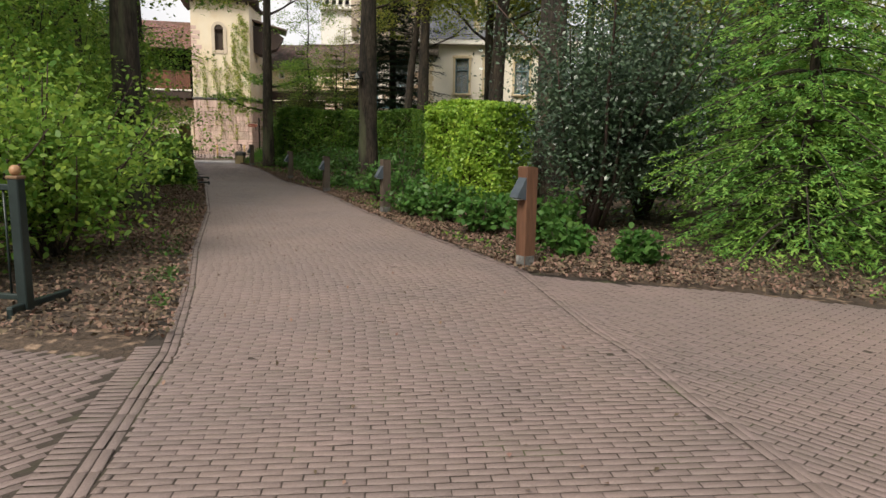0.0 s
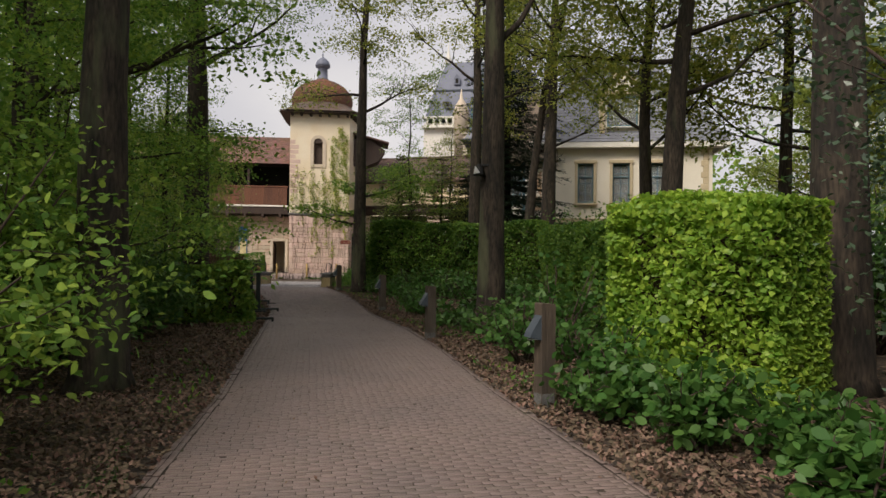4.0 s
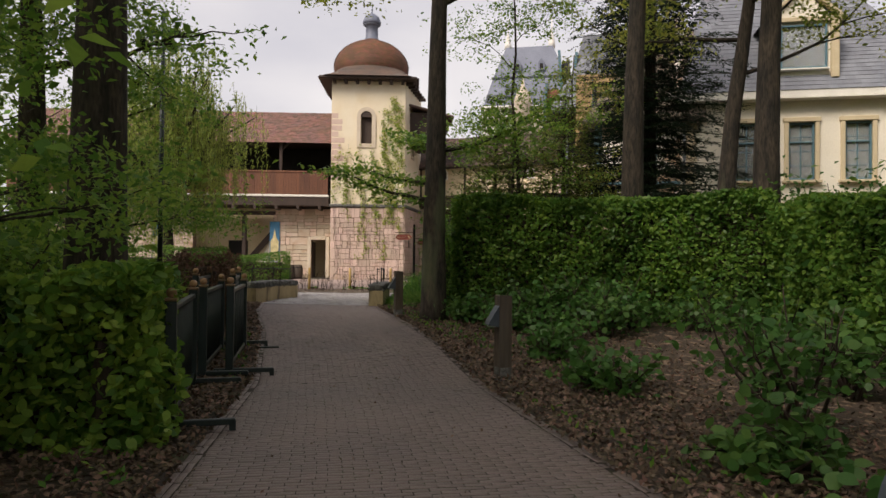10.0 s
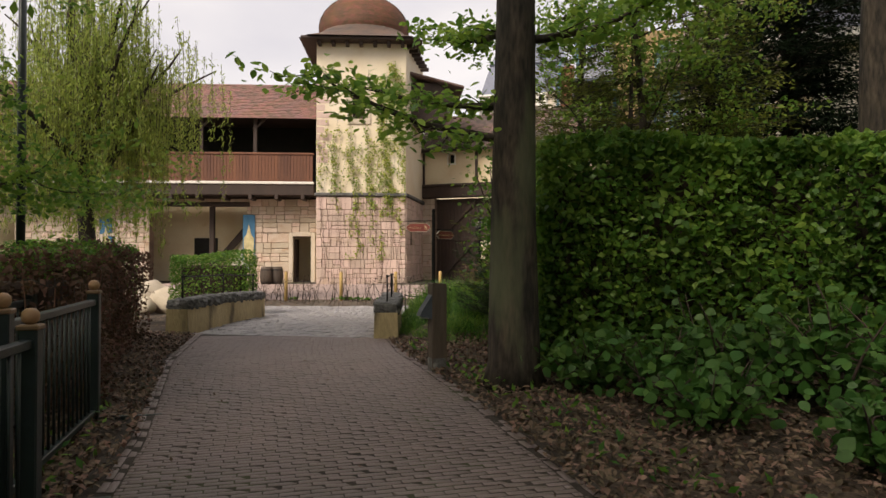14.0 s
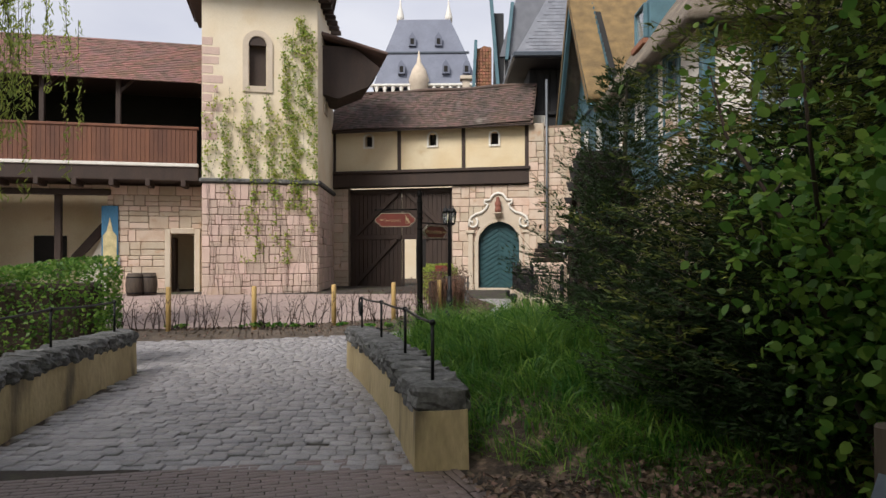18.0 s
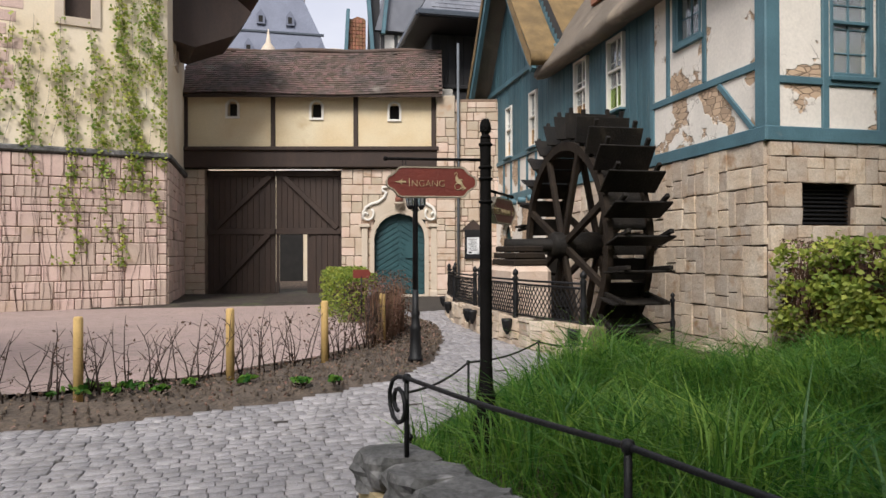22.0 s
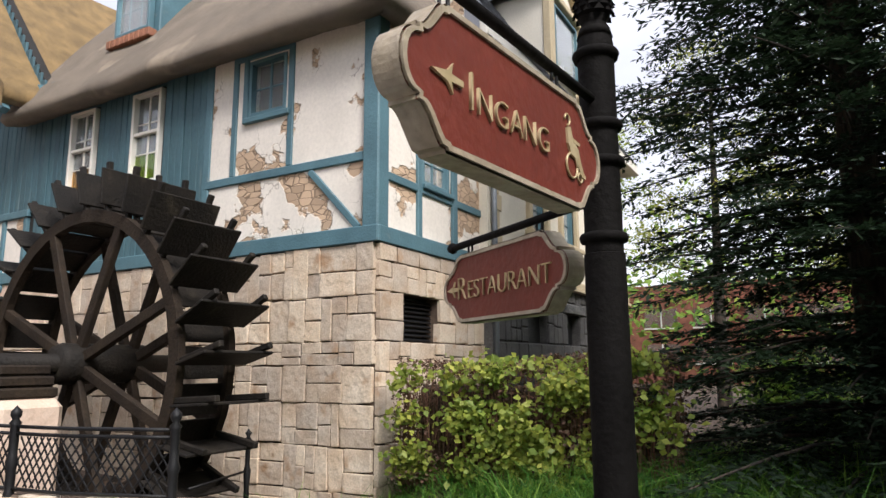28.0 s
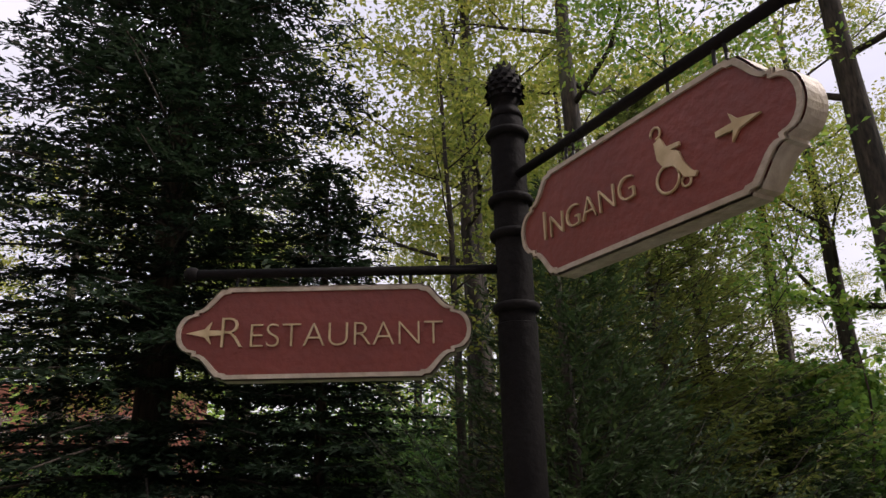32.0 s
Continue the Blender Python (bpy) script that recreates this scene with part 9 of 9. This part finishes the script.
for k in range(28):
    a = 360 * k / 28
    m_ = pose(0, 0, 0, a, 0, 0)
    pad = local_part("paddle", Geo().box((0, 0.05, (R0 + R1) / 2 + 0.06), (1.0, 0.035, R1 - R0 - 0.14), 0.008, m_, rx=-16), WHEEL_WOOD, wheel)
    for x in (-WX, WX):
        part("paddle_batten", Geo().box((x, 0.1, (R0 + R1) / 2 + 0.04), (0.07, 0.07, R1 - R0 + 0.1), 0.01, m_, rx=-16), WHEEL_WOOD, pad, m=PLACED[wheel])
    local_part("sole_board", Geo().box((0, 0, R0 - 0.02), (0.66, 0.36, 0.03), 0.006, m_), WHEEL_WOOD, wheel)
local_part("hub", Geo(True).lathe([(0.0, -0.62), (0.22, -0.62), (0.25, -0.55), (0.25, 0.55), (0.0, 0.56)], 16, pose(0, 0, 0, 0, 90, 0)), WHEEL_WOOD, wheel)
local_part("axle", Geo(True).tube([(-1.5, 0, 0), (1.6, 0, 0)], 0.12, 14), WHEEL_WOOD, wheel)
block_ = thing("axle_block", pose(-5.95, 43.0, 0.2), "plastered stone block under the wheel's axle", "wall")
local_part("stone_block", Geo().box((0, 0, 0.55), (0.75, 1.5, 1.25), 0.09), SANDSTONE_RUN, block_)
for k in range(3):
    local_part("bearing_plank", Geo().box((0.0, 0, 1.24 + k * 0.12), (0.62 - 0.04 * k, 1.35 - 0.1 * k, 0.11), 0.02), WHEEL_RIM, block_)
part("stream", Geo().add([(-6.2, 39.0, -0.45), (-3.1, 39.0, -0.45), (-3.1, 47.5, -0.45), (-6.2, 47.5, -0.45)], [(0, 1, 2, 3)]), MUD, label="dark water in the mill race", category="water", kind="structure")

for gear in (wheel, block_):
    gear.matrix_basis = PLACED[gear] = NEARER @ PLACED[gear]

# ---- low wall with cast railing beside the mill race ----
RACE = [(-6.12, 39.5), (-6.5, 40.6), (-6.65, 42.2), (-6.68, 44.4), (-6.4, 46.4), (-5.65, 48.7)]
race_len = np.concatenate([[0], np.cumsum([math.hypot(b[0] - a[0], b[1] - a[1]) for a, b in zip(RACE, RACE[1:])])])
race_at = lambda s: Vector((float(np.interp(s, race_len, [q[0] for q in RACE])), float(np.interp(s, race_len, [q[1] for q in RACE])), 0))
race = thing("race_wall", pose(-6.6, 43, 0.2), "low sandstone wall along the mill race", "wall")
rnd = random.Random(14)
g = Geo()
for k in range(24):
    a, b = race_at(race_len[-1] * k / 24), race_at(race_len[-1] * (k + 1) / 24)
    g.box(((a.x + b.x) / 2, (a.y + b.y) / 2, 0.2), ((b - a).length + 0.04, 0.3, 0.86), 0.02, rz=math.degrees(math.atan2(b.y - a.y, b.x - a.x)))
core_race = part("wall_core", g, MORTAR, race)
s = 0.0
while s < race_len[-1] - 0.1:
    w = rnd.uniform(0.18, 0.38)
    a, b = race_at(s), race_at(min(s + w, race_len[-1]))
    d = (b - a).normalized()
    o = Vector((-d.y, d.x, 0))
    z = 0.1
    while z < 0.6:
        h = min(rnd.uniform(0.1, 0.24), 0.66 - z)
        c = (a + b) / 2 + o * (0.13 + rnd.uniform(-0.015, 0.015))
        part("stone", rnd.choice(UNIT_STONES), None, core_race, m=pose(c.x, c.y, z + h / 2, rnd.uniform(-3, 3), rnd.uniform(-3, 3), math.degrees(math.atan2(d.y, d.x)) + rnd.uniform(-3, 3)) @ Matrix.Diagonal((w - 0.012, 0.14, h - 0.012, 1)))
        z += h
    s += w
fence = thing("race_railing", pose(-6.6, 43, 0.65), "black cast-iron railing with lattice panels and ball finials", "railing")
stops = [0.1, 1.75, 3.4, 3.7, 5.5, 7.3, 9.3]
for s in stops:
    p = race_at(min(s, race_len[-1] - 0.02))
    q = part("railing_post", Geo(True).lathe([(0.05, 0.5), (0.055, 0.6), (0.04, 0.66), (0.04, 0.85), (0.055, 0.9), (0.038, 0.95), (0.038, 1.2), (0.05, 1.23), (0.026, 1.26), (0.045, 1.29), (0.045, 1.33), (0.0, 1.38)], 12, pose(p.x - 0.13, p.y, 0)), IRON, fence)
    part("bracket", Geo(True).lathe([(0.02, 0.36), (0.07, 0.45), (0.09, 0.56), (0.09, 0.6), (0.0, 0.6)], 10, pose(p.x - 0.27, p.y, 0)), IRON, q)
for a_, b_ in zip(stops, stops[1:]):
    if b_ - a_ < 0.5:
        continue
    pts = [race_at(min(t, race_len[-1] - 0.02)) for t in np.linspace(a_ + 0.04, b_ - 0.04, 6)]
    for z in (1.2, 1.14, 0.68):
        part("rail", Geo(True).tube([(p.x - 0.13, p.y, z) for p in pts], 0.017, 6), IRON, fence)
    g = Geo()
    n = int((b_ - a_) / 0.085)
    for k in range(n):
        for sg_ in (-1, 1):
            lo, hi = a_ + 0.05 + k * 0.085, a_ + 0.05 + k * 0.085
            run = []
            for t in np.linspace(0, 1, 5):
                ss = lo + sg_ * 0.3 * (t - 0.5)
                if a_ + 0.04 < ss < b_ - 0.04:
                    p = race_at(min(ss, race_len[-1] - 0.02))
                    run.append((p.x - 0.13, p.y, 0.7 + 0.42 * t))
            if len(run) > 1:
                g.tube(run, 0.0075, 4, cap=False)
    part("lattice", g, IRON, fence)
gpost = thing("corner_railing", pose(-4.1, 41.0, 0.3), "short black iron railing from post to mill race", "railing")
part("railing_post", Geo(True).lathe([(0.04, 0.0), (0.03, 0.3), (0.045, 0.5), (0.028, 0.56), (0.03, 0.8), (0.042, 0.85), (0.02, 0.89), (0.04, 0.93), (0.0, 0.98)], 12, pose(-4.1, 41.0, 0)), IRON, gpost)
for z in (0.82, 0.5):
    part("rail", Geo(True).tube([(-5.25, 40.62, z), (-4.1, 41.0, z)], 0.014, 8), IRON, gpost)

# ---- young hedge, stakes and weeds in the bed ----
for x, y in ((-15.6, 38.0), (-13.5, 38.05), (-12.05, 38.3), (-10.72, 38.95), (-9.66, 39.85), (-8.75, 41.2)):
    s_ = part("hedge_stake", Geo(True).lathe([(0.045, -0.1), (0.045, 0.78), (0.035, 0.8), (0.0, 0.8)], 12), STAKE_WOOD, label="round new yellow pine stake in the bed", m=pose(x, y, 0.22), category="stake", group="stakes in the bed")
HL = [(-16.2, 38.0), (-13.5, 38.1), (-12.05, 38.4), (-10.7, 39.05), (-9.66, 39.95), (-8.75, 41.3)]
hs = np.concatenate([[0], np.cumsum([math.hypot(b[0] - a[0], b[1] - a[1]) for a, b in zip(HL, HL[1:])])])
rnd = random.Random(21)
for k in range(74):
    s = hs[-1] * (k + rnd.random() * 0.5) / 74
    x, y = float(np.interp(s, hs, [p[0] for p in HL])), float(np.interp(s, hs, [p[1] for p in HL])) + rnd.gauss(0, 0.05)
    sap = thing("hedge_sapling", pose(x, y, 0.24), "bare young hedge plant with a few dry leaves", "sapling", "young hedge plants")
    g, pts = Geo(True), []
    for j in range(rnd.randint(1, 3)):
        line = branch_points((0, 0, 0), (rnd.gauss(0, 0.16), rnd.gauss(0, 0.16), 1), rnd.uniform(0.45, 0.8), 5, 0.12, rnd)
        g.tube(line, [0.009, 0.008, 0.006, 0.005, 0.004, 0.002], 5)
        for q in (1, 2, 3, 4):
            sub = branch_points(line[q], (rnd.gauss(0, 1), rnd.gauss(0, 1), 0.7), 0.18, 2, 0.2, rnd)
            g.tube(sub, [0.004, 0.003, 0.002], 4)
            pts += [tuple(p) for p in sub[1:]]
    local_part("twig_frame", g, TWIG, sap)
    if k % 3 == 0:
        c = np.array(pts)[rng.integers(0, len(pts), 22)] + rng.normal(size=(22, 3)) * 0.03
        local_part("dry_leaves", quad_cloud("dry_leaves", leaves(c, 0.045)), DRY_LEAF, sap)
for k in range(12):
    shrub("bed_weed", -9.6 - rnd.random() * 4, 38.3 + rnd.random() * 0.3, 0.1, 0.1, "small green weed in the dug soil", GRASS, 26, 0.09, 500 + k, 3, z0=0.24, group="weeds in the bed")
hedge("dry_hedge", [(-8.75, 41.0), (-8.05, 42.9)], 0.55, 0.0, 1.0, "leafless reddish-brown twiggy hedge end", DRY_LEAF, 420, 0.045, twigs=110, core=0.26, stem_mat=DRY_TWIG)
small = thing("small_sign", pose(-8.75, 44.2, 0.22), "small red sign board on a stake", "sign")
local_part("stake", Geo(True).tube([(0, 0, 0), (0, 0, 0.95)], 0.015, 8), IRON, small)
local_part("board", Geo().prism([(-0.16, 0.92), (0.14, 0.92), (0.18, 1.0), (0.14, 1.08), (-0.16, 1.08)], 0.02, pose(0, -0.01, 0)), SIGN_RED, small)
pf = thing("picket_gate", pose(-8.6, 44.0, 0.22), "short grey picket fence by the bright hedge", "fence")
for k in range(8):
    local_part("picket", Geo().box((k * 0.08, 0.1, 0.4), (0.05, 0.02, 0.8), 0.008), CAPSTONE, pf)
local_part("rail", Geo().box((0.28, 0.13, 0.6), (0.66, 0.03, 0.06), 0.006).box((0.28, 0.13, 0.2), (0.66, 0.03, 0.06), 0.006), CAPSTONE, pf)
for x, y in ((-18.9, 49.3), (-19.25, 49.0)):
    br = thing("wooden_barrel", pose(x, y, 0.2), "old grey wooden barrel by the wing", "barrel", "barrels by the wing")
    local_part("barrel_body", Geo(True).lathe([(0.22, 0), (0.27, 0.2), (0.29, 0.4), (0.27, 0.6), (0.22, 0.8), (0.0, 0.79)], 16), POST_WOOD, br)
    for z in (0.12, 0.66):
        local_part("hoop", Geo(True).lathe([(0.265, z - 0.02), (0.27, z), (0.268, z + 0.02)], 16, cap=False), IRON, br)

# ---- single pavers and setts where the camera starts and stops ----
PAVER_ONE = PAVER.copy()
SETT_ONE = SETT.copy()
v, f = blocks([(0, 0, 0, 0, 1, 1)], (0.160, 0.0465), 0.03, 0.0025)
one_paver = quads_mesh("paver", v, f)
one_paver.materials.append(PAVER_ONE)
for x, y, z, a, sx, sy in rows[single][:300]:
    part("paver", one_paver, None, road, m=Matrix.Translation((x, y, z)) @ Matrix.Rotation(a, 4, "Z") @ Matrix.Diagonal((sx, sy, 1, 1)))
v, f = blocks([(0, 0, 0, 0, 1, 1)], (0.15, 0.12), 0.05, 0.0065)
one_sett = quads_mesh("sett", v, f)
one_sett.materials.append(SETT_ONE)
close = setts[near_setts]
for x, y, z, a, sx, sy in close[:300]:
    part("sett", one_sett, None, pavement, m=Matrix.Translation((x, y, z)) @ Matrix.Rotation(a, 4, "Z") @ Matrix.Diagonal((sx, sy, 1, 1)))
if len(close) > 300:
    v, f = blocks(close[300:], (0.15, 0.12), 0.05, 0.0065)
    part("sett_courses", quads_mesh("sett_courses", v, f), SETT, pavement, kind="stuff")
